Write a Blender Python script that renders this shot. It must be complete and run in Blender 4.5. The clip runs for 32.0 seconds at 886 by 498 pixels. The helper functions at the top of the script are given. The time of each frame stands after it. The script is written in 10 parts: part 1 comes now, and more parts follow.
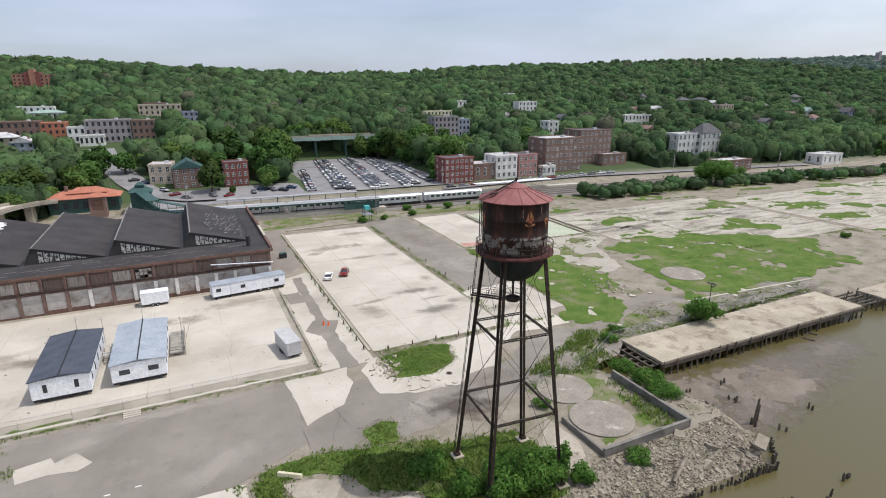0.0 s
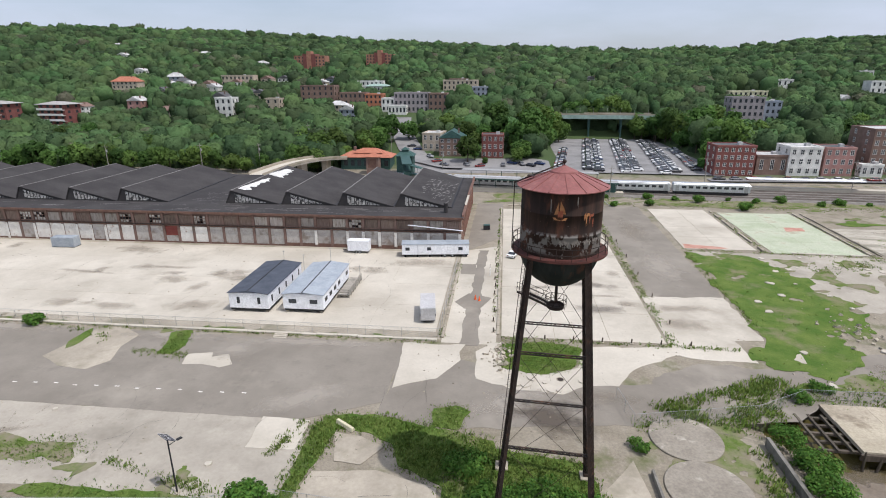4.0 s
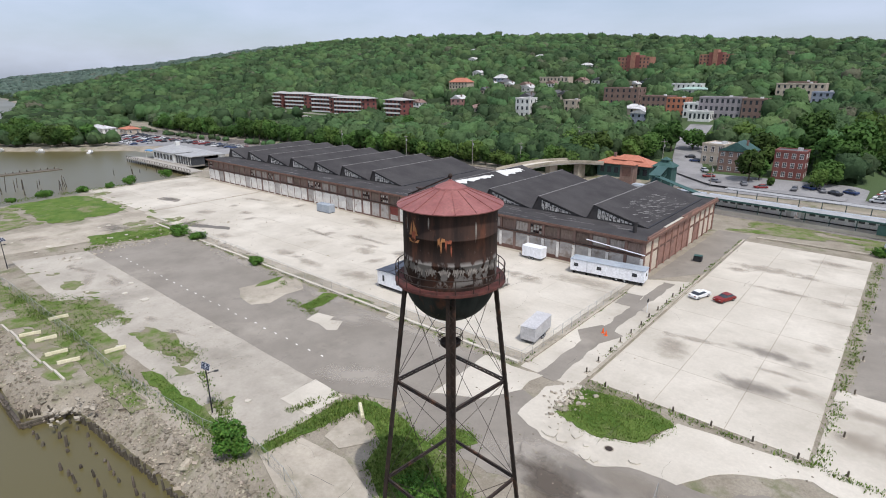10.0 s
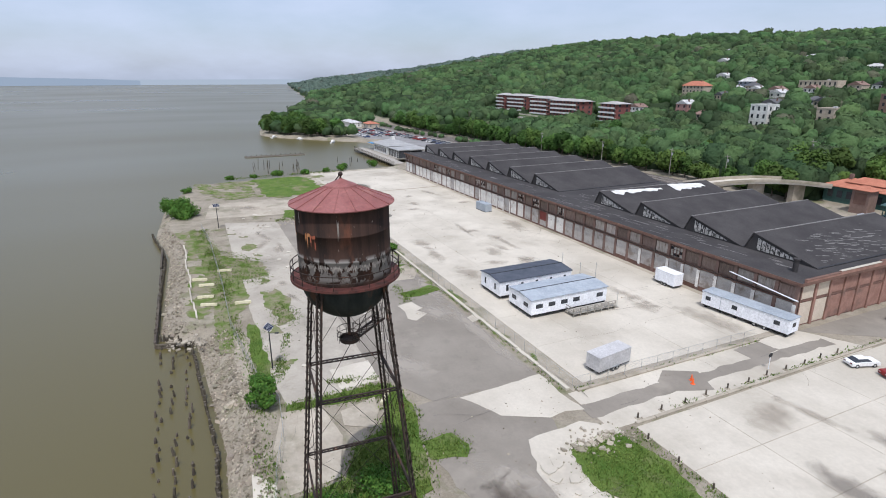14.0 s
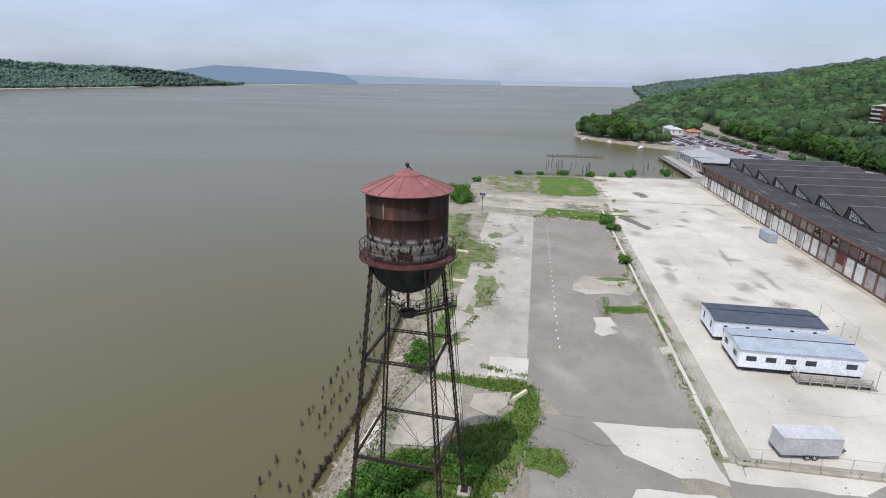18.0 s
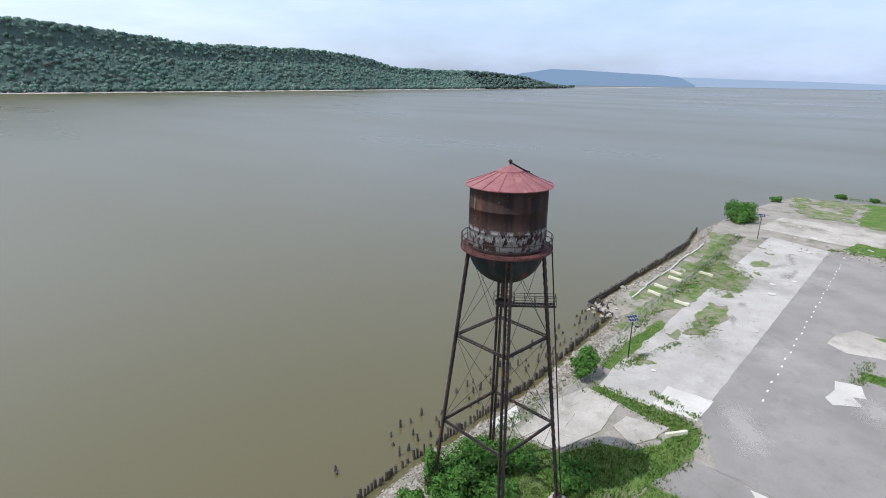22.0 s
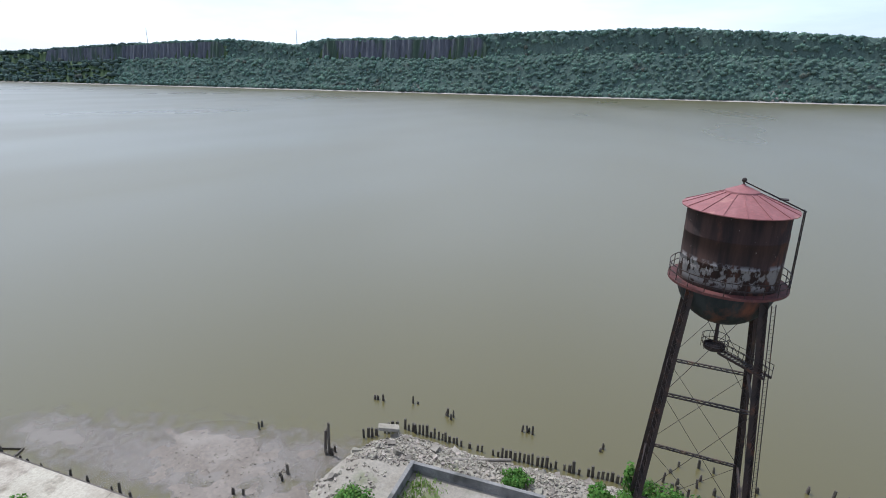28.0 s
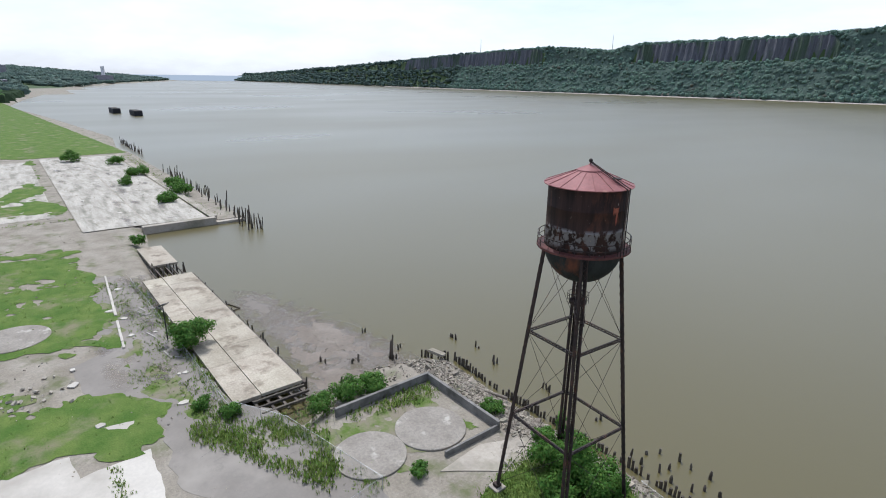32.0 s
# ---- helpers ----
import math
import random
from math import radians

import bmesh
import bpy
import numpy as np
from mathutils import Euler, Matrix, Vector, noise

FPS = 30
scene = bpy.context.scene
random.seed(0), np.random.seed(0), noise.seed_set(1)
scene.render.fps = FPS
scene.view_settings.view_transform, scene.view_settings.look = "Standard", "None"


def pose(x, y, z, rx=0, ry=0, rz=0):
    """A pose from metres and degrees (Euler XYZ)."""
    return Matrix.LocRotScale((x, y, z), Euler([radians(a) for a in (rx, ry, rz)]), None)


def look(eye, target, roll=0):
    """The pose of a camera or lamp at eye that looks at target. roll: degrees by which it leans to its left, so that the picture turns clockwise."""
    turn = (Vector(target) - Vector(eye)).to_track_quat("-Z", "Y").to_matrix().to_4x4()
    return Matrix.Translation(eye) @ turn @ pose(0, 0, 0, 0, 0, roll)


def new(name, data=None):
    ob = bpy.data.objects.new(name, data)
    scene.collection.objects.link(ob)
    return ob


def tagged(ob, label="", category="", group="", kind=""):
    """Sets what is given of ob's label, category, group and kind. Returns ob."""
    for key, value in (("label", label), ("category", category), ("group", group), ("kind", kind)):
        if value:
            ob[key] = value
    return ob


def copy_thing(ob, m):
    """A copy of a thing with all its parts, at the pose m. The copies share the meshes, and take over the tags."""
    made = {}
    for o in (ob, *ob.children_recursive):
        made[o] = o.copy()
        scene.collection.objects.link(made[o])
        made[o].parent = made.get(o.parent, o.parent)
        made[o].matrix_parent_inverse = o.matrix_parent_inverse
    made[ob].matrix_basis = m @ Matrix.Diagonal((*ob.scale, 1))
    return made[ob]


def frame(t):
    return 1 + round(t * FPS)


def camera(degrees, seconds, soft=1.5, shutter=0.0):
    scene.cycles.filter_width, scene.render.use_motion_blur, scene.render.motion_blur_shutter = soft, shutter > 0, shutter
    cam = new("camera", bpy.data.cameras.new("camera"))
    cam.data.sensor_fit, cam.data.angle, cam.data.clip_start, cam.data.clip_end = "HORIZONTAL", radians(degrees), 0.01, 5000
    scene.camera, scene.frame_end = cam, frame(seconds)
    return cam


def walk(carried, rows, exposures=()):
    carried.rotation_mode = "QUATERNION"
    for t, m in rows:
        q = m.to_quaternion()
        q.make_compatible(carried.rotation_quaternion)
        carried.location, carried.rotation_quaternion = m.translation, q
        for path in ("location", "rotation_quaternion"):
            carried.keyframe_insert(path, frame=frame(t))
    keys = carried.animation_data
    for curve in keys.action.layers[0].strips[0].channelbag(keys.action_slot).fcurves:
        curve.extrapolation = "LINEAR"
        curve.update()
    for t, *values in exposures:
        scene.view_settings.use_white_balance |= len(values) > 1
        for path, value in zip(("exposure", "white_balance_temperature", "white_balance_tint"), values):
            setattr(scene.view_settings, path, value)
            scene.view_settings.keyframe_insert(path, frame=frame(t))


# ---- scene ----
cam = camera(78.3, 32.0, 1.0)
PATH = [
    (0, (-1.178, -0.262, 43.4), (-0.357, 1.475, 42.843), -0.3),
    (0.5, (2.132, -0.83, 43.088), (2.84, 0.951, 42.515), -0.2),
    (1, (5.448, -1.241, 42.754), (6.018, 0.583, 42.163), -0.2),
    (1.5, (8.956, -1.411, 42.338), (9.349, 0.453, 41.732), -0.3),
    (2, (12.036, -1.349, 42.156), (12.248, 0.541, 41.537), -0.3),
    (2.5, (15.212, -1.1, 42.03), (15.255, 0.8, 41.409), -0.3),
    (3, (17.993, -0.621, 41.908), (17.895, 1.278, 41.288), -0.1),
    (3.5, (21.094, -0.118, 41.941), (20.937, 1.777, 41.321), -0.2),
    (5.5, (31.49, 3.475, 41.762), (31.055, 5.325, 41.14), -0.2),
    (6, (34.052, 4.591, 41.832), (33.537, 6.42, 41.21), -0.2),
    (6.5, (36.486, 5.855, 41.71), (35.898, 7.663, 41.09), -0.2),
    (7, (38.885, 7.203, 41.757), (38.234, 8.99, 41.137), -0.2),
    (7.5, (41.367, 8.481, 41.785), (40.651, 10.244, 41.167), -0.2),
    (8, (43.927, 9.998, 41.72), (43.13, 11.726, 41.105), -0.2),
    (8.5, (46.337, 11.536, 41.659), (45.447, 13.219, 41.047), -0.2),
    (9, (48.67, 13.31, 41.591), (47.665, 14.927, 40.981), -0.2),
    (9.5, (50.992, 15.284, 41.585), (49.859, 16.816, 40.975), -0.3),
    (10, (53.186, 17.187, 41.502), (51.943, 18.631, 40.894), -0.3),
    (10.5, (55.482, 19.356, 41.519), (54.142, 20.712, 40.913), -0.4),
    (11, (57.688, 21.429, 41.433), (56.255, 22.688, 40.831), -0.4),
    (11.5, (59.732, 23.881, 41.321), (58.216, 25.04, 40.724), -0.4),
    (12, (61.534, 26.264, 41.468), (59.951, 27.329, 40.87), -0.2),
    (12.5, (63.354, 28.829, 41.333), (61.712, 29.803, 40.737), -0.2),
    (13, (64.759, 31.38, 41.306), (63.072, 32.273, 40.708), -0.0),
    (13.5, (66.015, 34.002, 41.39), (64.305, 34.848, 40.792), -0.1),
    (15.5, (69.356, 44.485, 40.892), (67.517, 44.998, 40.296), 0.6),
    (16, (69.846, 46.832, 40.971), (67.972, 47.198, 40.376), 0.7),
    (16.5, (70.579, 49.12, 41.059), (68.678, 49.303, 40.467), 0.8),
    (17, (70.998, 51.406, 41.287), (69.089, 51.401, 40.69), 0.9),
    (17.5, (71.368, 53.673, 41.312), (69.466, 53.498, 40.719), 0.9),
    (18, (71.513, 55.971, 41.39), (69.628, 55.666, 40.795), 0.8),
    (18.5, (71.724, 58.244, 41.436), (69.86, 57.83, 40.841), 0.7),
    (19, (71.544, 60.406, 41.445), (69.699, 59.915, 40.848), 0.8),
    (19.5, (71.368, 62.591, 41.414), (69.556, 61.988, 40.82), 0.7),
    (20, (70.831, 64.622, 41.452), (69.064, 63.898, 40.858), 0.7),
    (20.5, (70.242, 66.757, 41.518), (68.536, 65.9, 40.922), 0.7),
    (21, (69.376, 68.766, 41.47), (67.75, 67.766, 40.874), 0.7),
    (21.5, (68.289, 70.788, 41.51), (66.76, 69.646, 40.913), 0.7),
    (22, (67.097, 72.671, 41.477), (65.675, 71.398, 40.878), 0.7),
    (22.5, (65.958, 74.757, 41.503), (64.655, 73.362, 40.904), 0.7),
    (23, (64.659, 76.742, 41.632), (63.489, 75.235, 41.031), 0.4),
    (23.5, (62.986, 78.678, 41.541), (61.967, 77.065, 40.942), 0.3),
    (24, (60.979, 80.352, 41.389), (60.125, 78.645, 40.792), 0.3),
    (24.5, (59.49, 81.85, 41.4), (58.786, 80.073, 40.796), 0.7),
    (25, (57.28, 83.45, 41.56), (56.739, 81.624, 40.958), 0.8),
    (25.5, (54.46, 84.87, 41.54), (54.09, 83.001, 40.939), 0.8),
    (27.5, (40.083, 88.543, 41.481), (40.516, 86.685, 40.882), 0.9),
    (28, (35.981, 88.945, 41.318), (36.626, 87.15, 40.719), 1.0),
    (29, (27.59, 89.422, 41.264), (28.552, 87.776, 40.661), 1.0),
    (30, (19.156, 89.224, 41.294), (20.272, 87.678, 40.692), 0.9),
    (30.5, (14.619, 88.848, 41.285), (15.805, 87.353, 40.687), 0.8),
    (31, (10.155, 87.624, 41.338), (11.441, 86.215, 40.737), 0.6),
    (32, (0.832, 84.735, 41.309), (2.318, 83.537, 40.71), 0.8),
]
EXPOSURE = [(0.0, 0.07, 6350, 12), (9.0, 0.12, 6250, 12), (16.0, 0.11, 6000, 12), (19.0, 0.10, 5950, 12), (22.0, 0.38, 5650, 11), (25.0, 0.42, 5550, 11), (28.0, 0.34, 5550, 11), (32.0, 0.16, 5800, 11)]
walk(cam, [(t, look(eye, target, roll)) for t, eye, target, roll in PATH], EXPOSURE)

# ---------------------------------------------------------------- light
SUN_EL, SUN_AZ = radians(64), math.atan2(-0.40, 0.92)      # x runs south along the bank, y inland
world = bpy.data.worlds.new("sky")
scene.world = world
world.use_nodes = True
wn = world.node_tree.nodes
sky = wn.new("ShaderNodeTexSky")
sky.sky_type, sky.sun_disc = "NISHITA", False
sky.sun_elevation, sky.sun_rotation = SUN_EL, math.pi / 2 - SUN_AZ
sky.air_density, sky.dust_density, sky.ozone_density = 1.0, 2.0, 1.5
# thin veils of high cloud, whiter towards the sun
tc = wn.new("ShaderNodeTexCoord")
mp = wn.new("ShaderNodeMapping")
mp.inputs["Scale"].default_value = (1.0, 1.6, 5.0)
cn = wn.new("ShaderNodeTexNoise")
cn.inputs["Scale"].default_value, cn.inputs["Detail"].default_value, cn.inputs["Roughness"].default_value = 2.2, 7, 0.55
cr = wn.new("ShaderNodeMapRange")
cr.inputs["From Min"].default_value, cr.inputs["From Max"].default_value = 0.36, 0.72
cr.inputs["To Min"].default_value, cr.inputs["To Max"].default_value = 0.40, 0.80
dt = wn.new("ShaderNodeVectorMath")
dt.operation = "DOT_PRODUCT"
dt.inputs[1].default_value = (math.cos(SUN_AZ) * 0.75, math.sin(SUN_AZ) * 0.75 - 0.35, 0.3)
dr = wn.new("ShaderNodeMapRange")
dr.inputs["From Min"].default_value, dr.inputs["From Max"].default_value = -0.05, 0.8
veil = wn.new("ShaderNodeMix")
veil.data_type = "RGBA"
veil.inputs["A"].default_value, veil.inputs["B"].default_value = (5.6, 6.15, 7.45, 1), (10.4, 10.7, 11.1, 1)
cm = wn.new("ShaderNodeMix")
cm.data_type = "RGBA"
wl = world.node_tree.links
wl.new(tc.outputs["Generated"], mp.inputs["Vector"])
wl.new(mp.outputs["Vector"], cn.inputs["Vector"])
wl.new(cn.outputs["Fac"], cr.inputs["Value"])
wl.new(cr.outputs["Result"], cm.inputs["Factor"])
wl.new(tc.outputs["Generated"], dt.inputs[0])
wl.new(dt.outputs["Value"], dr.inputs["Value"])
wl.new(dr.outputs["Result"], veil.inputs["Factor"])
wl.new(sky.outputs["Color"], cm.inputs["A"])
wl.new(veil.outputs["Result"], cm.inputs["B"])
wl.new(cm.outputs["Result"], wn["Background"].inputs["Color"])
wn["Background"].inputs["Strength"].default_value = 0.115

sun = new("sun", bpy.data.lights.new("sun", "SUN"))
sun.data.energy, sun.data.angle, sun.data.color = 2.9, radians(0.6), (1.0, 0.96, 0.9)
sun.matrix_world = look((Vector((math.cos(SUN_AZ) * math.cos(SUN_EL), math.sin(SUN_AZ) * math.cos(SUN_EL), math.sin(SUN_EL))) * 300), (0, 0, 0))


# ---------------------------------------------------------------- materials
def material(name, a, b, scale=0.5, rough=0.85, metal=0.0, fine=8.0, bump=0.15, depth=0.02, stain=None, stain_scale=0.08, stain_at=(0.52, 0.68),
             own=0.0, spec=0.3, island=0.0, stretch=(1, 1, 1), local=False, leaf=0.0, crowns=0.0, speck=None, uphill=None, grainy=0.2):
    """Two tones mixed at a coarse scale, a fine grain, and stains with a shape of their own; sizes in metres."""
    m = bpy.data.materials.new(name)
    m.use_nodes = True
    n, l = m.node_tree.nodes, m.node_tree.links
    p = n["Principled BSDF"]
    p.inputs["Metallic"].default_value, p.inputs["Specular IOR Level"].default_value = metal, spec
    if local:
        geo = n.new("ShaderNodeTexCoord").outputs["Object"]
    else:
        geo = n.new("ShaderNodeNewGeometry").outputs["Position"]
    st = n.new("ShaderNodeMapping")
    st.inputs["Scale"].default_value = stretch
    l.new(geo, st.inputs["Vector"])
    pos = st.outputs["Vector"]

    def noise_tex(sc, det=6.0, ro=0.6):
        t = n.new("ShaderNodeTexNoise")
        t.inputs["Scale"].default_value, t.inputs["Detail"].default_value, t.inputs["Roughness"].default_value = sc, det, ro
        l.new(pos, t.inputs["Vector"])
        return t.outputs["Fac"]

    def ranged(v, lo, hi, to0=0.0, to1=1.0):
        r = n.new("ShaderNodeMapRange")
        for k, x in zip(("From Min", "From Max", "To Min", "To Max"), (lo, hi, to0, to1)):
            r.inputs[k].default_value = x
        l.new(v, r.inputs["Value"])
        return r.outputs["Result"]

    def mix(f, x, y, kind="MIX"):
        k = n.new("ShaderNodeMix")
        k.data_type, k.blend_type = "RGBA", kind
        for sock, v in (("Factor", f), ("A", x), ("B", y)):
            if isinstance(v, (int, float)):
                k.inputs[sock].default_value = v
            elif isinstance(v, tuple):
                k.inputs[sock].default_value = (*v, 1)
            else:
                l.new(v, k.inputs[sock])
        return k.outputs["Result"]

    col = mix(ranged(noise_tex(scale), 0.36, 0.64), a, b)
    grain = noise_tex(fine, 4.0, 0.7)
    g = ranged(grain, 0.3, 0.7, 1 - grainy, 1 + grainy)
    comb = n.new("ShaderNodeCombineColor")
    for k in ("Red", "Green", "Blue"):
        l.new(g, comb.inputs[k])
    col = mix(1.0, col, comb.outputs["Color"], "MULTIPLY")
    if stain:
        col = mix(ranged(noise_tex(stain_scale, 5.0, 0.62), *stain_at), col, stain)
    if speck:
        col = mix(ranged(noise_tex(0.3, 9.0, 0.72), 0.56, 0.72, 0.0, 0.6), col, speck)
    if uphill:                                    # turf and leaf mould on the slopes behind the waterfront
        sz = n.new("ShaderNodeSeparateXYZ")
        l.new(geo, sz.inputs[0])
        col = mix(ranged(sz.outputs["Z"], 0.8, 2.2), col, uphill)
    if own or island:
        v = n.new("ShaderNodeObjectInfo").outputs["Random"] if own else n.new("ShaderNodeNewGeometry").outputs["Random Per Island"]
        k = own or island
        hsv = n.new("ShaderNodeHueSaturation")
        l.new(ranged(v, 0, 1, 1 - k, 1 + k), hsv.inputs["Value"])
        wob = n.new("ShaderNodeMath")
        wob.operation, wob.inputs[1].default_value = "MULTIPLY_ADD", 7.31
        wob.inputs[2].default_value = 0.13
        l.new(v, wob.inputs[0])
        fr = n.new("ShaderNodeMath")
        fr.operation = "FRACT"
        l.new(wob.outputs[0], fr.inputs[0])
        l.new(ranged(fr.outputs[0], 0, 1, 0.5 - 0.05 * k, 0.5 + 0.05 * k), hsv.inputs["Hue"])
        l.new(col, hsv.inputs["Color"])
        col = hsv.outputs["Color"]
    if crowns:                                    # each tree of a wood has its own green, a few are bare and grey
        own_tone = n.new("ShaderNodeAttribute")
        own_tone.attribute_name = "tone"
        tn = own_tone.outputs["Fac"]
        wh = n.new("ShaderNodeTexWhiteNoise")
        wh.noise_dimensions = "1D"
        l.new(tn, wh.inputs["W"])
        hv = n.new("ShaderNodeHueSaturation")
        l.new(ranged(tn, 0, 1, 1 - 0.5 * crowns, 1 + 0.6 * crowns), hv.inputs["Value"])
        l.new(ranged(wh.outputs["Value"], 0, 1, 0.5 - 0.024 * crowns, 0.5 + 0.02 * crowns), hv.inputs["Hue"])
        l.new(ranged(tn, 0, 1, 0.85, 1.08), hv.inputs["Saturation"])
        l.new(col, hv.inputs["Color"])
        col = mix(ranged(wh.outputs["Value"], 0.975, 0.98, 0.0, 0.75), hv.outputs["Color"], (0.17, 0.15, 0.115))
    l.new(col, p.inputs["Base Color"])
    if leaf:                                      # thin leaves let some light through
        tr = n.new("ShaderNodeBsdfTranslucent")
        l.new(col, tr.inputs["Color"])
        ms = n.new("ShaderNodeMixShader")
        ms.inputs["Fac"].default_value = leaf
        l.new(p.outputs[0], ms.inputs[1])
        l.new(tr.outputs[0], ms.inputs[2])
        l.new(ms.outputs[0], n["Material Output"].inputs["Surface"])
    l.new(ranged(grain, 0.3, 0.7, max(rough - 0.1, 0.03), min(rough + 0.1, 1)), p.inputs["Roughness"])
    if bump:
        bp = n.new("ShaderNodeBump")
        bp.inputs["Strength"].default_value, bp.inputs["Distance"].default_value = bump, depth
        l.new(grain, bp.inputs["Height"])
        l.new(bp.outputs["Normal"], p.inputs["Normal"])
    return m


CONCRETE = material("pale_concrete", (0.43, 0.39, 0.325), (0.555, 0.51, 0.435), 0.06, 0.9, fine=2.2, grainy=0.06, stain=(0.30, 0.265, 0.215), stain_scale=0.05, stain_at=(0.52, 0.76), speck=(0.42, 0.38, 0.32))
CONCRETE_WORN = material("worn_concrete", (0.30, 0.264, 0.21), (0.42, 0.372, 0.302), 0.12, 0.92, fine=2.0, grainy=0.1, stain=(0.165, 0.155, 0.10), stain_scale=0.10, stain_at=(0.52, 0.72), speck=(0.20, 0.175, 0.13))
ASPHALT = material("worn_asphalt", (0.20, 0.177, 0.148), (0.255, 0.228, 0.193), 0.10, 0.9, fine=2.5, grainy=0.06, stain=(0.34, 0.305, 0.255), stain_scale=0.06, stain_at=(0.56, 0.76), speck=(0.155, 0.138, 0.115))
ASPHALT_DARK = material("dark_asphalt", (0.125, 0.115, 0.10), (0.165, 0.15, 0.135), 0.3, 0.9, fine=5)
ROAD_GREY = material("grey_road", (0.325, 0.293, 0.245), (0.42, 0.382, 0.322), 0.09, 0.9, fine=2.0, grainy=0.08, stain=(0.21, 0.187, 0.152), stain_scale=0.07, stain_at=(0.52, 0.75), speck=(0.22, 0.192, 0.148))
DIRT = material("rubbly_dirt", (0.215, 0.185, 0.14), (0.30, 0.265, 0.21), 0.2, 0.95, fine=3, bump=0.5, depth=0.1, stain=(0.13, 0.135, 0.065), stain_scale=0.18, stain_at=(0.54, 0.70), speck=(0.36, 0.33, 0.28), uphill=(0.055, 0.085, 0.03))
GRASS = material("rough_grass", (0.070, 0.128, 0.024), (0.125, 0.172, 0.042), 0.25, 0.95, fine=5, bump=0.7, depth=0.15, stain=(0.21, 0.19, 0.115), stain_scale=0.13, stain_at=(0.54, 0.70), spec=0.1)
GRASS_THIN = material("thin_ragged_grass", (0.095, 0.14, 0.032), (0.15, 0.19, 0.055), 0.3, 0.95, fine=4, bump=0.5, depth=0.1, stain=(0.22, 0.19, 0.14), stain_scale=0.3, stain_at=(0.40, 0.62), spec=0.1)
WEEDS = material("weeds", (0.105, 0.175, 0.035), (0.175, 0.24, 0.062), 0.6, 0.9, fine=12, bump=0, island=0.35, spec=0.1, leaf=0.4)
LEAF_FAR = material("woodland_leaves", (0.066, 0.120, 0.050), (0.100, 0.160, 0.068), 0.02, 0.95, fine=0.75, bump=1.0, depth=0.9, spec=0.05, crowns=1.0, leaf=0.25)
# far bank leaves: haze put into the colour, paler, bluer and lower in contrast
LEAF_WEST = material("hazed_bank_leaves", (0.158, 0.242, 0.188), (0.200, 0.285, 0.212), 0.012, 0.95, fine=0.3, bump=0.7, depth=1.2, stain=(0.15, 0.165, 0.135), stain_scale=0.02, stain_at=(0.62, 0.71), spec=0.05, crowns=0.5, leaf=0.38)
# outer woods: distance haze painted into the leaf colour
LEAF_HAZE = material("hazed_far_leaves", (0.115, 0.165, 0.135), (0.145, 0.195, 0.16), 0.01, 0.95, fine=0.2, bump=0, spec=0.05, crowns=0.3, leaf=0.35)
FLOOR_STREAK = material("streaked_old_floor_concrete", (0.335, 0.305, 0.25), (0.47, 0.43, 0.36), 0.25, 0.92, fine=2.5, stain=(0.19, 0.18, 0.135), stain_scale=0.22, stain_at=(0.50, 0.70), speck=(0.24, 0.215, 0.165), stretch=(0.35, 1.5, 1))
CLIFF = material("basalt_cliff", (0.105, 0.108, 0.122), (0.16, 0.158, 0.168), 0.04, 0.95, fine=0.25, bump=0.8, depth=3, stretch=(1, 1, 0.10), stain=(0.07, 0.10, 0.065), stain_scale=0.02, stain_at=(0.5, 0.6))
BARK = material("bark", (0.09, 0.07, 0.05), (0.14, 0.115, 0.09), 2, 0.95, fine=12, stretch=(1, 1, 0.2))
STONE = material("rubble_stone", (0.20, 0.172, 0.13), (0.32, 0.28, 0.218), 0.5, 0.95, fine=5, bump=0.3, island=0.38)
PILE_WOOD = material("wet_timber", (0.065, 0.053, 0.04), (0.125, 0.105, 0.08), 3, 0.8, fine=10, stretch=(1, 1, 0.2), own=0.3)
FAR_SHORE = material("pale_shore_stone", (0.30, 0.26, 0.22), (0.42, 0.37, 0.32), 0.05, 0.9, fine=0.5)
MUD = material("river_mud", (0.155, 0.125, 0.095), (0.20, 0.165, 0.13), 0.25, 0.6, fine=2, spec=0.2, stain=(0.235, 0.20, 0.16), stain_scale=0.2)
TANK_BASE = material("dirty_tank_base_concrete", (0.225, 0.198, 0.162), (0.30, 0.268, 0.222), 0.3, 0.92, fine=3, stain=(0.42, 0.385, 0.325), stain_scale=0.35, stain_at=(0.58, 0.66), speck=(0.17, 0.15, 0.11))
WALL_GREY = material("dark_weathered_concrete", (0.15, 0.14, 0.125), (0.23, 0.215, 0.19), 0.4, 0.92, fine=4, stain=(0.10, 0.095, 0.08), stain_scale=0.5)
ROOF_FELT = material("black_roof_felt", (0.048, 0.045, 0.046), (0.066, 0.062, 0.062), 0.15, 0.95, fine=4, stain=(0.11, 0.10, 0.096), stain_scale=0.5, stain_at=(0.66, 0.78), spec=0.1)
ROOF_PATCH = material("white_roof_patch", (0.55, 0.54, 0.52), (0.66, 0.65, 0.63), 0.5, 0.8)
BRICK = material("soot_red_brick", (0.155, 0.098, 0.082), (0.225, 0.145, 0.122), 0.5, 0.92, fine=7, stain=(0.13, 0.10, 0.085), stain_scale=0.25)
BRICK_END = material("warm_red_brick", (0.25, 0.135, 0.105), (0.32, 0.185, 0.145), 0.5, 0.92, fine=7, stain=(0.17, 0.11, 0.09), stain_scale=0.3)
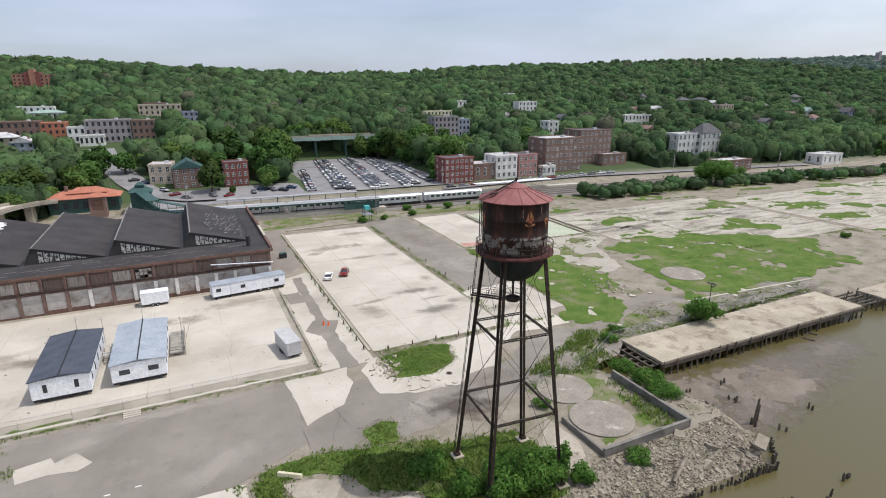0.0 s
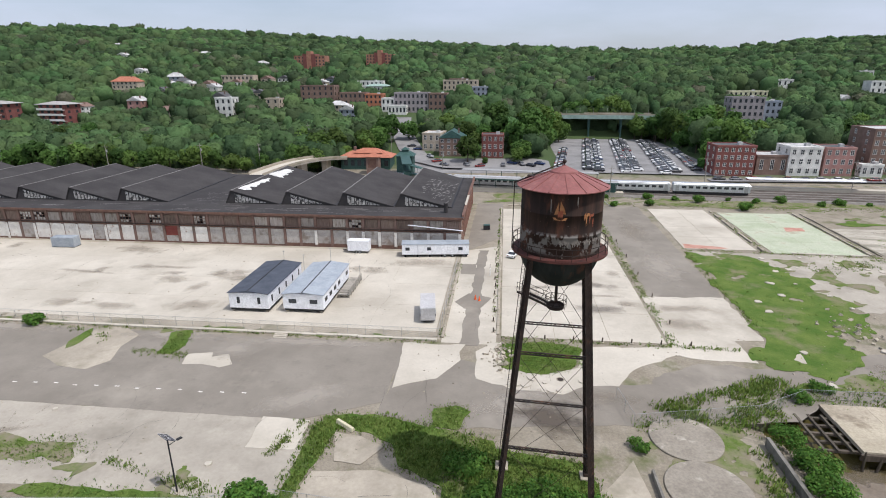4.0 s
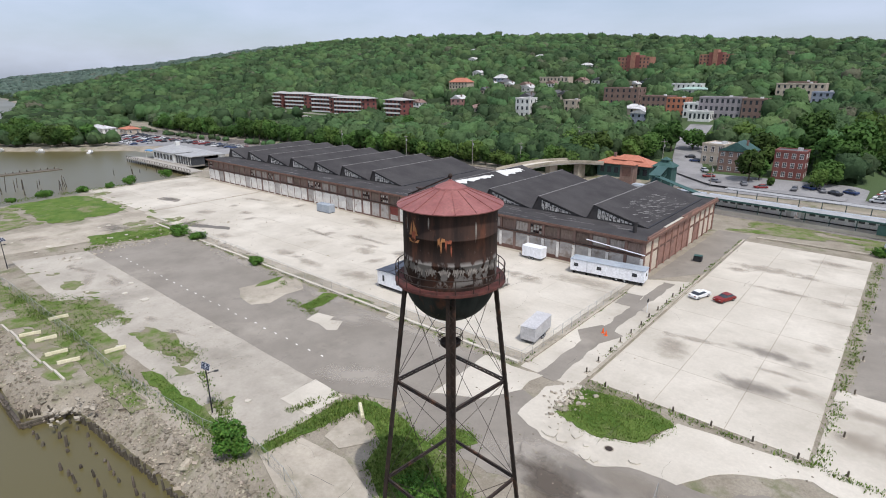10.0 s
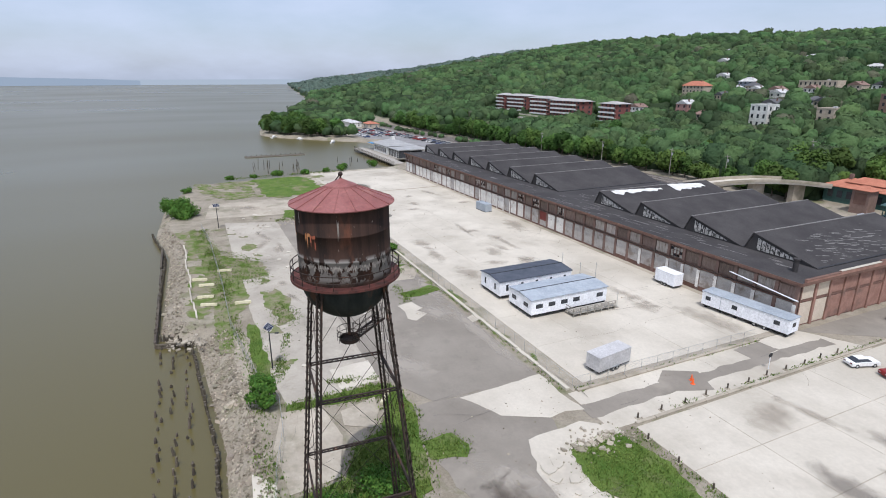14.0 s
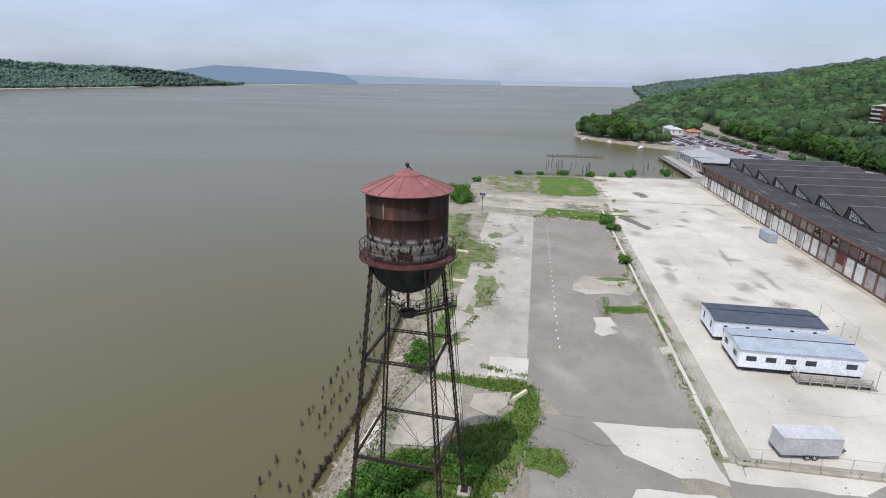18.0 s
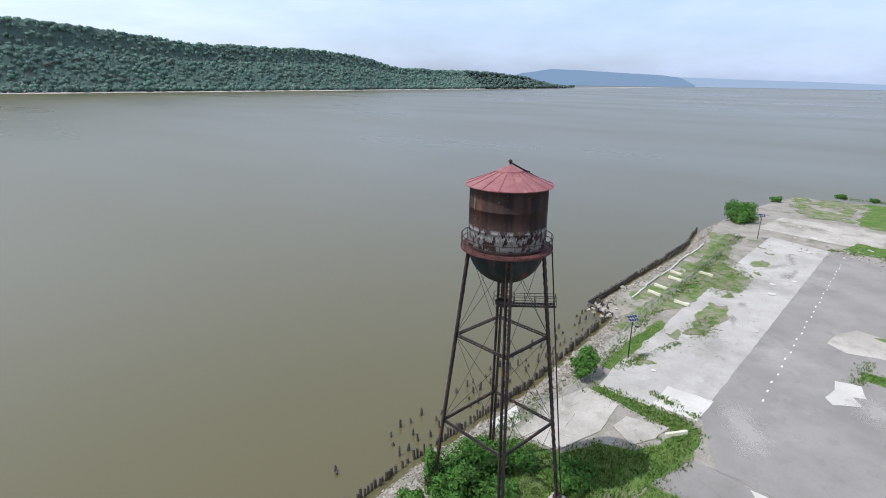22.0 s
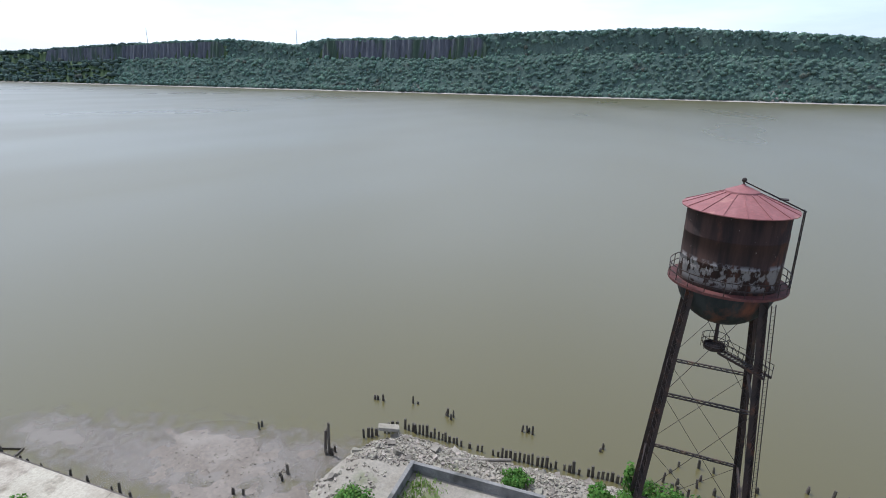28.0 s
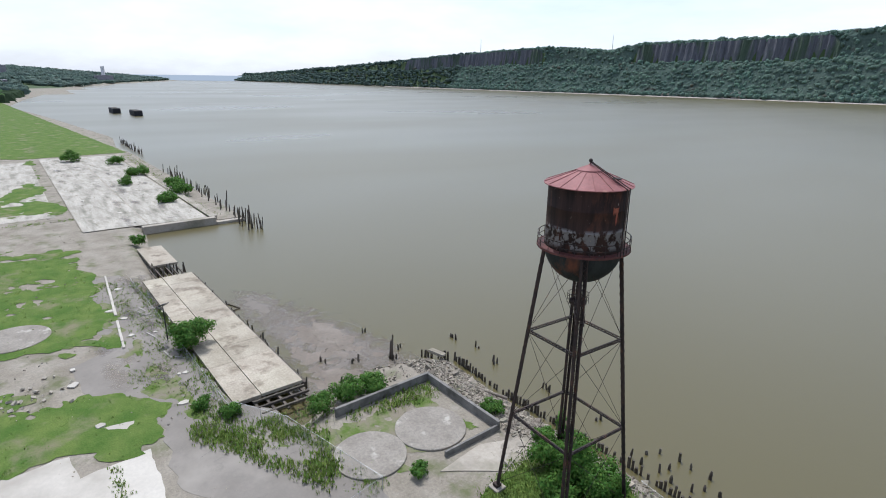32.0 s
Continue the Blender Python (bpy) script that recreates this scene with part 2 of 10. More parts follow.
GABLE_GLASS = material("broken_pale_glazing", (0.34, 0.33, 0.31), (0.60, 0.58, 0.55), 1.2, 0.5, fine=3, stain=(0.05, 0.05, 0.05), stain_scale=1.4, stain_at=(0.52, 0.56))
BRICK_TRIM = material("dark_brick_band", (0.13, 0.075, 0.06), (0.18, 0.105, 0.08), 0.8, 0.92, fine=7)
BOARD_BROWN = material("weathered_brown_boards", (0.12, 0.085, 0.07), (0.20, 0.15, 0.125), 1.2, 0.9, fine=6, stretch=(3, 3, 0.5), own=0.2)
BOARD_GREY = material("weathered_grey_boards", (0.27, 0.24, 0.215), (0.38, 0.34, 0.31), 1.0, 0.9, fine=6, stretch=(3, 3, 0.5), own=0.2, stain=(0.15, 0.11, 0.09), stain_scale=0.8)
BROKEN = material("dark_opening", (0.012, 0.012, 0.014), (0.025, 0.024, 0.026), 1, 0.9)
ROOF_EDGE = material("weathered_grey_capping", (0.15, 0.145, 0.14), (0.24, 0.23, 0.22), 1.0, 0.85, fine=5)
BLOCK = material("grey_blockwork", (0.35, 0.325, 0.305), (0.44, 0.415, 0.39), 0.7, 0.92, fine=5, own=0.12, stain=(0.24, 0.20, 0.17), stain_scale=0.5)
WHITE_WASH = material("peeling_whitewash", (0.62, 0.59, 0.55), (0.74, 0.72, 0.68), 0.9, 0.9, fine=6, stain=(0.33, 0.22, 0.17), stain_scale=0.8, stain_at=(0.6, 0.7))
OLD_GLASS = material("dusty_window_glass", (0.20, 0.19, 0.17), (0.42, 0.40, 0.37), 1.5, 0.35, fine=3, own=0.35, spec=0.5)
TAN_PANEL = material("tan_panel", (0.50, 0.42, 0.33), (0.58, 0.50, 0.41), 0.6, 0.9, fine=5)
RED_DOOR = material("dark_red_door", (0.15, 0.035, 0.03), (0.19, 0.05, 0.04), 0.8, 0.7)
RUST_DARK = material("black_rusted_steel", (0.026, 0.021, 0.019), (0.055, 0.036, 0.028), 0.9, 0.7, fine=6, metal=0.2, stain=(0.13, 0.055, 0.03), stain_scale=0.9, stain_at=(0.6, 0.74))
RED_ROOF = material("faded_red_roof_steel", (0.23, 0.085, 0.078), (0.29, 0.12, 0.11), 0.8, 0.6, fine=5, metal=0.1, stain=(0.42, 0.22, 0.16), stain_scale=0.6, stain_at=(0.6, 0.75))
RED_RIM = material("rusty_red_rim", (0.075, 0.026, 0.022), (0.12, 0.042, 0.034), 1.2, 0.7, fine=8, stain=(0.045, 0.026, 0.022), stain_scale=1.5)
WHITE_SIDING = material("white_siding", (0.72, 0.73, 0.76), (0.80, 0.81, 0.84), 0.6, 0.6, fine=3, bump=0.02)
BLUE_ROOF = material("weathered_blue_grey_roof", (0.28, 0.315, 0.355), (0.36, 0.395, 0.435), 0.4, 0.65, fine=3)
DARK_ROOF = material("charcoal_shingle_roof", (0.055, 0.065, 0.085), (0.08, 0.09, 0.115), 0.5, 0.85, fine=6)
GREY_PAINT = material("light_grey_metal_panel", (0.42, 0.41, 0.41), (0.50, 0.49, 0.49), 0.5, 0.5, fine=3, bump=0.02)
BLACK = material("black_rubber_and_frames", (0.018, 0.018, 0.02), (0.035, 0.035, 0.038), 2, 0.7)
GALV = material("galvanised_steel", (0.35, 0.36, 0.36), (0.45, 0.46, 0.46), 3, 0.45, metal=0.6)
OLD_WOOD = material("weathered_deck_wood", (0.26, 0.24, 0.21), (0.36, 0.335, 0.295), 1.5, 0.9, fine=10, own=0.15)
YELLOW_BLOCK = material("pale_yellow_concrete", (0.50, 0.455, 0.30), (0.59, 0.545, 0.39), 1.0, 0.85)
GREEN_STEEL = material("dark_green_steel", (0.03, 0.075, 0.068), (0.05, 0.105, 0.095), 1, 0.6)
ORANGE_ROOF = material("orange_tile_roof", (0.36, 0.135, 0.085), (0.45, 0.18, 0.115), 0.5, 0.8, fine=5)
STAINLESS = material("stainless_train_steel", (0.50, 0.52, 0.54), (0.60, 0.62, 0.64), 0.5, 0.35, metal=0.5, bump=0.02)
BALLAST = material("track_ballast", (0.16, 0.145, 0.13), (0.23, 0.21, 0.19), 0.6, 0.95, fine=6, bump=0.4, depth=0.05)
GREEN_CONCRETE = material("algae_tinted_concrete", (0.36, 0.40, 0.28), (0.46, 0.48, 0.37), 0.15, 0.92, fine=3, stain=(0.30, 0.24, 0.17), stain_scale=0.15, stain_at=(0.6, 0.72))
RED_STAIN = material("brick_red_stain", (0.40, 0.19, 0.14), (0.48, 0.29, 0.23), 0.5, 0.92, fine=4)
GLASS_DARK = material("dark_window_glass", (0.03, 0.035, 0.042), (0.05, 0.055, 0.065), 1, 0.15, spec=0.6, bump=0.0)


def paint(name, c, rough=0.85, vary=0.15):
    return material(name, tuple(v * (1 - vary) for v in c), tuple(min(v * (1 + vary), 1) for v in c), 0.4, rough, fine=4, bump=0.05)


def water_material():
    m = bpy.data.materials.new("brown_river_water")
    m.use_nodes = True
    n, l = m.node_tree.nodes, m.node_tree.links
    p = n["Principled BSDF"]
    p.inputs["Roughness"].default_value, p.inputs["IOR"].default_value = 0.24, 1.5
    pos = n.new("ShaderNodeNewGeometry").outputs["Position"]
    st = n.new("ShaderNodeMapping")
    st.inputs["Scale"].default_value = (1.0, 0.45, 1.0)
    l.new(pos, st.inputs["Vector"])
    big = n.new("ShaderNodeTexNoise")
    big.inputs["Scale"].default_value, big.inputs["Detail"].default_value = 0.006, 2
    l.new(st.outputs["Vector"], big.inputs["Vector"])
    mix = n.new("ShaderNodeMix")
    mix.data_type = "RGBA"
    mix.inputs["A"].default_value, mix.inputs["B"].default_value = (0.090, 0.0745, 0.025, 1), (0.106, 0.089, 0.033, 1)
    l.new(big.outputs["Fac"], mix.inputs["Factor"])
    l.new(mix.outputs["Result"], p.inputs["Base Color"])
    wav = n.new("ShaderNodeTexNoise")
    wav.inputs["Scale"].default_value, wav.inputs["Detail"].default_value = 0.4, 2
    l.new(pos, wav.inputs["Vector"])
    bp = n.new("ShaderNodeBump")
    bp.inputs["Strength"].default_value, bp.inputs["Distance"].default_value = 0.012, 0.02
    l.new(wav.outputs["Fac"], bp.inputs["Height"])
    l.new(bp.outputs["Normal"], p.inputs["Normal"])
    r = n.new("ShaderNodeMapRange")
    for k, x in zip(("From Min", "From Max", "To Min", "To Max"), (0.35, 0.68, 0.27, 0.35)):
        r.inputs[k].default_value = x
    l.new(big.outputs["Fac"], r.inputs["Value"])
    l.new(r.outputs["Result"], p.inputs["Roughness"])
    return m


WATER = water_material()


# ---------------------------------------------------------------- mesh helpers
def link(name, bm, mat, parent=None, label="", smooth=False):
    me = bpy.data.meshes.new(name)
    bm.to_mesh(me)
    bm.free()
    me.materials.append(mat)
    if smooth:
        me.shade_smooth()
    ob = new(name, me)
    if parent is not None:
        ob.parent = parent
    if label:
        ob["label"] = label
    return ob


def part(name, bm, mat, parent, label="", smooth=False):
    return link(name, bm, mat, parent, label, smooth)


def soup(name, verts, faces, mat, parent=None, smooth=False):
    me = bpy.data.meshes.new(name)
    me.from_pydata(verts, [], faces)
    me.materials.append(mat)
    me.shade_smooth() if smooth else me.shade_flat()
    ob = new(name, me)
    if parent is not None:
        ob.parent = parent
    return ob


def share(name, me, parent, m):
    """Another object on the same mesh, as a part of parent."""
    ob = new(name, me)
    ob.parent = parent
    ob.matrix_basis = m
    return ob


def thing(name, label, category, m=None, group="", kind=""):
    ob = new(name)
    if m is not None:
        ob.matrix_basis = m
    return tagged(ob, label, category, group, kind)


def box(bm, x0, y0, z0, x1, y1, z1, bevel=0.0):
    v = [bm.verts.new((x, y, z)) for z in (z0, z1) for y in (y0, y1) for x in (x0, x1)]
    fs = [bm.faces.new([v[i] for i in f]) for f in ((0, 2, 3, 1), (4, 5, 7, 6), (0, 1, 5, 4), (2, 6, 7, 3), (0, 4, 6, 2), (1, 3, 7, 5))]
    if bevel:
        es = list({e for f in fs for e in f.edges})
        bmesh.ops.bevel(bm, geom=es, offset=bevel, segments=1, affect="EDGES")
    return bm


def block(x0, y0, z0, x1, y1, z1, bevel=0.0):
    return box(bmesh.new(), x0, y0, z0, x1, y1, z1, bevel)


def tube(bm, a, b, r0, r1=None, seg=8, caps=True):
    a, b = Vector(a), Vector(b)
    r1 = r0 if r1 is None else r1
    d = (b - a).normalized()
    u = d.orthogonal().normalized()
    w = d.cross(u)
    ra, rb = [], []
    for i in range(seg):
        k = 2 * math.pi * i / seg
        o = u * math.cos(k) + w * math.sin(k)
        ra.append(bm.verts.new(a + o * r0))
        rb.append(bm.verts.new(b + o * r1))
    for i in range(seg):
        j = (i + 1) % seg
        bm.faces.new((ra[i], ra[j], rb[j], rb[i]))
    if caps:
        bm.faces.new(ra[::-1])
        bm.faces.new(rb)
    return bm


def beam(bm, a, b, wide, high):
    """A rectangular bar from a to b."""
    a, b = Vector(a), Vector(b)
    d = (b - a).normalized()
    up = Vector((0, 0, 1)) if abs(d.z) < 0.95 else Vector((1, 0, 0))
    s = d.cross(up).normalized() * wide / 2
    t = s.cross(d).normalized() * high / 2
    v = [bm.verts.new(p + i * s + j * t) for p in (a, b) for i, j in ((-1, -1), (1, -1), (1, 1), (-1, 1))]
    for f in ((0, 3, 2, 1), (4, 5, 6, 7), (0, 1, 5, 4), (1, 2, 6, 5), (2, 3, 7, 6), (3, 0, 4, 7)):
        bm.faces.new([v[i] for i in f])
    return bm


def lathe(profile, seg=48, cap=False):
    """A surface turned about z from (radius, height) pairs."""
    bm = bmesh.new()
    rings = []
    for r, z in profile:
        if r < 1e-4:
            rings.append([bm.verts.new((0, 0, z))])
        else:
            rings.append([bm.verts.new((r * math.cos(2 * math.pi * i / seg), r * math.sin(2 * math.pi * i / seg), z)) for i in range(seg)])
    for p, q in zip(rings, rings[1:]):
        for i in range(seg):
            j = (i + 1) % seg
            if len(p) == 1:
                bm.faces.new((p[0], q[j], q[i]))
            elif len(q) == 1:
                bm.faces.new((p[i], p[j], q[0]))
            else:
                bm.faces.new((p[i], p[j], q[j], q[i]))
    return bm


def outline(pts, step=1.5, rough=0.0, seed=0):
    """A closed outline with its edges broken into steps and roughened."""
    out, n = [], len(pts)
    for i in range(n):
        a, b = Vector(pts[i]).to_2d(), Vector(pts[(i + 1) % n]).to_2d()
        d = b - a
        k = max(1, int(d.length / step))
        nrm = Vector((d.y, -d.x)).normalized()
        for j in range(k):
            p = a + d * (j / k)
            o = noise.noise((p.x * 0.35 + seed * 7.1, p.y * 0.35, seed * 3.3)) + 0.6 * noise.noise((p.x * 1.1, p.y * 1.1 + seed * 5, 1.7))
            out.append(p + nrm * (o * rough))
    return out


def patch(name, pts, mat, z=0.02, step=1.5, rough=0.0, seed=0, deep=0.06, parent=None):
    """A flat piece of paving or turf with real thickness and a worn outline."""
    bm = bmesh.new()
    ring = outline(pts, step, rough, seed)
    if sum(a.x * b.y - b.x * a.y for a, b in zip(ring, ring[1:] + ring[:1])) < 0:
        ring.reverse()
    top = [bm.verts.new((p.x, p.y, z)) for p in ring]
    low = [bm.verts.new((p.x, p.y, z - deep)) for p in ring]
    f = bm.faces.new(top)
    f.normal_update()
    n = len(top)
    for i in range(n):
        bm.faces.new((top[i], low[i], low[(i + 1) % n], top[(i + 1) % n]))
    bmesh.ops.triangulate(bm, faces=[f])
    bmesh.ops.recalc_face_normals(bm, faces=bm.faces)
    return link(name, bm, mat, parent)


def panels(name, label, x0, y0, x1, y1, nx, ny, mat, z=0.03, gap=0.06, skew=0.0):
    """A concrete apron cast in panels with open joints; each panel is a piece of its own."""
    base = tagged(patch(name, [(x0, y0), (x1, y0), (x1 + skew, y1), (x0 + skew, y1)], CONCRETE_WORN, z - 0.025, 3, 0.05), label, "concrete apron", kind="structure")
    w, h = (x1 - x0) / nx, (y1 - y0) / ny
    me = None
    for j in range(ny):
        for i in range(nx):
            if me is None:
                o = part("panel", block(gap / 2 - w / 2, gap / 2 - h / 2, -0.1, w / 2 - gap / 2, h / 2 - gap / 2, 0, 0.015), mat, base)
                me = o.data
            else:
                o = share("panel", me, base, Matrix())
            o.matrix_basis = pose(x0 + (i + 0.5) * w + skew * (j + 0.5) / ny, y0 + (j + 0.5) * h, z + random.uniform(-0.004, 0.004), random.uniform(-0.02, 0.02), random.uniform(-0.02, 0.02), 0)
    return base


# ---------------------------------------------------------------- the lie of the land
SHORE_NORTH = [(-5400, 1000), (-2983, 545), (-1075, 268), (-620, 150), (-482, 100), (-400, 88), (-375, 95), (-340, 125), (-312, 150), (-255, 160), (-215, 150), (-192, 124)]
SHORE_WEST = [(-186, 90), (-178, 35), (-165, 30), (-133, 25), (-103, 24), (-79, 28), (-34, 27.2), (-29.5, 28), (-26, 33), (6, 35.6), (29, 34.6), (48, 35.4), (60, 34.6)]
SHORE_BASIN = [(64, 38), (66.5, 47), (62, 56), (58, 63), (62, 67), (121, 67), (126, 63), (150, 60), (168, 57), (172, 38)]
SHORE_SOUTH = [(200, 36), (341, 27), (389, 30), (448, 23), (650, 40), (928, 70), (1143, 46), (1796, -60), (2708, -290), (5400, -1300), (5400, 5400), (-5400, 5400)]
LAND = np.array(SHORE_NORTH + SHORE_WEST + SHORE_BASIN + SHORE_SOUTH, float)
CREST_E = ((-5000, -4400, -3000, -2200, -1500, -1100, -750, -500, -217, 38, 218, 376, 556, 763, 1095, 1514, 1954, 5000),
           (20, 45, 75, 88, 122, 132, 125, 115, 95, 83, 75, 76, 91, 99, 111, 123, 140, 150))
CREST_W = ((-5000, -2720, -2640, -2400, -2059, -1483, -1300, -1100, -691, -395, 0, 439, 618, 1061, 1171, 1448, 1739, 2347, 2631, 4312, 5200),
           (0, 0, 12, 52, 70, 78, 115, 130, 127, 157, 178, 171, 160, 158, 140, 159, 152, 130, 115, 60, 45))
TRACK = ((-5000, -3000, -1100, -700, -350, -200, -100, 0, 50, 155, 225, 295, 450, 900, 1150, 1800, 2700, 5000),
         (960, 565, 288, 214, 203, 216, 219, 212, 206, 199, 196, 186, 168, 130, 95, -15, -240, -1150))


def smooth01(u):
    u = np.clip(u, 0, 1)
    return u * u * (3 - 2 * u)


def inland(x, y):
    """Signed distance to the bank: positive on land."""
    x, y = np.asarray(x, float), np.asarray(y, float)
    best, inside = np.full(x.shape, 1e9), np.zeros(x.shape, bool)
    for (ax, ay), (bx, by) in zip(LAND, np.roll(LAND, -1, axis=0)):
        dx, dy = bx - ax, by - ay
        t = np.clip(((x - ax) * dx + (y - ay) * dy) / (dx * dx + dy * dy), 0, 1)
        best = np.minimum(best, np.hypot(x - ax - t * dx, y - ay - t * dy))
        cross = (ay > y) != (by > y)
        with np.errstate(divide="ignore", invalid="ignore"):
            inside ^= cross & (x < dx * (y - ay) / (dy if dy else 1e-9) + ax)
    return np.where(inside, best, -best)


def foot(x):
    """Where the inland hill begins to rise."""
    return np.interp(x, *TRACK) + 20


def hill_e(x, y):
    top = np.interp(x, *CREST_E) - 14
    u = (y - foot(x)) / (1000 - foot(x))
    return np.maximum(top, 2) * np.clip(np.where(u < 1, u ** 0.92 if np.isscalar(u) else np.clip(u, 0, 9) ** 0.92, 1 - (u - 1) * 0.25), 0, 1.0)


def hill_w(x, y):
    top = np.interp(x, *CREST_W) - 10
    d = -1450 - y
    slope = smooth01(d / 95) * 0.62 + smooth01((d - 88) / 26) * 0.38
    return np.where(d > 0, top * slope, 0)


def lift(x, y):
    """Height of the ground at a place on land."""
    x, y = np.asarray(x, float), np.asarray(y, float)
    z = np.where(y > foot(x), hill_e(x, y) + 1.0, np.clip((y - foot(x) + 12) / 12, 0, 1))
    flat = smooth01((x - 38) / 12) * smooth01((128 - x) / 14) * smooth01((372 - y) / 26) * (y > 150)     # the car park cut into the slope
    return z * (1 - flat) + np.minimum(z, 2.0) * flat


def spaced(*runs):
    out = []
    for a, b, s in runs:
        out += list(np.arange(a, b, s))
    return np.array(out + [runs[-1][1]])


GX = spaced((-5400, -1400, 200), (-1400, -420, 28), (-420, -200, 5), (-200, 180, 2), (180, 460, 4), (460, 1600, 30), (1600, 5400, 200))
GY = spaced((-4600, -1700, 250), (-1700, -1440, 12), (-1440, 0, 180), (0, 20, 5), (20, 72, 1.25), (72, 130, 3), (130, 400, 6), (400, 1100, 30), (1100, 5400, 250))
gx, gy = np.meshgrid(GX, GY, indexing="ij")
sd = inland(gx, gy)
gz = -2.3 + 2.3 * np.clip(sd / 3.6, 0, 1) + np.minimum(sd, 0) * 0.12
gz = np.maximum(gz, -6)
gz = np.where(sd > 3.6, lift(gx, gy), gz)
gz = np.where(gy < -1440, np.maximum(gz, hill_w(gx, gy) - 2.3), gz)
nx, ny = len(GX), len(GY)
idx = np.arange(nx * ny).reshape(nx, ny)
quads = np.stack([idx[:-1, :-1], idx[1:, :-1], idx[1:, 1:], idx[:-1, 1:]], -1).reshape(-1, 4)
tagged(soup("ground", np.stack([gx, gy, gz], -1).reshape(-1, 3).tolist(), quads.tolist(), DIRT, smooth=True),
       "rubbly waterfront ground of dirt and broken paving", "ground", kind="structure")

bm = bmesh.new()
ring = [(-4900, -4400), (4900, -4400), (4900, 1200), (-4900, 1200)]
bm.faces.new([bm.verts.new((x, y, -2.0)) for x, y in ring])
tagged(link("water", bm, WATER), "broad calm brown tidal river", "river", kind="structure")


# ---------------------------------------------------------------- woods: crowns of leaf clumps over a closed understorey
BUILT = []          # (x, y, radius) kept clear of trees
GARDENS = []        # (x, y, half width, direction towards the river, depth): low planting only, before a house or a road


def hash2(i, j, k):
    v = np.sin(i * 127.1 + j * 311.7 + k * 74.7) * 43758.5453
    return v - np.floor(v)


def understorey(name, label, x0, x1, y0, y1, step, tall, ground, mat, keep):
    """The closed, uneven mass of leaves below the crowns."""
    X, Y = np.meshgrid(np.arange(x0, x1, step), np.arange(y0, y1, step), indexing="ij")
    X = X + (hash2(X, Y, 1) - 0.5) * step * 0.7
    Y = Y + (hash2(Y, X, 2) - 0.5) * step * 0.7
    ok = keep(X, Y)
    for bx, by, br in BUILT:
        ok &= np.hypot(X - bx, Y - by) > br + 2
    top = tall * (0.55 + 0.45 * hash2(X, Y, 5))
    top = np.minimum(top, garden_cap(X, Y) * 0.5)
    Z = np.where(ok, ground(X, Y) + top, ground(X, Y) - 6.0)
    n0, n1 = X.shape
    k = np.arange(n0 * n1).reshape(n0, n1)
    q = np.stack([k[:-1, :-1], k[1:, :-1], k[1:, 1:], k[:-1, 1:]], -1)
    live = ok[:-1, :-1] | ok[1:, :-1] | ok[1:, 1:] | ok[:-1, 1:]
    return tagged(soup(name, np.stack([X, Y, Z], -1).reshape(-1, 3), q[live], mat), label, "woodland", kind="stuff")


def garden_cap(X, Y):
    """The tallest growth that stands at a place."""
    cap = np.full(np.shape(X), 40.0)
    for gx_, gy_, hw, (dx, dy), far in GARDENS:
        along_ = (X - gx_) * dx + (Y - gy_) * dy
        side_ = np.abs((X - gx_) * dy - (Y - gy_) * dx)
        hit = (along_ > -2) & (along_ < far) & (side_ < hw)
        cap = np.where(hit, np.minimum(cap, 2.0 + 0.15 * np.maximum(along_, 0)), cap)
    return cap


def crown_kind(rs, rings, segs, n):
    """One crown of unit radius and height: a lobed dome, and leaf sprays (centre, outward normal) standing off it."""
    lobes = [(0, 0, 0.56, 0.70, 0.40)]
    for i in range(9):
        a, u = i * 2.4 + rs.uniform(-0.5, 0.5), (i + 0.5) / 9
        k = 0.60 * math.sqrt(math.sin(math.pi * (0.18 + 0.66 * u)))
        r = rs.uniform(0.28, 0.46)
        lobes.append((k * math.cos(a), k * math.sin(a), 0.26 + 0.56 * u, r, r * rs.uniform(0.5, 0.7)))
    L = np.array(lobes)
    S = np.stack([L[:, 3], L[:, 3], L[:, 4]], 1)
    c0 = np.array([0, 0, 0.5])

    def reach(d):                                 # the outermost lobe along a direction
        o, e = (c0 - L[:, :3]) / S, d / S
        A, B, C = (e * e).sum(1), (o * e).sum(1), (o * o).sum(1) - 1
        q = B * B - A * C
        t = np.where(q > 0, (-B + np.sqrt(np.maximum(q, 0))) / A, 0)
        return max(t.max(), 0.2)
    verts, faces = [c0 + np.array([0, 0, 1.0]) * reach(np.array([0, 0, 1.0]))], []
    for k in range(1, rings + 1):
        el = math.pi / 2 - (math.pi / 2 + 0.55) * k / rings
        for m in range(segs):
            az = 2 * math.pi * (m + 0.5 * (k % 2)) / segs
            d = np.array([math.cos(el) * math.cos(az), math.cos(el) * math.sin(az), math.sin(el)])
            verts.append(c0 + d * reach(d) * rs.uniform(0.93, 1.07))
    at = lambda k, m: 1 + (k - 1) * segs + m % segs
    for m in range(segs):
        faces.append((0, at(1, m), at(1, m + 1)))
        for k in range(1, rings):
            e = k % 2
            p, q, r_, t = at(k, m), at(k, m + 1), at(k + 1, m), at(k + 1, m + 1)
            faces += [(p, r_, t), (p, t, q)] if e == 0 else [(p, r_, q), (q, r_, t)]
    P, N = [], []
    while len(P) < n:
        d = rs.normal(0, 1, 3) + np.array([0, 0, 0.5])
        d /= np.linalg.norm(d)
        if d[2] < -0.35:
            continue
        P.append(c0 + d * reach(d) * rs.uniform(0.95, 1.1))
        N.append(d)
    return np.array(verts), np.array(faces), np.array(P), np.array(N)


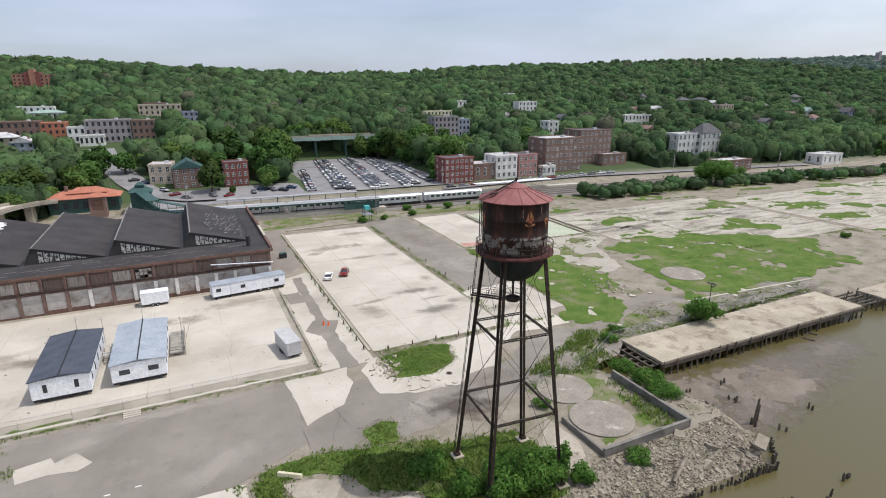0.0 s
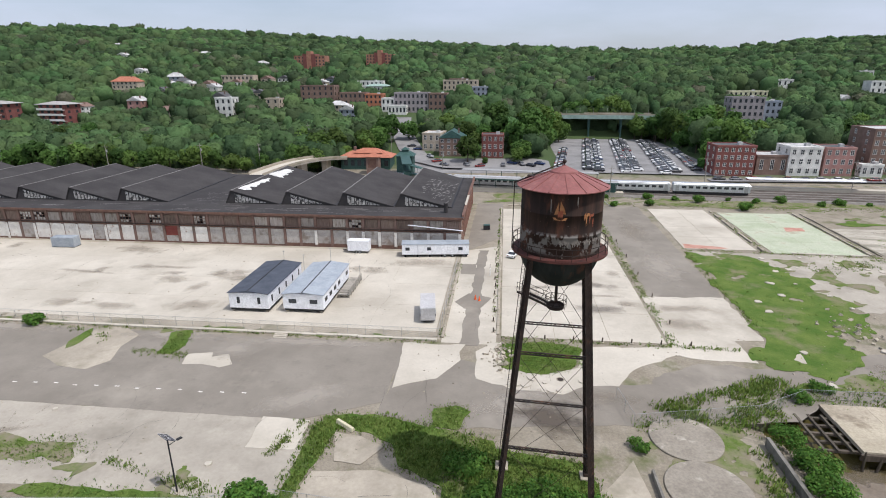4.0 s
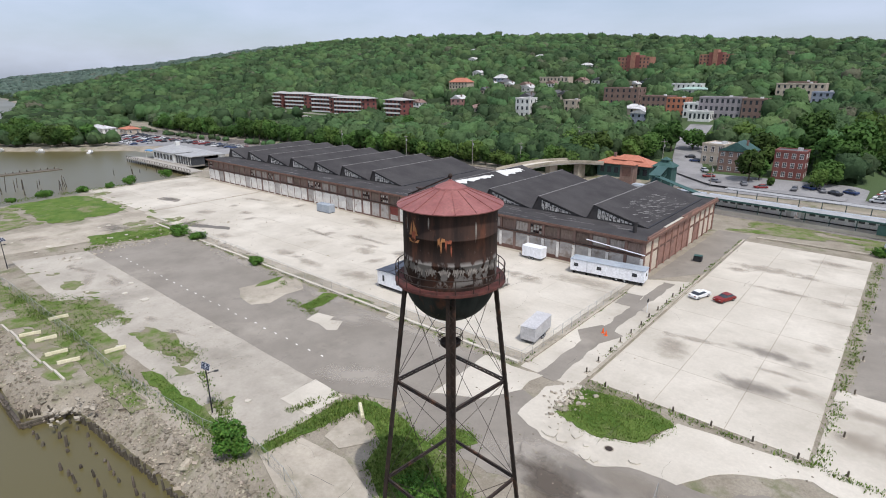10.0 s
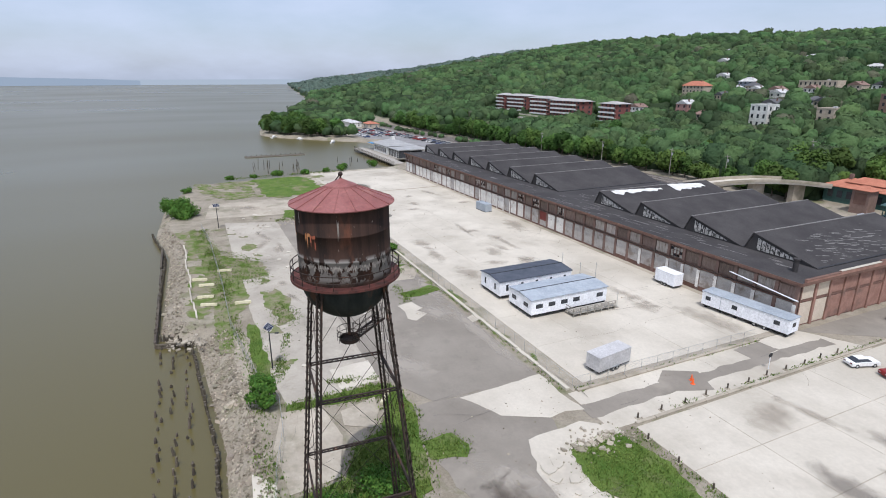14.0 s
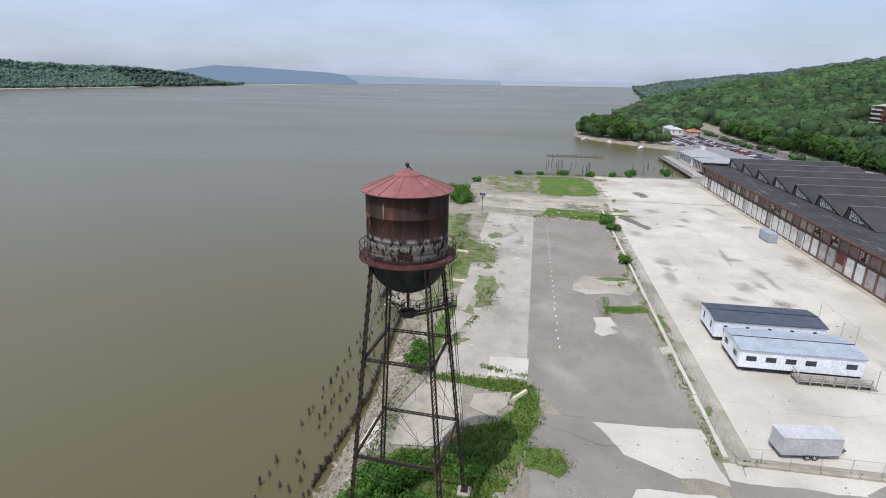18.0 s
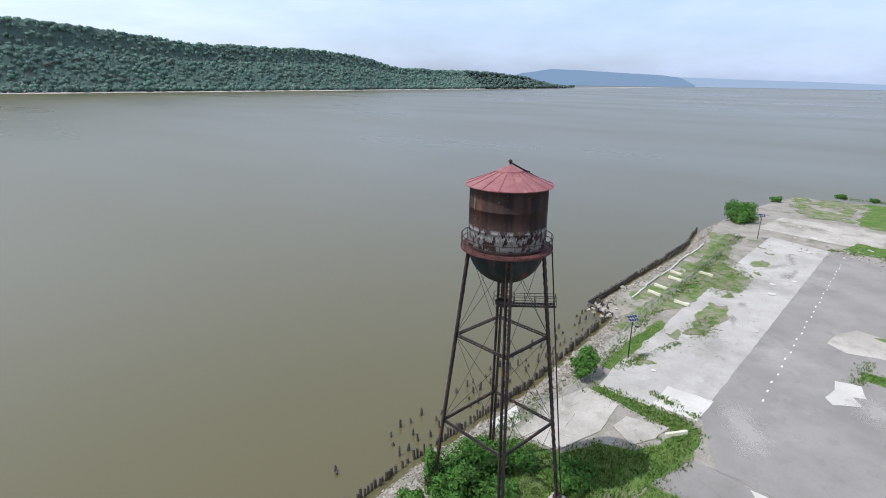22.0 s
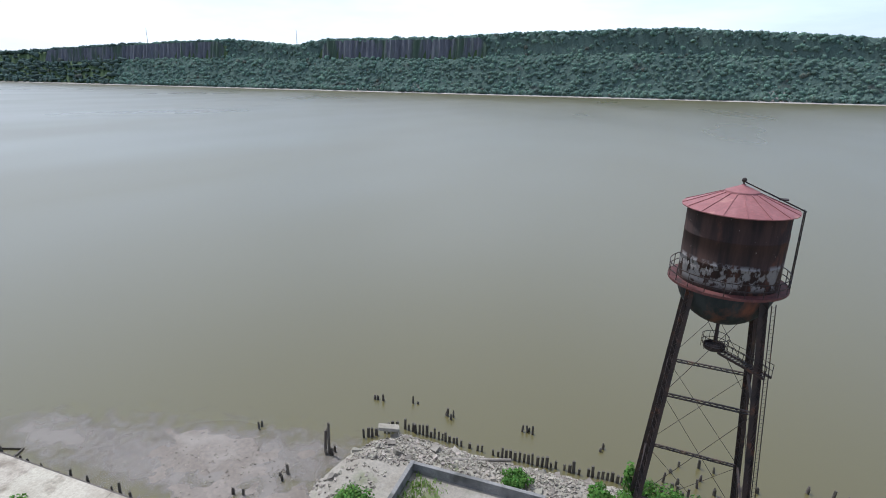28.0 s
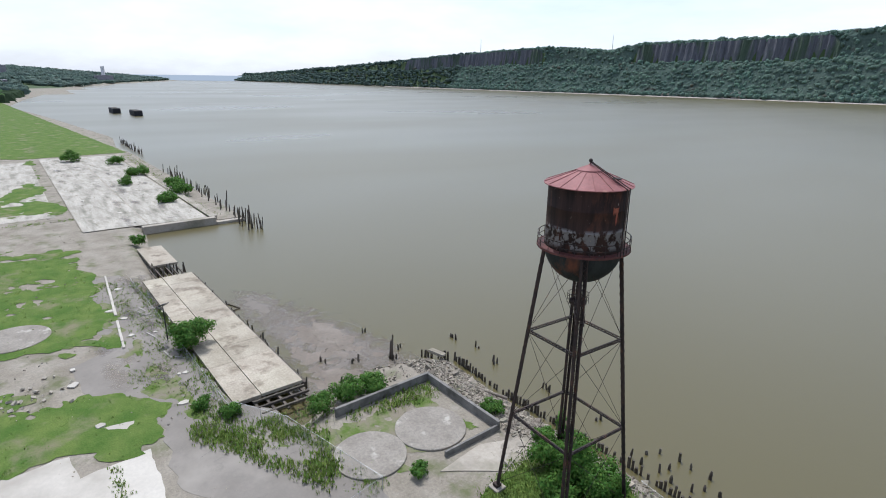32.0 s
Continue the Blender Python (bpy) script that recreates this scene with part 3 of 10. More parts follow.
def wood(name, label, x0, x1, y0, y1, gap, radius, height, rings, sprays, size, ground, mat, keep, seed):
    """A wood of single trees: each crown has its own place, height, turn and green."""
    rs = np.random.RandomState(seed)
    X, Y = np.meshgrid(np.arange(x0, x1, gap), np.arange(y0, y1, gap), indexing="ij")
    X, Y = X.ravel() + rs.uniform(-0.45, 0.45, X.size) * gap, Y.ravel() + rs.uniform(-0.45, 0.45, X.size) * gap
    ok = keep(X, Y)
    r = radius * (0.55 + 0.9 * rs.rand(X.size) ** 1.7)
    for bx, by, br in BUILT:
        ok &= np.hypot(X - bx, Y - by) > br + r * 0.45
    stand = 0.5 + 0.5 * np.sin(X * 0.055 + 2.1 * np.sin(Y * 0.031)) * np.sin(Y * 0.047 + 1.7 * np.sin(X * 0.023))
    h = height * (0.55 + 0.3 * rs.rand(X.size) + 0.3 * stand) * (0.55 + 0.45 * r / radius)
    squat = np.minimum(1, garden_cap(X, Y) / h)
    h, r = h * squat, r * np.maximum(squat, 0.45)
    ok &= rs.rand(X.size) > np.where(squat < 0.6, 0.4, 0.04)
    X, Y, r, h = X[ok], Y[ok], r[ok], h[ok]
    g = ground(X, Y)
    kinds = [crown_kind(rs, rings, 2 * rings - 1 if rings > 4 else 7, sprays) for _ in range(7)]
    pick = rs.randint(0, 7, X.size)
    drift = 0.5 + 0.5 * np.sin(X * 0.021 + 1.3 * np.sin(Y * 0.017)) * np.cos(Y * 0.026 + 0.7)
    tone = np.clip(0.7 * rs.rand(X.size) + 0.3 * drift, 0, 1)
    V, F, T, base = [], [], [], 0

    def placed(Q, m, c, s_):
        return np.stack([X[m][:, None] + (Q[:, 0] * c - Q[:, 1] * s_) * r[m][:, None], Y[m][:, None] + (Q[:, 0] * s_ + Q[:, 1] * c) * r[m][:, None], g[m][:, None] + Q[:, 2] * h[m][:, None]], -1)
    for k, (D, Df, P, N) in enumerate(kinds):
        m = np.flatnonzero(pick == k)
        a = rs.uniform(0, 6.283, m.size)
        c, s_ = np.cos(a)[:, None], np.sin(a)[:, None]
        dome = placed(D, m, c, s_)
        V.append(dome.reshape(-1, 3))
        F.append((np.arange(m.size)[:, None, None] * len(D) + Df[None]).reshape(-1, 3) + base)
        T.append(np.repeat(tone[m], len(D)))
        base += m.size * len(D)
        C = placed(P, m, c, s_)
        O = np.stack([N[:, 0] * c - N[:, 1] * s_, N[:, 0] * s_ + N[:, 1] * c, np.broadcast_to(N[:, 2], (m.size, len(N)))], -1) + rs.normal(0, 0.35, C.shape)
        O /= np.linalg.norm(O, axis=-1, keepdims=True)
        U = np.cross(O, rs.normal(0, 1, O.shape))
        U /= np.linalg.norm(U, axis=-1, keepdims=True)
        W = np.cross(O, U)
        z = (size * r[m][:, None] / radius * rs.uniform(0.6, 1.4, (m.size, len(P))))[..., None]
        V.append(np.stack([C - U * z - W * z * 0.6, C + U * z - W * z * 0.5, C + W * z * 0.9], 2).reshape(-1, 3))
        F.append(np.arange(m.size * len(P) * 3).reshape(-1, 3) + base)
        T.append(np.repeat(tone[m], len(P) * 3))
        base += m.size * len(P) * 3
    ob = soup(name, np.concatenate(V), np.concatenate(F), mat, smooth=True)
    ob.data.attributes.new("tone", "FLOAT", "POINT").data.foreach_set("value", np.concatenate(T).astype(np.float32))
    return tagged(ob, label, "woodland", kind="stuff")


def build_woods():
    near = lambda x, y: (y > foot(x) + 4) & (inland(x, y) > 10) & ~((x > 40) & (x < 119) & (y < 338)) & ~((x > 60) & (x < 110) & (y < 350)) & ~((x > -60) & (x < 250) & (y < foot(x) + 26)) & ~((x > -36) & (x < 24) & (y < 285))
    belt = lambda x, y: (inland(x, y) > 10) & (((x < -48) & (y > foot(x) - 6) & (y < foot(x) + 48)) | ((x > 236) & (y > foot(x) + 8) & (y < foot(x) + 44)))
    far = lambda x, y: (inland(x, y) > 9) & ((y > foot(x) + 4) | (x < -460) | (x > 1000)) & ~((x > -556) & (x < 752) & (y < 614))
    west = lambda x, y: (y < -1452) & (x > -2680) & ~((y < -1536) & (y > -1558) & (((x > 500) & (x < 1070)) | ((x > 1440) & (x < 2360))))
    wg = lambda x, y: hill_w(x, y) - 1.0
    understorey("hillside_thicket", "dark leafy understorey of the hillside wood", -560, 760, 214, 620, 5.0, 6.0, lift, LEAF_FAR, near)
    understorey("belt_thicket", "dark leafy understorey of the railway belt", -470, 760, 120, 280, 4.0, 6.5, lift, LEAF_FAR, belt)
    understorey("ridge_thicket", "dark leafy understorey of the wooded ridge", -2300, 2000, 40, 1060, 11.0, 12.0, lift, LEAF_FAR, far)
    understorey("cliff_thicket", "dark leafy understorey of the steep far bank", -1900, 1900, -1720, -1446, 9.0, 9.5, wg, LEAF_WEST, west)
    wood("hillside_woods", "dense green spring woodland on the slope above the town", -560, 760, 214, 430, 7.8, 5.6, 13.0, 6, 46, 0.7, lift, LEAF_FAR, near, 1)
    wood("upper_hillside_woods", "full green woodland high on the slope", -560, 760, 430, 620, 8.8, 6.2, 14.0, 5, 30, 0.9, lift, LEAF_FAR, near, 2)
    wood("belt_woods", "tall dark green belt of trees along the railway", -470, 760, 120, 280, 6.6, 5.2, 12.5, 6, 50, 0.65, lift, LEAF_FAR, belt, 3)
    head = lambda x, y: (inland(x, y) > 5) & (y < foot(x) - 24) & ~((x > -398) & (y > 148)) & ~((x > -455) & (y > 155))
    wood("headland_woods", "leafy green growth covering the marina headland", -560, -330, 88, 210, 7.0, 4.8, 8.5, 6, 50, 0.6, lift, LEAF_FAR, head, 11)
    verge = lambda x, y: (inland(x, y) > 2) & (y > foot(x) - 30) & (y < foot(x) - 25) & (x > -640)
    wood("trackside_scrub", "low green scrub beside the railway and marina", -640, -200, 150, 240, 6.0, 2.8, 4.0, 5, 30, 0.5, lift, LEAF_FAR, verge, 12)
    scrub = lambda x, y: (x > 150) & (y > np.interp(x, *TRACK) - 27) & (y < np.interp(x, *TRACK) - 15.5) & ~((x > 256) & (x < 290) & (y > 186))
    wood("railway_scrub", "uneven hedge of green scrub beside the railway", 150, 640, 90, 210, 4.6, 3.4, 5.2, 5, 40, 0.5, lift, LEAF_FAR, scrub, 13)
    inner = lambda x, y: far(x, y) & (x > -1300) & (x < 1300)
    outer = lambda x, y: far(x, y) & ~((x > -1300) & (x < 1300))
    wood("ridge_woods", "wooded ridge behind the town under full green leaf", -1300, 1300, 80, 1060, 12.5, 8.6, 16.0, 4, 14, 1.6, lift, LEAF_FAR, inner, 4)
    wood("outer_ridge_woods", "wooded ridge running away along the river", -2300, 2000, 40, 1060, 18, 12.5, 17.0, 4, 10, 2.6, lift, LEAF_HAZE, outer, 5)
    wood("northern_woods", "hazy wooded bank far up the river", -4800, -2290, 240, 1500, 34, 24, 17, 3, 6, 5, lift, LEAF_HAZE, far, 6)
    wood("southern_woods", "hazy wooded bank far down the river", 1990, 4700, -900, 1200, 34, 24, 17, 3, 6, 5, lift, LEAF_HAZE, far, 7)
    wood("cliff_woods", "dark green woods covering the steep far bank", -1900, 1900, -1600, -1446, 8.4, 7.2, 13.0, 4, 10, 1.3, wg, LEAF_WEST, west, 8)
    wood("cliff_woods_upriver", "blue-hazed wooded heights far up the river", -4700, -1890, -1640, -1446, 14, 12, 15, 4, 6, 2.5, wg, LEAF_HAZE, west, 9)
    wood("cliff_woods_downriver", "blue-hazed wooded heights far down the river", 1890, 4700, -1640, -1446, 16, 13, 16, 3, 6, 3, wg, LEAF_HAZE, west, 10)
    v, f = [], []
    xs = np.arange(-1900, 2400, 20.0)
    for x in xs:
        w_ = 3.5 + 2.5 * math.sin(x * 0.017) + 2 * math.sin(x * 0.071)
        v += [(x, -1452, 0.4), (x, -1444 + w_, -2.1)]
    f = [(2 * k, 2 * k + 1, 2 * k + 3, 2 * k + 2) for k in range(len(xs) - 1)]
    tagged(soup("far_shore", v, f, FAR_SHORE), "thin pale stony shore at the foot of the far bank", "shore", kind="structure")
    rnd = random.Random(41)
    for cx, n, wide in ((690, 150, 22), (-260, 120, 26), (-240, 60, 12), (880, 60, 30)):
        pl = []
        for _ in range(n):
            u = rnd.random()
            x, y = cx + rnd.gauss(0, wide * (1 - 0.6 * u)), -1450 - 26 * u
            pl.append((x, y, float(hill_w(np.array([x]), np.array([y]))[0]) + 5.0 * min(1, 4 * u)))
        rocks("scree", "pale scree slope at the foot of the far bank", pl, 2.0, 7.0, FAR_SHORE, 43 + n, "scree")
    # bare columnar cliff under the plateau's rim
    for first, last in ((470, 1090), (1420, 2380)):
        cliff_run(np.arange(first, last, 6.0))


def cliff_run(xs):
    fade = smooth01(np.minimum(xs - xs[0], xs[-1] - xs) / 60)
    rim = (np.interp(xs, *CREST_W) - 8) * (0.7 + 0.3 * fade)
    base = np.interp(xs, *CREST_W) * (0.50 - 0.06 * np.sin(xs * 0.013)) * (0.8 + 0.2 * fade)
    v, f = [], []
    for k, x in enumerate(xs):
        o = 3.5 * math.sin(x * 0.31) + 3 * math.sin(x * 0.083 + 1) + random.uniform(-1.0, 1.0)
        for s in range(5):
            u = s / 4
            v.append((x + random.uniform(-1, 1), -1538 - o - 14 * u, base[k] + (rim[k] - base[k]) * u))
    for k in range(len(xs) - 1):
        for s in range(4):
            a = k * 5 + s
            f.append((a, a + 1, a + 6, a + 5))
    tagged(soup("cliff", v, f, CLIFF), "bare dark columnar rock face on the far bank", "cliff", kind="structure")


# distance: a ring with haze painted in as glow, where river and sky meet
def build_backdrop():
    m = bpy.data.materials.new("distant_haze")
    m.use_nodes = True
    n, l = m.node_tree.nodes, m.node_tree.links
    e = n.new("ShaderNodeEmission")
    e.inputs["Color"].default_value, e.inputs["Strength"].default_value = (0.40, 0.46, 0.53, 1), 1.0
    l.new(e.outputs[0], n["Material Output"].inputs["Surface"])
    v, f = [], []
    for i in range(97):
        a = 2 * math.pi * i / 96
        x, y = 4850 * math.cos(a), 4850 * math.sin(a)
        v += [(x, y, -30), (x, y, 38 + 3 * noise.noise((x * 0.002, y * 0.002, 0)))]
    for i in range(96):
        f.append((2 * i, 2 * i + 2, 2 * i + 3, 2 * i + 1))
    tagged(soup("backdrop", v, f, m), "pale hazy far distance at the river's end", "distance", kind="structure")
    # far ridges: their blue haze is put in as flat emission
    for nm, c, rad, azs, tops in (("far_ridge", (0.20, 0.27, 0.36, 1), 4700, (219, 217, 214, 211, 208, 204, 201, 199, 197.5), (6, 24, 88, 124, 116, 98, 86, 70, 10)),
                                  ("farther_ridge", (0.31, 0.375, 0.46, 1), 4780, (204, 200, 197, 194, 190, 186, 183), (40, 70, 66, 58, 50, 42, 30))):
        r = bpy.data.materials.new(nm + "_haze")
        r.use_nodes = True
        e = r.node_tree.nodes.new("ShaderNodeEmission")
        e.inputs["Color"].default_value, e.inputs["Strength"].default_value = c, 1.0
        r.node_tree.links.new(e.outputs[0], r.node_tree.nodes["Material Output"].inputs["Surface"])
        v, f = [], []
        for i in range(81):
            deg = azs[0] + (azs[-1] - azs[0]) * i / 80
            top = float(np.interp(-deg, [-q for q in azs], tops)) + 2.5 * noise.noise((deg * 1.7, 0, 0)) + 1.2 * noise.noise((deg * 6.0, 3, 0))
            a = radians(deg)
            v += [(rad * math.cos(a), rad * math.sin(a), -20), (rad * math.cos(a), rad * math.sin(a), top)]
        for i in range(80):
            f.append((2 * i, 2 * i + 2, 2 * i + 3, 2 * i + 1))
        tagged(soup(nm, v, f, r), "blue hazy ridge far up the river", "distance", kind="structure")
    tagged(patch("marsh", [(-2560, -1446), (-3000, -1400), (-3500, -1420), (-4300, -1500), (-4300, -1560), (-2700, -1500)], FAR_SHORE, -1.7, 40, 6, 3, 0.4), "low reddish reed marsh beyond the far bank", "marsh", kind="structure")


# ---------------------------------------------------------------- paving, aprons and turf
def ground_piece(name, label, pts, mat, z, rough=0.25, seed=0, step=1.2, category="paving"):
    return tagged(patch(name, pts, mat, z, step, rough, seed), label, category, kind="structure")


def turf(name, label, pts, mat, z=0.1, bare=0.0, fade=5.0, scale=0.16, stretch=1.0, step=0.9, seed=0, swell=0.12):
    """Grass that has spread over broken ground: a low swelling sheet with a torn outline and bare gaps in it."""
    P = np.array(pts, float)
    x0, y0 = P.min(0) - 3
    x1, y1 = P.max(0) + 3
    X, Y = np.meshgrid(np.arange(x0, x1, step), np.arange(y0, y1, step), indexing="ij")
    ins, far = np.zeros(X.shape, bool), np.full(X.shape, 1e9)
    for (ax, ay), (bx, by) in zip(P, np.roll(P, -1, axis=0)):
        if ay != by:
            ins ^= ((ay > Y) != (by > Y)) & (X < (bx - ax) * (Y - ay) / (by - ay) + ax)
        u = np.clip(((X - ax) * (bx - ax) + (Y - ay) * (by - ay)) / ((bx - ax) ** 2 + (by - ay) ** 2 + 1e-9), 0, 1)
        far = np.minimum(far, np.hypot(X - ax - u * (bx - ax), Y - ay - u * (by - ay)))
    rim = np.clip(np.where(ins, far, -far) / fade, -1, 1)
    q = np.array([noise.noise((a * scale * stretch, b * scale, seed)) + 0.6 * noise.noise((a * scale * 2.7 * stretch, b * scale * 2.7, seed + 4)) + 0.35 * noise.noise((a * scale * 6.5, b * scale * 6.5, seed + 9))
                  for a, b in zip(X.ravel(), Y.ravel())]).reshape(X.shape)
    G = rim * 0.75 + q * 0.8 - bare
    Z = z - 0.03 + swell * np.clip(G, -0.3, 0.7) + 0.05 * q * (G > 0.2)
    nx, ny = X.shape
    verts, faces, known = [], [], {}

    def corner(i, j):
        if (i, j) not in known:
            known[i, j] = len(verts)
            verts.append((X[i, j], Y[i, j], Z[i, j]))
        return known[i, j]

    def cut(a, b):
        k = (min(a, b), max(a, b))
        if k not in known:
            u = G[a] / (G[a] - G[b])
            known[k] = len(verts)
            verts.append((X[a] + u * (X[b] - X[a]), Y[a] + u * (Y[b] - Y[a]), z - 0.03))
        return known[k]
    for i in range(nx - 1):
        for j in range(ny - 1):
            for tri in (((i, j), (i + 1, j), (i + 1, j + 1)), ((i, j), (i + 1, j + 1), (i, j + 1))):
                ring = []
                for a, b in zip(tri, tri[1:] + tri[:1]):
                    if G[a] > 0:
                        ring.append(corner(*a))
                    if (G[a] > 0) != (G[b] > 0):
                        ring.append(cut(a, b))
                if len(ring) > 2:
                    faces.append(tuple(ring))
    tagged(soup(name, verts, faces, mat, smooth=True), label, "grass", kind="stuff")
    rnd = random.Random(seed)
    for _ in range(int((G > 0.05).sum() * step * step * 0.8)):
        i, j = rnd.randrange(nx), rnd.randrange(ny)
        if G[i, j] > 0.02:
            TUFTS.append((X[i, j] + rnd.uniform(-0.5, 0.5), Y[i, j] + rnd.uniform(-0.5, 0.5), z, rnd.uniform(0.6, 1.6)))


TUFTS = []
TOWER_TURF = [(13.5, 49.5), (14, 53), (24, 54), (34, 52.6), (36, 44), (33, 39.5), (22, 40), (19, 43), (18.5, 47.5)]


def build_paving():
    ground_piece("yard_base", "worn concrete yard before the brick warehouse", [(-186, 81), (14.5, 80.5), (14.5, 127), (-186, 127)], CONCRETE_WORN, 0.012, 0.15, 1)
    ground_piece("asphalt_field", "broad weathered asphalt field", [(-99, 57.5), (-1, 57), (9, 62), (9.2, 78.6), (-55, 78.6), (-96, 80)], ASPHALT, 0.03, 0.12, 2)
    ground_piece("waterfront_road", "pale cracked concrete roadway along the bank", [(-104, 43), (-60, 42.5), (-26, 43), (-6, 43), (2, 44), (2, 50), (0, 57), (-99, 57.5)], ROAD_GREY, 0.024, 0.15, 3)
    ground_piece("old_road", "grey patched roadway across the site", [(9, 56), (40, 60), (62, 63), (66, 66.8), (130, 70), (130, 73), (66, 70), (46, 70), (36, 69), (34, 70), (24, 72), (9, 78)], ASPHALT, 0.026, 0.5, 4)
    ground_piece("pale_ramp", "pale worn concrete ramp", [(8.9, 78.8), (9.5, 65.5), (12, 67), (15.4, 68.5), (17, 71.6), (18.6, 74.1), (18, 76.6), (18.8, 79.2), (16.3, 78.8)], CONCRETE, 0.05, 0.3, 5)
    ground_piece("pale_ramp_south", "pale worn concrete apron by the lot", [(21, 69), (20.5, 77), (22.5, 80), (24.6, 80.5), (25, 73), (31, 71), (36, 73.5), (37.5, 80), (52, 81.5), (52, 79), (44, 74), (41, 69), (36, 68.5), (33, 66), (26, 67)], CONCRETE, 0.048, 0.5, 6)
    ground_piece("dock_road", "grey cracked concrete ground behind the dock", [(46, 66), (58, 67), (66, 69), (130, 72), (130, 78), (109, 77), (92, 78), (90, 83), (80, 82), (74, 77), (66, 75.5), (55, 77), (46, 72)], ASPHALT, 0.031, 0.8, 41)
    ground_piece("north_floor_road", "grey broken paving beside the lawns", [(82, 116), (90, 98), (97, 100), (104, 118), (113, 124), (112, 131), (69, 132), (69, 119)], ROAD_GREY, 0.03, 0.8, 42)
    ground_piece("dark_lane", "dark asphalt service lane beside the warehouse", [(15.4, 127), (16.2, 178), (24.5, 178), (24.5, 140)], ASPHALT, 0.03, 0.3, 7)
    ground_piece("lane_strip", "dark narrow asphalt strip in the concrete", [(17.6, 79), (18.4, 102), (18.8, 128), (21, 128), (20.4, 102), (20.8, 79)], ASPHALT, 0.042, 0.45, 8)
    ground_piece("lane_concrete", "pale concrete lane beside the fenced yard", [(14.8, 79.5), (23.6, 79.5), (24.4, 132), (14.8, 127)], CONCRETE, 0.03, 0.3, 9)
    ground_piece("inner_road", "grey asphalt lane along the lots", [(53.2, 84), (67, 88), (67.5, 178), (53, 178)], ASPHALT, 0.028, 0.5, 10)
    panels("car_park_slab", "large pale concrete slab cast in panels", 24.5, 82.5, 51, 171, 3, 8, CONCRETE, 0.075, 0.09)
    panels("yard_slab", "bleached concrete yard slab in panels", -130, 83, 13.5, 125.5, 12, 4, CONCRETE, 0.07, 0.05)
    panels("north_yard_slab", "bleached far concrete slab in panels", -182, 84, -131, 125, 5, 4, CONCRETE, 0.066, 0.08)
    panels("terrace_slab", "pale concrete floor of a vanished building", 69, 134, 86, 175, 2, 4, CONCRETE, 0.1, 0.08, 1.0)
    panels("green_terrace", "algae-tinted concrete floor of a vanished building", 89, 132, 110, 172, 2, 4, GREEN_CONCRETE, 0.09, 0.08, 1.0)
    panels("south_floor", "broken concrete floor of a vanished building", 114, 98, 192, 156, 3, 3, FLOOR_STREAK, 0.08, 0.12)
    panels("far_south_floor", "broken concrete floor far along the bank", 196, 76, 330, 150, 4, 3, FLOOR_STREAK, 0.07, 0.15)
    panels("dock_floor", "weed-grown concrete dock floor", 170, 40, 335, 72, 3, 2, FLOOR_STREAK, 0.25, 0.4, 2)
    ground_piece("bright_pad", "white-stained concrete pad", [(-25, 92), (5, 92), (3, 106), (-18, 108)], CONCRETE, 0.078, 0.8, 40)
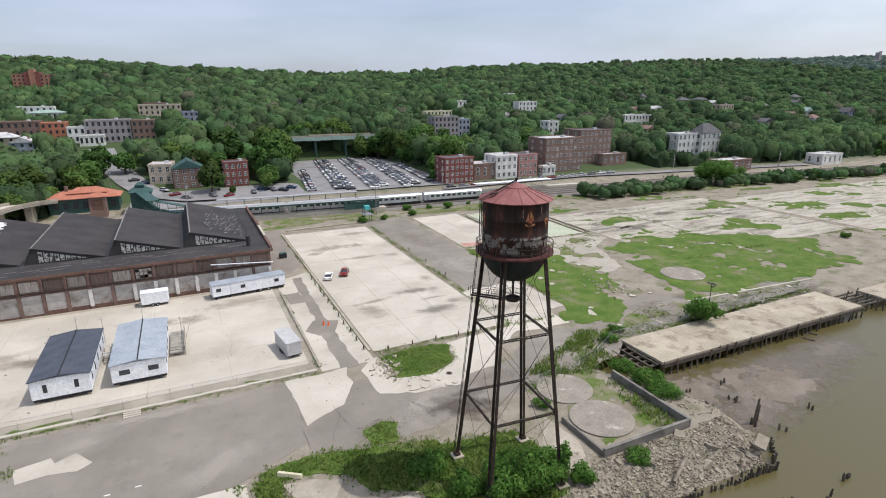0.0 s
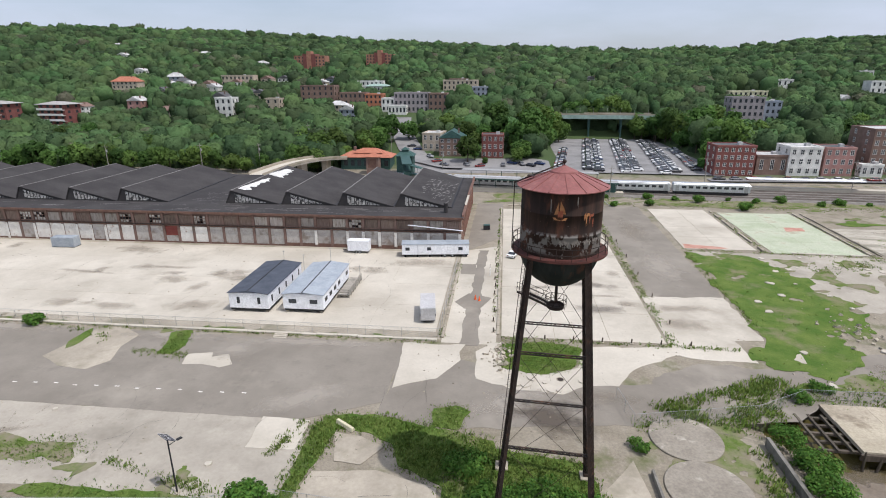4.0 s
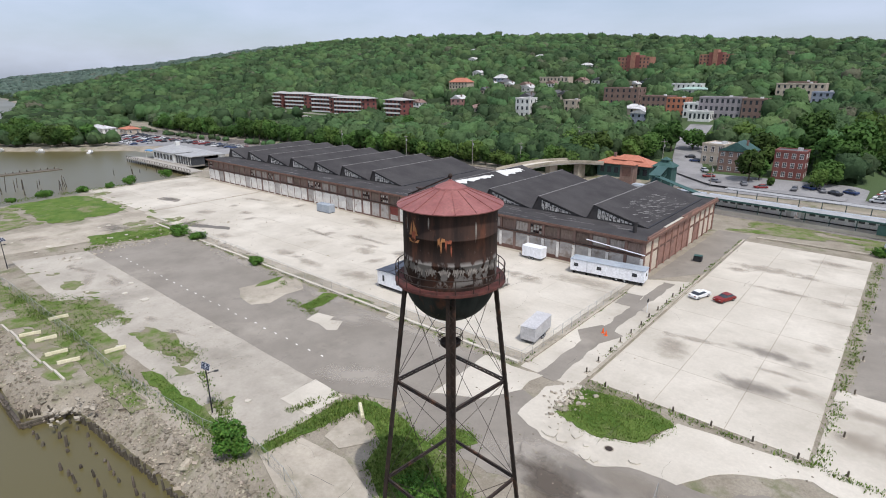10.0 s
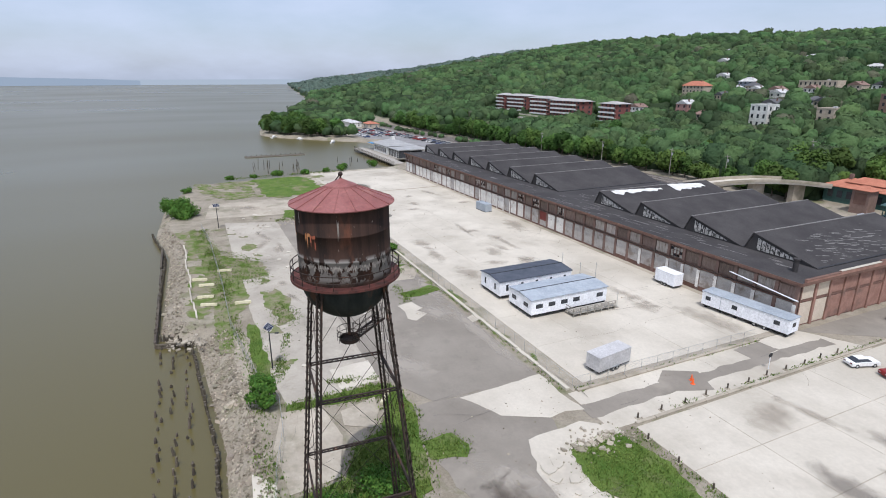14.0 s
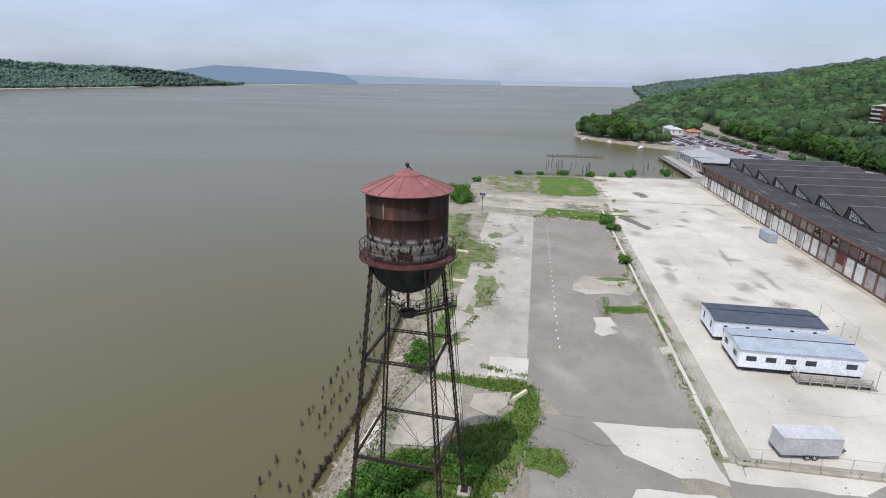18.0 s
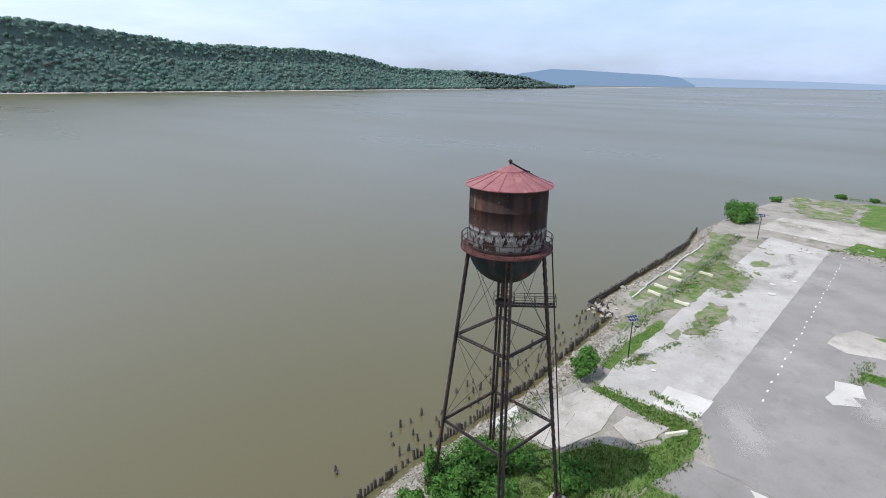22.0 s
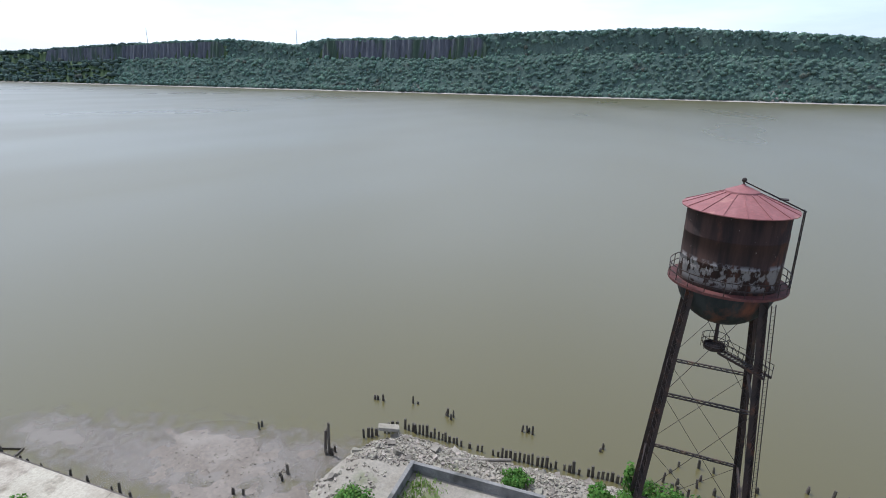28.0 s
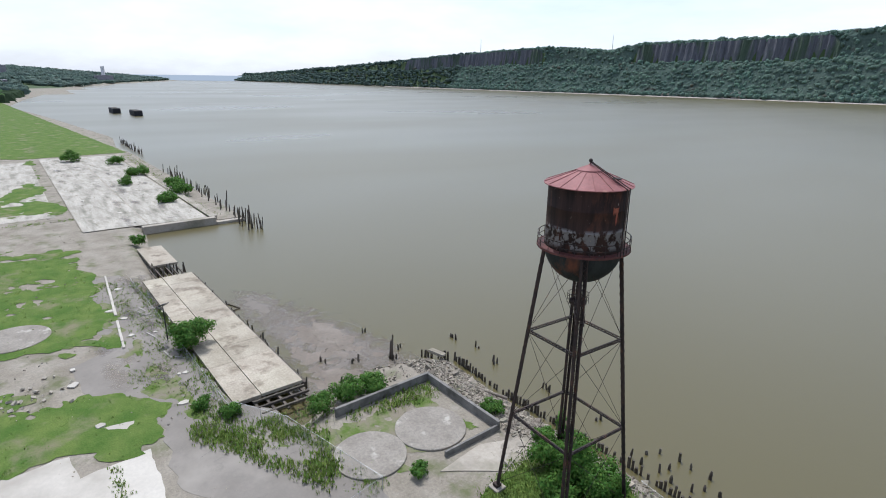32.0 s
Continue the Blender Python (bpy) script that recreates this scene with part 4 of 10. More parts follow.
    for i, (nm, lab, mt, z, pts) in enumerate((
            ("pale_square", "cracked pale concrete square", CONCRETE, 0.055, [(-5.2, 51.2), (-5.6, 57.3), (0.7, 57.1), (0.7, 51.4)]),
            ("broken_pad", "broken pale concrete pad", CONCRETE_WORN, 0.1, [(3, 43), (4, 48), (11, 49), (18, 47), (18.5, 41.5), (10, 41)]),
            ("broken_pad", "broken pale concrete pad in the grass", CONCRETE_WORN, 0.1, [(4.5, 55), (8, 54.5), (11, 53), (9, 49.7), (6, 50)]),
            ("broken_pad", "broken pale concrete beside the tower", CONCRETE_WORN, 0.09, [(34.5, 47), (37, 50), (39.5, 53.5), (40.3, 47), (38, 41.5), (35.5, 42)]),
            ("broken_pad", "pale worn patch on the asphalt", CONCRETE, 0.042, [(-23.5, 68.6), (-24.2, 71.7), (-20.6, 72.6), (-20, 71.2), (-17.9, 72.4), (-15.8, 69.4), (-17.3, 68.3), (-20.4, 69)]),
            ("broken_pad", "pale worn patch on the asphalt", CONCRETE_WORN, 0.04, [(-46.5, 68.8), (-44.5, 79.6), (-40, 79.4), (-36, 77), (-36.4, 73), (-35, 68.6), (-37, 65.8), (-42, 66.4)]),
            ("inner_apron", "pale concrete apron beside the lawn", CONCRETE, 0.06, [(51.5, 102), (67, 103), (67, 85), (62, 84.5), (63, 77.8), (56, 77.5), (51.5, 79)]),
            ("white_pad", "chalky white concrete pad on the bank", CONCRETE, 0.05, [(13.5, 38.2), (16, 40.5), (20, 40), (19, 37.8)]),
            ("north_strip", "bright concrete strip at the north end", CONCRETE_WORN, 0.05, [(-132, 40), (-135, 81), (-112, 81), (-108, 60), (-112, 38)]),
            ("red_corner", "brick-red stained corner of the old floor", RED_STAIN, 0.115, [(69.5, 134.4), (69.8, 138), (74, 137), (80, 135.2), (78, 134.4)]),
            ("turning_pad", "dark asphalt diamond beside the lane", ASPHALT, 0.047, [(15.6, 96), (18, 100.5), (22.6, 98.6), (20.6, 93.6), (17.6, 93)]),
            ("trailer_apron", "dark asphalt square by the trailer", ASPHALT, 0.047, [(15.3, 111), (15.3, 117.5), (18.6, 118), (18.8, 111.5)]),
            ("lawn_pad", "chalk-pale concrete pad in the lawn", CONCRETE, 0.125, [(71, 83), (70, 78), (66, 79), (67, 82)]),
            ("bare_strip", "bare sandy strip beside the river fence", CONCRETE_WORN, 0.06, [(-24, 39.6), (-24, 41.2), (-10, 41.2), (-5, 41), (-7, 39.2), (-14, 38.6)]),
            ("red_patch", "brick-red patch on the old floor", RED_STAIN, 0.11, [(101, 152), (106, 152.4), (107, 156), (102, 156)]),
            ("damp_patch", "dark stain on the yard", ASPHALT, 0.078, [(-150, 98), (-140, 100), (-138, 97), (-148, 95)]),
            ("damp_patch", "dark wet streak on the yard", ASPHALT_DARK, 0.078, [(-108, 86), (-92, 92), (-90, 90.5), (-104, 84)]))):
        ground_piece(nm, lab, pts, mt, z, 0.14 if 'pad' in nm or 'square' in nm else 0.45, 200 + i, 0.8)
    # turf
    for i, (nm, lab, z, pts) in enumerate((
            ("lawn", "long green verge far along the bank", 0.11, [(345, 32), (860, 66), (1050, 78), (1050, 160), (400, 140), (342, 80)]),
            ("lawn", "lush weed patch beside the concrete lot", 0.11, [(25, 72.5), (24.6, 80), (31, 81), (37, 79.5), (36, 74), (31.5, 71)]),
            ("lawn", "overgrown grass under the water tower strip", 0.085, TOWER_TURF),
            ("lawn", "grass strip round the broken pads", 0.087, [(1.6, 44), (1.6, 57), (4.6, 57), (4.4, 52), (3.4, 48), (3.4, 43.6)]),
            ("lawn", "grass strip beside the roadway at the tower", 0.089, [(1.8, 56), (2.4, 58.4), (10, 59), (16, 57.2), (24, 55.4), (24, 51), (13.5, 50), (11.6, 53.6), (8.4, 55.8)]),
            ("lawn", "strip of grass beside the roadway", 0.075, [(16, 57), (16, 61), (19, 62.4), (20.5, 61), (19.5, 57)]),
            ("lawn", "grassy strip along the river fence", 0.085, [(-100, 34.5), (-78, 39.5), (-62, 40.5), (-45, 41), (-31, 40), (-17, 38.8), (-17, 36.8), (-31, 36.6), (-45, 36.8), (-62, 36), (-78, 34.5), (-98, 33)]),
            ("lawn", "ragged grass patch by the riverside roadway", 0.08, [(-80, 36.1), (-70, 40.4), (-61, 48.5), (-51, 48.6), (-51, 43.4), (-42, 43.1), (-36.5, 43.2), (-30, 39.7), (-39.4, 37), (-48.5, 36), (-69, 35.3)]),
            ("lawn", "ragged grass patch by the riverside roadway", 0.08, [(-43, 48.6), (-36, 50.4), (-25.9, 49.9), (-23.9, 47.2), (-30.3, 46.6), (-38, 45.6)]),
            ("lawn", "narrow grass strip beside the roadway", 0.08, [(-27, 41.8), (-26, 43.2), (-17, 43.4), (-4, 43.2), (-4, 41.6), (-17, 41.2)]),
            ("lawn", "narrow grass wedge on the asphalt", 0.07, [(-31.1, 78.4), (-28.2, 79.4), (-26.2, 74.3), (-26.8, 71.3), (-28.9, 71.2)]),
            ("lawn", "narrow grass wedge on the asphalt", 0.07, [(-46, 73.5), (-45.7, 78.7), (-44, 76), (-44.6, 71.5)]),
            ("lawn", "overgrown rubble edge of the asphalt", 0.07, [(-113, 62), (-106, 92), (-101, 83), (-97, 80.5), (-99, 70), (-104, 60)]))):
        tagged(patch(nm, pts, GRASS_THIN if "ragged" in lab or "river fence" in lab else GRASS, z, 0.6, 0.9 if "strip" not in lab and "wedge" not in lab else 0.5, 20 + i, 0.14), lab, "grass", kind="stuff")
    turf("lawn", "bright rough lawn over cleared ground", [(63.5, 75), (71, 73), (78, 79), (81, 86), (88, 90), (90, 98), (88, 116), (82, 131), (68.4, 132), (67, 105), (66.6, 86), (63.5, 83)], GRASS, 0.11, 0.24, 3, 0.17, seed=1)
    turf("lawn", "large rough green lawn with paved gaps", [(91, 76), (93, 84), (97, 98), (103, 116), (113, 123), (142, 120), (160, 109), (170, 95), (156, 73), (129, 72.5), (106, 73)], GRASS, 0.11, 0.42, 6, 0.11, seed=2)
    turf("lawn", "thin grass inside the containment wall", [(41.8, 43.8), (54.9, 43.6), (54.9, 57), (56, 61.5), (48, 62.4), (41.8, 60.5)], GRASS_THIN, 0.07, 0.52, 2.5, 0.3, step=0.5, seed=3, swell=0.06)
    turf("lawn", "weeds spreading over the old dock road", [(42, 60), (56, 61), (60, 67), (90, 70), (130, 72), (128, 79), (92, 80), (70, 76), (52, 72)], GRASS_THIN, 0.07, 0.7, 4, 0.3, 0.6, 0.7, seed=4)
    turf("lawn", "weeds spreading over the old floors", [(113, 120), (190, 96), (262, 84), (345, 90), (345, 172), (240, 178), (160, 181), (112, 178), (112, 140)], GRASS, 0.13, 0.97, 8, 0.075, 0.6, 1.6, seed=5)
    turf("lawn", "rough weedy verge beside the railway", [(17, 179), (60, 178), (160, 172), (300, 158), (340, 158), (330, 178), (232, 186), (160, 190.5), (60, 197), (17, 203)], GRASS_THIN, 0.1, 0.55, 5, 0.12, 0.45, 1.3, seed=6)
    turf("lawn", "rough grass beside the far floors", [(194, 70), (192, 98), (230, 97), (284, 78), (340, 82), (340, 72), (250, 71)], GRASS, 0.12, 0.62, 6, 0.09, 0.6, 1.4, seed=7)
    turf("lawn", "weeds over the broken floor beside the lots", [(68, 117), (90, 96), (97, 99), (105, 118), (114, 126), (112, 133), (69, 133)], GRASS_THIN, 0.1, 0.9, 4, 0.22, seed=8)
    turf("lawn", "weeds spreading along the waterfront roadway", [(-100, 42), (-40, 42), (2, 41.5), (4, 47), (-30, 50), (-60, 53), (-100, 50)], GRASS_THIN, 0.085, 0.88, 4, 0.22, 0.7, seed=9)
    turf("lawn", "weeds spreading along the yard's broken edge", [(-112, 78), (10, 78), (12, 82.5), (-112, 83)], GRASS_THIN, 0.09, 0.68, 2.5, 0.28, 0.6, 0.8, seed=10)
    turf("lawn", "weedy ground on the north end of the yard", [(-188, 80), (-130, 80), (-104, 60), (-100, 82), (-112, 92), (-186, 92)], GRASS_THIN, 0.085, 0.72, 6, 0.13, seed=11)
    turf("lawn", "far green lawn at the north end", [(-178, 58), (-178, 82), (-137, 82), (-136, 58)], GRASS, 0.115, 0.15, 3, 0.13, seed=13)
    turf("lawn", "thin worn grass at the north corner", [(-177, 34), (-178, 60), (-138, 60), (-134, 44), (-150, 35)], GRASS_THIN, 0.11, 0.62, 4, 0.13, seed=14)
    turf("lawn", "rough growth behind the timber bulkhead", [(-100, 28), (-80, 31), (-34, 31), (-30, 36), (-40, 38), (-100, 36)], GRASS_THIN, 0.09, 0.5, 2.5, 0.25, 0.7, 0.7, seed=12)
    # round tank foundations
    for x, y, r, lab in ((46.4, 49.6, 4.4, "round concrete tank base with pale crust"), (46.6, 58.1, 4.2, "round grey concrete tank base"), (106, 89, 5.2, "round concrete tank base in the lawn")):
        ob = link("tank_base", lathe([(0, 0.26), (r - 0.5, 0.25), (r - 0.06, 0.24), (r, 0.18), (r, -0.1)], 48), TANK_BASE)
        ob.matrix_basis = pose(x, y, 0)
        tagged(ob, lab, "tank base", "round tank bases")


def build_cracks():
    """Open cracks and joints that wander over the paving."""
    rnd = random.Random(19)
    v, f = [], []

    def run(x, y, a, length, wide, wob):
        k = 0.0
        last = None
        while k < length:
            w = wide * rnd.uniform(0.4, 1.4)
            n = (-math.sin(a) * w / 2, math.cos(a) * w / 2)
            i = len(v)
            v.extend([(x + n[0], y + n[1], 0.118), (x - n[0], y - n[1], 0.118)])
            if last is not None:
                f.append((last, last + 1, i + 1, i))
            last = i
            x, y, a, k = x + math.cos(a) * 0.7, y + math.sin(a) * 0.7, a + rnd.uniform(-wob, wob), k + 0.7
    for x0, x1, y0, y1, n, mx in ((-100, -4, 46, 57, 22, 9), (-98, 8, 58, 78, 3, 8), (-120, 13, 83, 125, 26, 16), (25, 50, 84, 170, 8, 12), (54, 66, 86, 176, 8, 12), (8, 60, 58, 70, 14, 8), (66, 122, 59, 66, 10, 8), (114, 190, 98, 155, 30, 20), (170, 330, 42, 70, 40, 24), (2, 19, 42, 50, 9, 7), (15, 24, 80, 126, 8, 7)):
        for _ in range(n):
            run(rnd.uniform(x0, x1), rnd.uniform(y0, y1), rnd.choice((0, math.pi / 2, math.pi / 2, rnd.uniform(0, 6.28))), rnd.uniform(3, mx), rnd.uniform(0.02, 0.055), 0.28)
    v2 = [(x, y, z + (0.15 if x > 170 and y < 72 else 0)) for x, y, z in v]
    tagged(soup("paving_cracks", v2, f, ASPHALT_DARK), "dark open cracks wandering over the old paving", "cracks", kind="stuff")


def stain_material(name, c, most, gloss=0.9):
    """A dark film that thins out to nothing at its ragged rim."""
    m = bpy.data.materials.new(name)
    m.use_nodes = True
    n, l = m.node_tree.nodes, m.node_tree.links
    p = n["Principled BSDF"]
    p.inputs["Base Color"].default_value, p.inputs["Roughness"].default_value = (*c, 1), gloss
    tc_ = n.new("ShaderNodeTexCoord")
    sz_ = n.new("ShaderNodeVectorMath")
    sz_.operation = "LENGTH"
    l.new(tc_.outputs["Object"], sz_.inputs[0])
    nz = n.new("ShaderNodeTexNoise")
    nz.inputs["Scale"].default_value, nz.inputs["Detail"].default_value = 0.45, 6
    l.new(n.new("ShaderNodeNewGeometry").outputs["Position"], nz.inputs["Vector"])
    ad = n.new("ShaderNodeMath")
    ad.operation, ad.inputs[1].default_value = "MULTIPLY_ADD", -1.6
    l.new(nz.outputs["Fac"], ad.inputs[0])
    l.new(sz_.outputs["Value"], ad.inputs[2])
    rg = n.new("ShaderNodeMapRange")
    for k, x in zip(("From Min", "From Max", "To Min", "To Max"), (-0.55, 0.15, most, 0.0)):
        rg.inputs[k].default_value = x
    l.new(ad.outputs[0], rg.inputs["Value"])
    l.new(rg.outputs["Result"], p.inputs["Alpha"])
    return m


def build_stains():
    """Damp and oily films that darken the slabs, and dusty pale ones on the asphalt."""
    dark, brown, pale = stain_material("dark_film", (0.20, 0.175, 0.15), 0.5), stain_material("brown_film", (0.30, 0.255, 0.20), 0.38), stain_material("dust_film", (0.45, 0.405, 0.345), 0.5)
    rnd = random.Random(37)
    damp = stain_material("damp_film", (0.10, 0.08, 0.062), 0.8)
    spots_ = [(31, 60.5, 6.2, 3.6, 0.06, damp, -25), (33, 63.5, 4.5, 1.6, 0.06, dark, 0), (43, 107, 6.5, 1.9, 0.088, dark, -6), (42.5, 95.3, 6, 2.2, 0.088, dark, 3), (45, 101.5, 4, 0.8, 0.088, brown, 0), (30, 100, 3, 5, 0.088, brown, 20), (34, 150, 9, 3, 0.088, brown, 5), (-144, 98, 6, 3, 0.084, dark, 8),
              (-118, 70, 8, 4, 0.06, dark, 0), (-122, 52, 6, 3, 0.06, brown, 30), (56, 90, 5, 3, 0.07, brown, 0), (58, 97, 6, 2, 0.07, brown, 5), (-18, 74, 5, 3.5, 0.046, pale, 0), (-30, 78, 9, 2, 0.046, pale, 5), (-8, 77.5, 16, 1.6, 0.046, pale, 1),
              (-62, 78, 14, 2, 0.046, pale, 0), (-2, 62, 8, 3, 0.046, pale, 30), (26, 64, 6, 3, 0.06, pale, 30), (38, 66, 6, 2, 0.06, brown, 0), (60, 120, 5, 12, 0.04, pale, 0), (60, 150, 4, 14, 0.04, brown, 0)]
    for _ in range(26):
        spots_.append((rnd.uniform(-126, 10), rnd.uniform(86, 122), rnd.uniform(2, 9), rnd.uniform(1, 3.5), 0.084, brown, rnd.uniform(-15, 15)))
    for _ in range(8):
        spots_.append((rnd.uniform(27, 49), rnd.uniform(84, 168), rnd.uniform(2, 7), rnd.uniform(1, 3), 0.088, brown, rnd.uniform(-15, 15)))
    for _ in range(12):
        spots_.append((rnd.uniform(-96, -4), rnd.uniform(46, 55), rnd.uniform(1.5, 6), rnd.uniform(0.6, 1.8), 0.03, brown, rnd.uniform(-30, 30)))
    for _ in range(34):
        spots_.append((rnd.uniform(116, 190), rnd.uniform(100, 154), rnd.uniform(3, 12), rnd.uniform(0.8, 3), 0.092, rnd.choice((brown, dark)), rnd.uniform(-10, 10)))
    for _ in range(16):
        spots_.append((rnd.uniform(68, 128), rnd.uniform(66, 78), rnd.uniform(2, 6), rnd.uniform(0.8, 2), 0.04, rnd.choice((brown, dark)), rnd.uniform(-30, 30)))
    for _ in range(16):
        spots_.append((rnd.uniform(176, 330), rnd.uniform(42, 70), rnd.uniform(3, 9), rnd.uniform(0.8, 2.4), 0.262, rnd.choice((brown, dark)), rnd.uniform(-8, 8)))
    for x, y, a, b, z, mt, turn in spots_:
        bm = bmesh.new()
        bm.faces.new([bm.verts.new((1.3 * math.cos(k * math.pi / 6), 1.3 * math.sin(k * math.pi / 6), 0)) for k in range(12)])
        ob = link("stain", bm, mt)
        ob.matrix_basis = Matrix.LocRotScale((x, y, z + rnd.uniform(0, 0.004)), Euler((0, 0, radians(turn))), (a, b, 1))
        tagged(ob, "faint ragged stain on the old paving", "stain", "stains on the paving", kind="structure")


build_backdrop()
build_paving()
build_cracks()
build_stains()


# ---------------------------------------------------------------- water tower
def build_tower():
    CX, CY, A0 = 29.0, 46.1, radians(40.5)
    tower = thing("water_tower", "rusted black steel water tower with four legs and red cone roof", "water tower", pose(CX, CY, 0))
    R = 3.38
    tank = part("tank", lathe([(R, 27.45), (R, 29.2), (R + 0.012, 29.21), (R + 0.012, 29.32), (R, 29.33), (R, 31.0), (R + 0.012, 31.01), (R + 0.012, 31.1), (R, 31.11), (R, 32.95)], 64), TANK, tower, "rusty black tank wall with worn paint", True)
    bowl = [(R * math.sin(radians(a)), 27.45 - R * math.cos(radians(a))) for a in range(0, 91, 6)]
    part("bowl", lathe(bowl, 64), BOWL, tower, "dark round tank bottom", True)
    roof = part("roof", lathe([(3.78, 32.86), (3.8, 32.93), (1.15, 33.98), (1.1, 34.1), (0.16, 34.5), (0.12, 34.58), (0, 34.58)], 32), RED_ROOF, tower, "faded red steel cone roof")
    bm = bmesh.new()
    for i in range(16):
        a = 2 * math.pi * i / 16
        c, s = math.cos(a), math.sin(a)
        beam(bm, (3.76 * c, 3.76 * s, 32.97), (1.16 * c, 1.16 * s, 34.0), 0.06, 0.05)
    part("roof_seams", bm, RED_ROOF, roof)
    bm = tube(bmesh.new(), (0, 0, 34.5), (0, 0, 34.75), 0.06, seg=10)
    bmesh.ops.create_uvsphere(bm, u_segments=14, v_segments=9, radius=0.17, matrix=Matrix.Translation((0, 0, 34.85)))
    part("finial", bm, RUST_DARK, tower, "small round black finial ball", True)
    # gallery
    part("gallery_floor", lathe([(R + 0.01, 27.40), (4.02, 27.36), (4.02, 27.42), (R + 0.01, 27.46)], 64), RED_RIM, tower, "rusty red walkway ring")
    part("gallery_kerb", lathe([(4.02, 27.27), (4.06, 27.27), (4.06, 27.45), (4.02, 27.45), (4.02, 27.27)], 64), RED_RIM, tower)
    for i in range(20):
        a = 2 * math.pi * (i + 0.5) / 20
        part("post", tube(bmesh.new(), (4.0 * math.cos(a), 4.0 * math.sin(a), 27.4), (4.0 * math.cos(a), 4.0 * math.sin(a), 28.45), 0.028, seg=6), RUST_DARK, tower)
    for z in (27.95, 28.45):
        part("rail", lathe([(3.97, z - 0.025), (4.03, z - 0.025), (4.03, z + 0.025), (3.97, z + 0.025), (3.97, z - 0.025)], 64), RUST_DARK, tower)
    # legs: two channels joined by lacing bars
    def at(k, z):
        a, r = A0 + k * math.pi / 2, 6.46 - 0.1164 * z
        return Vector((r * math.cos(a), r * math.sin(a), z))
    for k in range(4):
        a = A0 + k * math.pi / 2
        side = Vector((-math.sin(a), math.cos(a), 0))
        bm = bmesh.new()
        for s in (-0.19, 0.19):
            o = side * s
            beam(bm, at(k, 0) + o, at(k, 27.6) + o, 0.11, 0.3)
        leg = part("leg", bm, RUST_DARK, tower)
        bm = bmesh.new()
        rad = Vector((math.cos(a), math.sin(a), 0))
        z, flip = 0.3, 1
        while z < 27.0:
            for q in (0.14, -0.14):
                beam(bm, at(k, z) + side * 0.19 * flip + rad * q, at(k, z + 0.42) - side * 0.19 * flip + rad * q, 0.085, 0.02)
            z, flip = z + 0.42, -flip
        part("lacing", bm, RUST_DARK, leg)
        part("footing", block(-0.7, -0.7, -0.3, 0.7, 0.7, 0.35, 0.05), CONCRETE_WORN, tower).matrix_basis = Matrix.Translation(at(k, 0))
        part("shoe", block(-0.35, -0.35, 0.35, 0.35, 0.35, 0.7, 0.03), RUST_DARK, tower).matrix_basis = Matrix.Translation(at(k, 0))
    for z in (9.3, 18.6):
        for k in range(4):
            a, b = at(k, z), at(k + 1, z)
            bm = bmesh.new()
            for dz in (-0.11, 0.11):
                beam(bm, a + Vector((0, 0, dz)), b + Vector((0, 0, dz)), 0.16, 0.07)
            d = (b - a) / 14
            for i in range(14):
                s = 0.1 if i % 2 else -0.1
                beam(bm, a + d * i + Vector((0, 0, s)), a + d * (i + 1) - Vector((0, 0, s)), 0.02, 0.05)
            part("strut", bm, RUST_DARK, tower)
    for lo, hi in ((0.8, 9.2), (9.4, 18.5), (18.7, 27.2)):
        for k in range(4):
            for p, q in ((at(k, lo), at(k + 1, hi)), (at(k + 1, lo), at(k, hi))):
                part("tie_rod", tube(bmesh.new(), p, q, 0.022, seg=5), RUST_DARK, tower)
    # valve basket under the bowl, its catwalk and stub pipe
    part("stub_pipe", tube(bmesh.new(), (0, 0, 22.3), (0, 0, 24.15), 0.13, seg=12), RUST_DARK, tower)
    part("basket_floor", lathe([(0, 21.75), (0.72, 21.75), (0.78, 21.82), (0.8, 22.1), (0.74, 22.1), (0.70, 21.9), (0, 21.9)], 24), RUST_DARK, tower)
    for i in range(10):
        a = 2 * math.pi * i / 10
        part("basket_bar", tube(bmesh.new(), (0.95 * math.cos(a), 0.95 * math.sin(a), 21.8), (0.95 * math.cos(a), 0.95 * math.sin(a), 22.8), 0.02, seg=5), RUST_DARK, tower)
    for z in (22.3, 22.8):
        part("basket_rail", lathe([(0.93, z - 0.02), (0.97, z - 0.02), (0.97, z + 0.02), (0.93, z + 0.02), (0.93, z - 0.02)], 24), RUST_DARK, tower)
    end = at(CAT_LEG, 21.4)
    dirn = Vector((end.x, end.y, 0)).normalized()
    sd_ = Vector((-dirn.y, dirn.x, 0))
    bm = bmesh.new()
    for s in (-0.33, 0.33):
        beam(bm, dirn * 0.7 + sd_ * s + Vector((0, 0, 21.75)), dirn * 4.75 + sd_ * s + Vector((0, 0, 21.75)), 0.07, 0.18)
    for i in range(14):
        c = dirn * (0.85 + i * 0.28) + Vector((0, 0, 21.82))
        beam(bm, c - sd_ * 0.33, c + sd_ * 0.33, 0.12, 0.03)
    part("catwalk", bm, RUST_DARK, tower)
    for s in (-0.33, 0.33):
        bm = bmesh.new()
        for z in (22.3, 22.75):
            tube(bm, dirn * 0.95 + sd_ * s + Vector((0, 0, z)), dirn * 4.75 + sd_ * s + Vector((0, 0, z)), 0.025, seg=5)
        for i in range(5):
            c = dirn * (0.95 + 0.95 * i) + sd_ * s
            tube(bm, c + Vector((0, 0, 21.7)), c + Vector((0, 0, 22.75)), 0.025, seg=5)
        part("catwalk_rail", bm, RUST_DARK, tower)
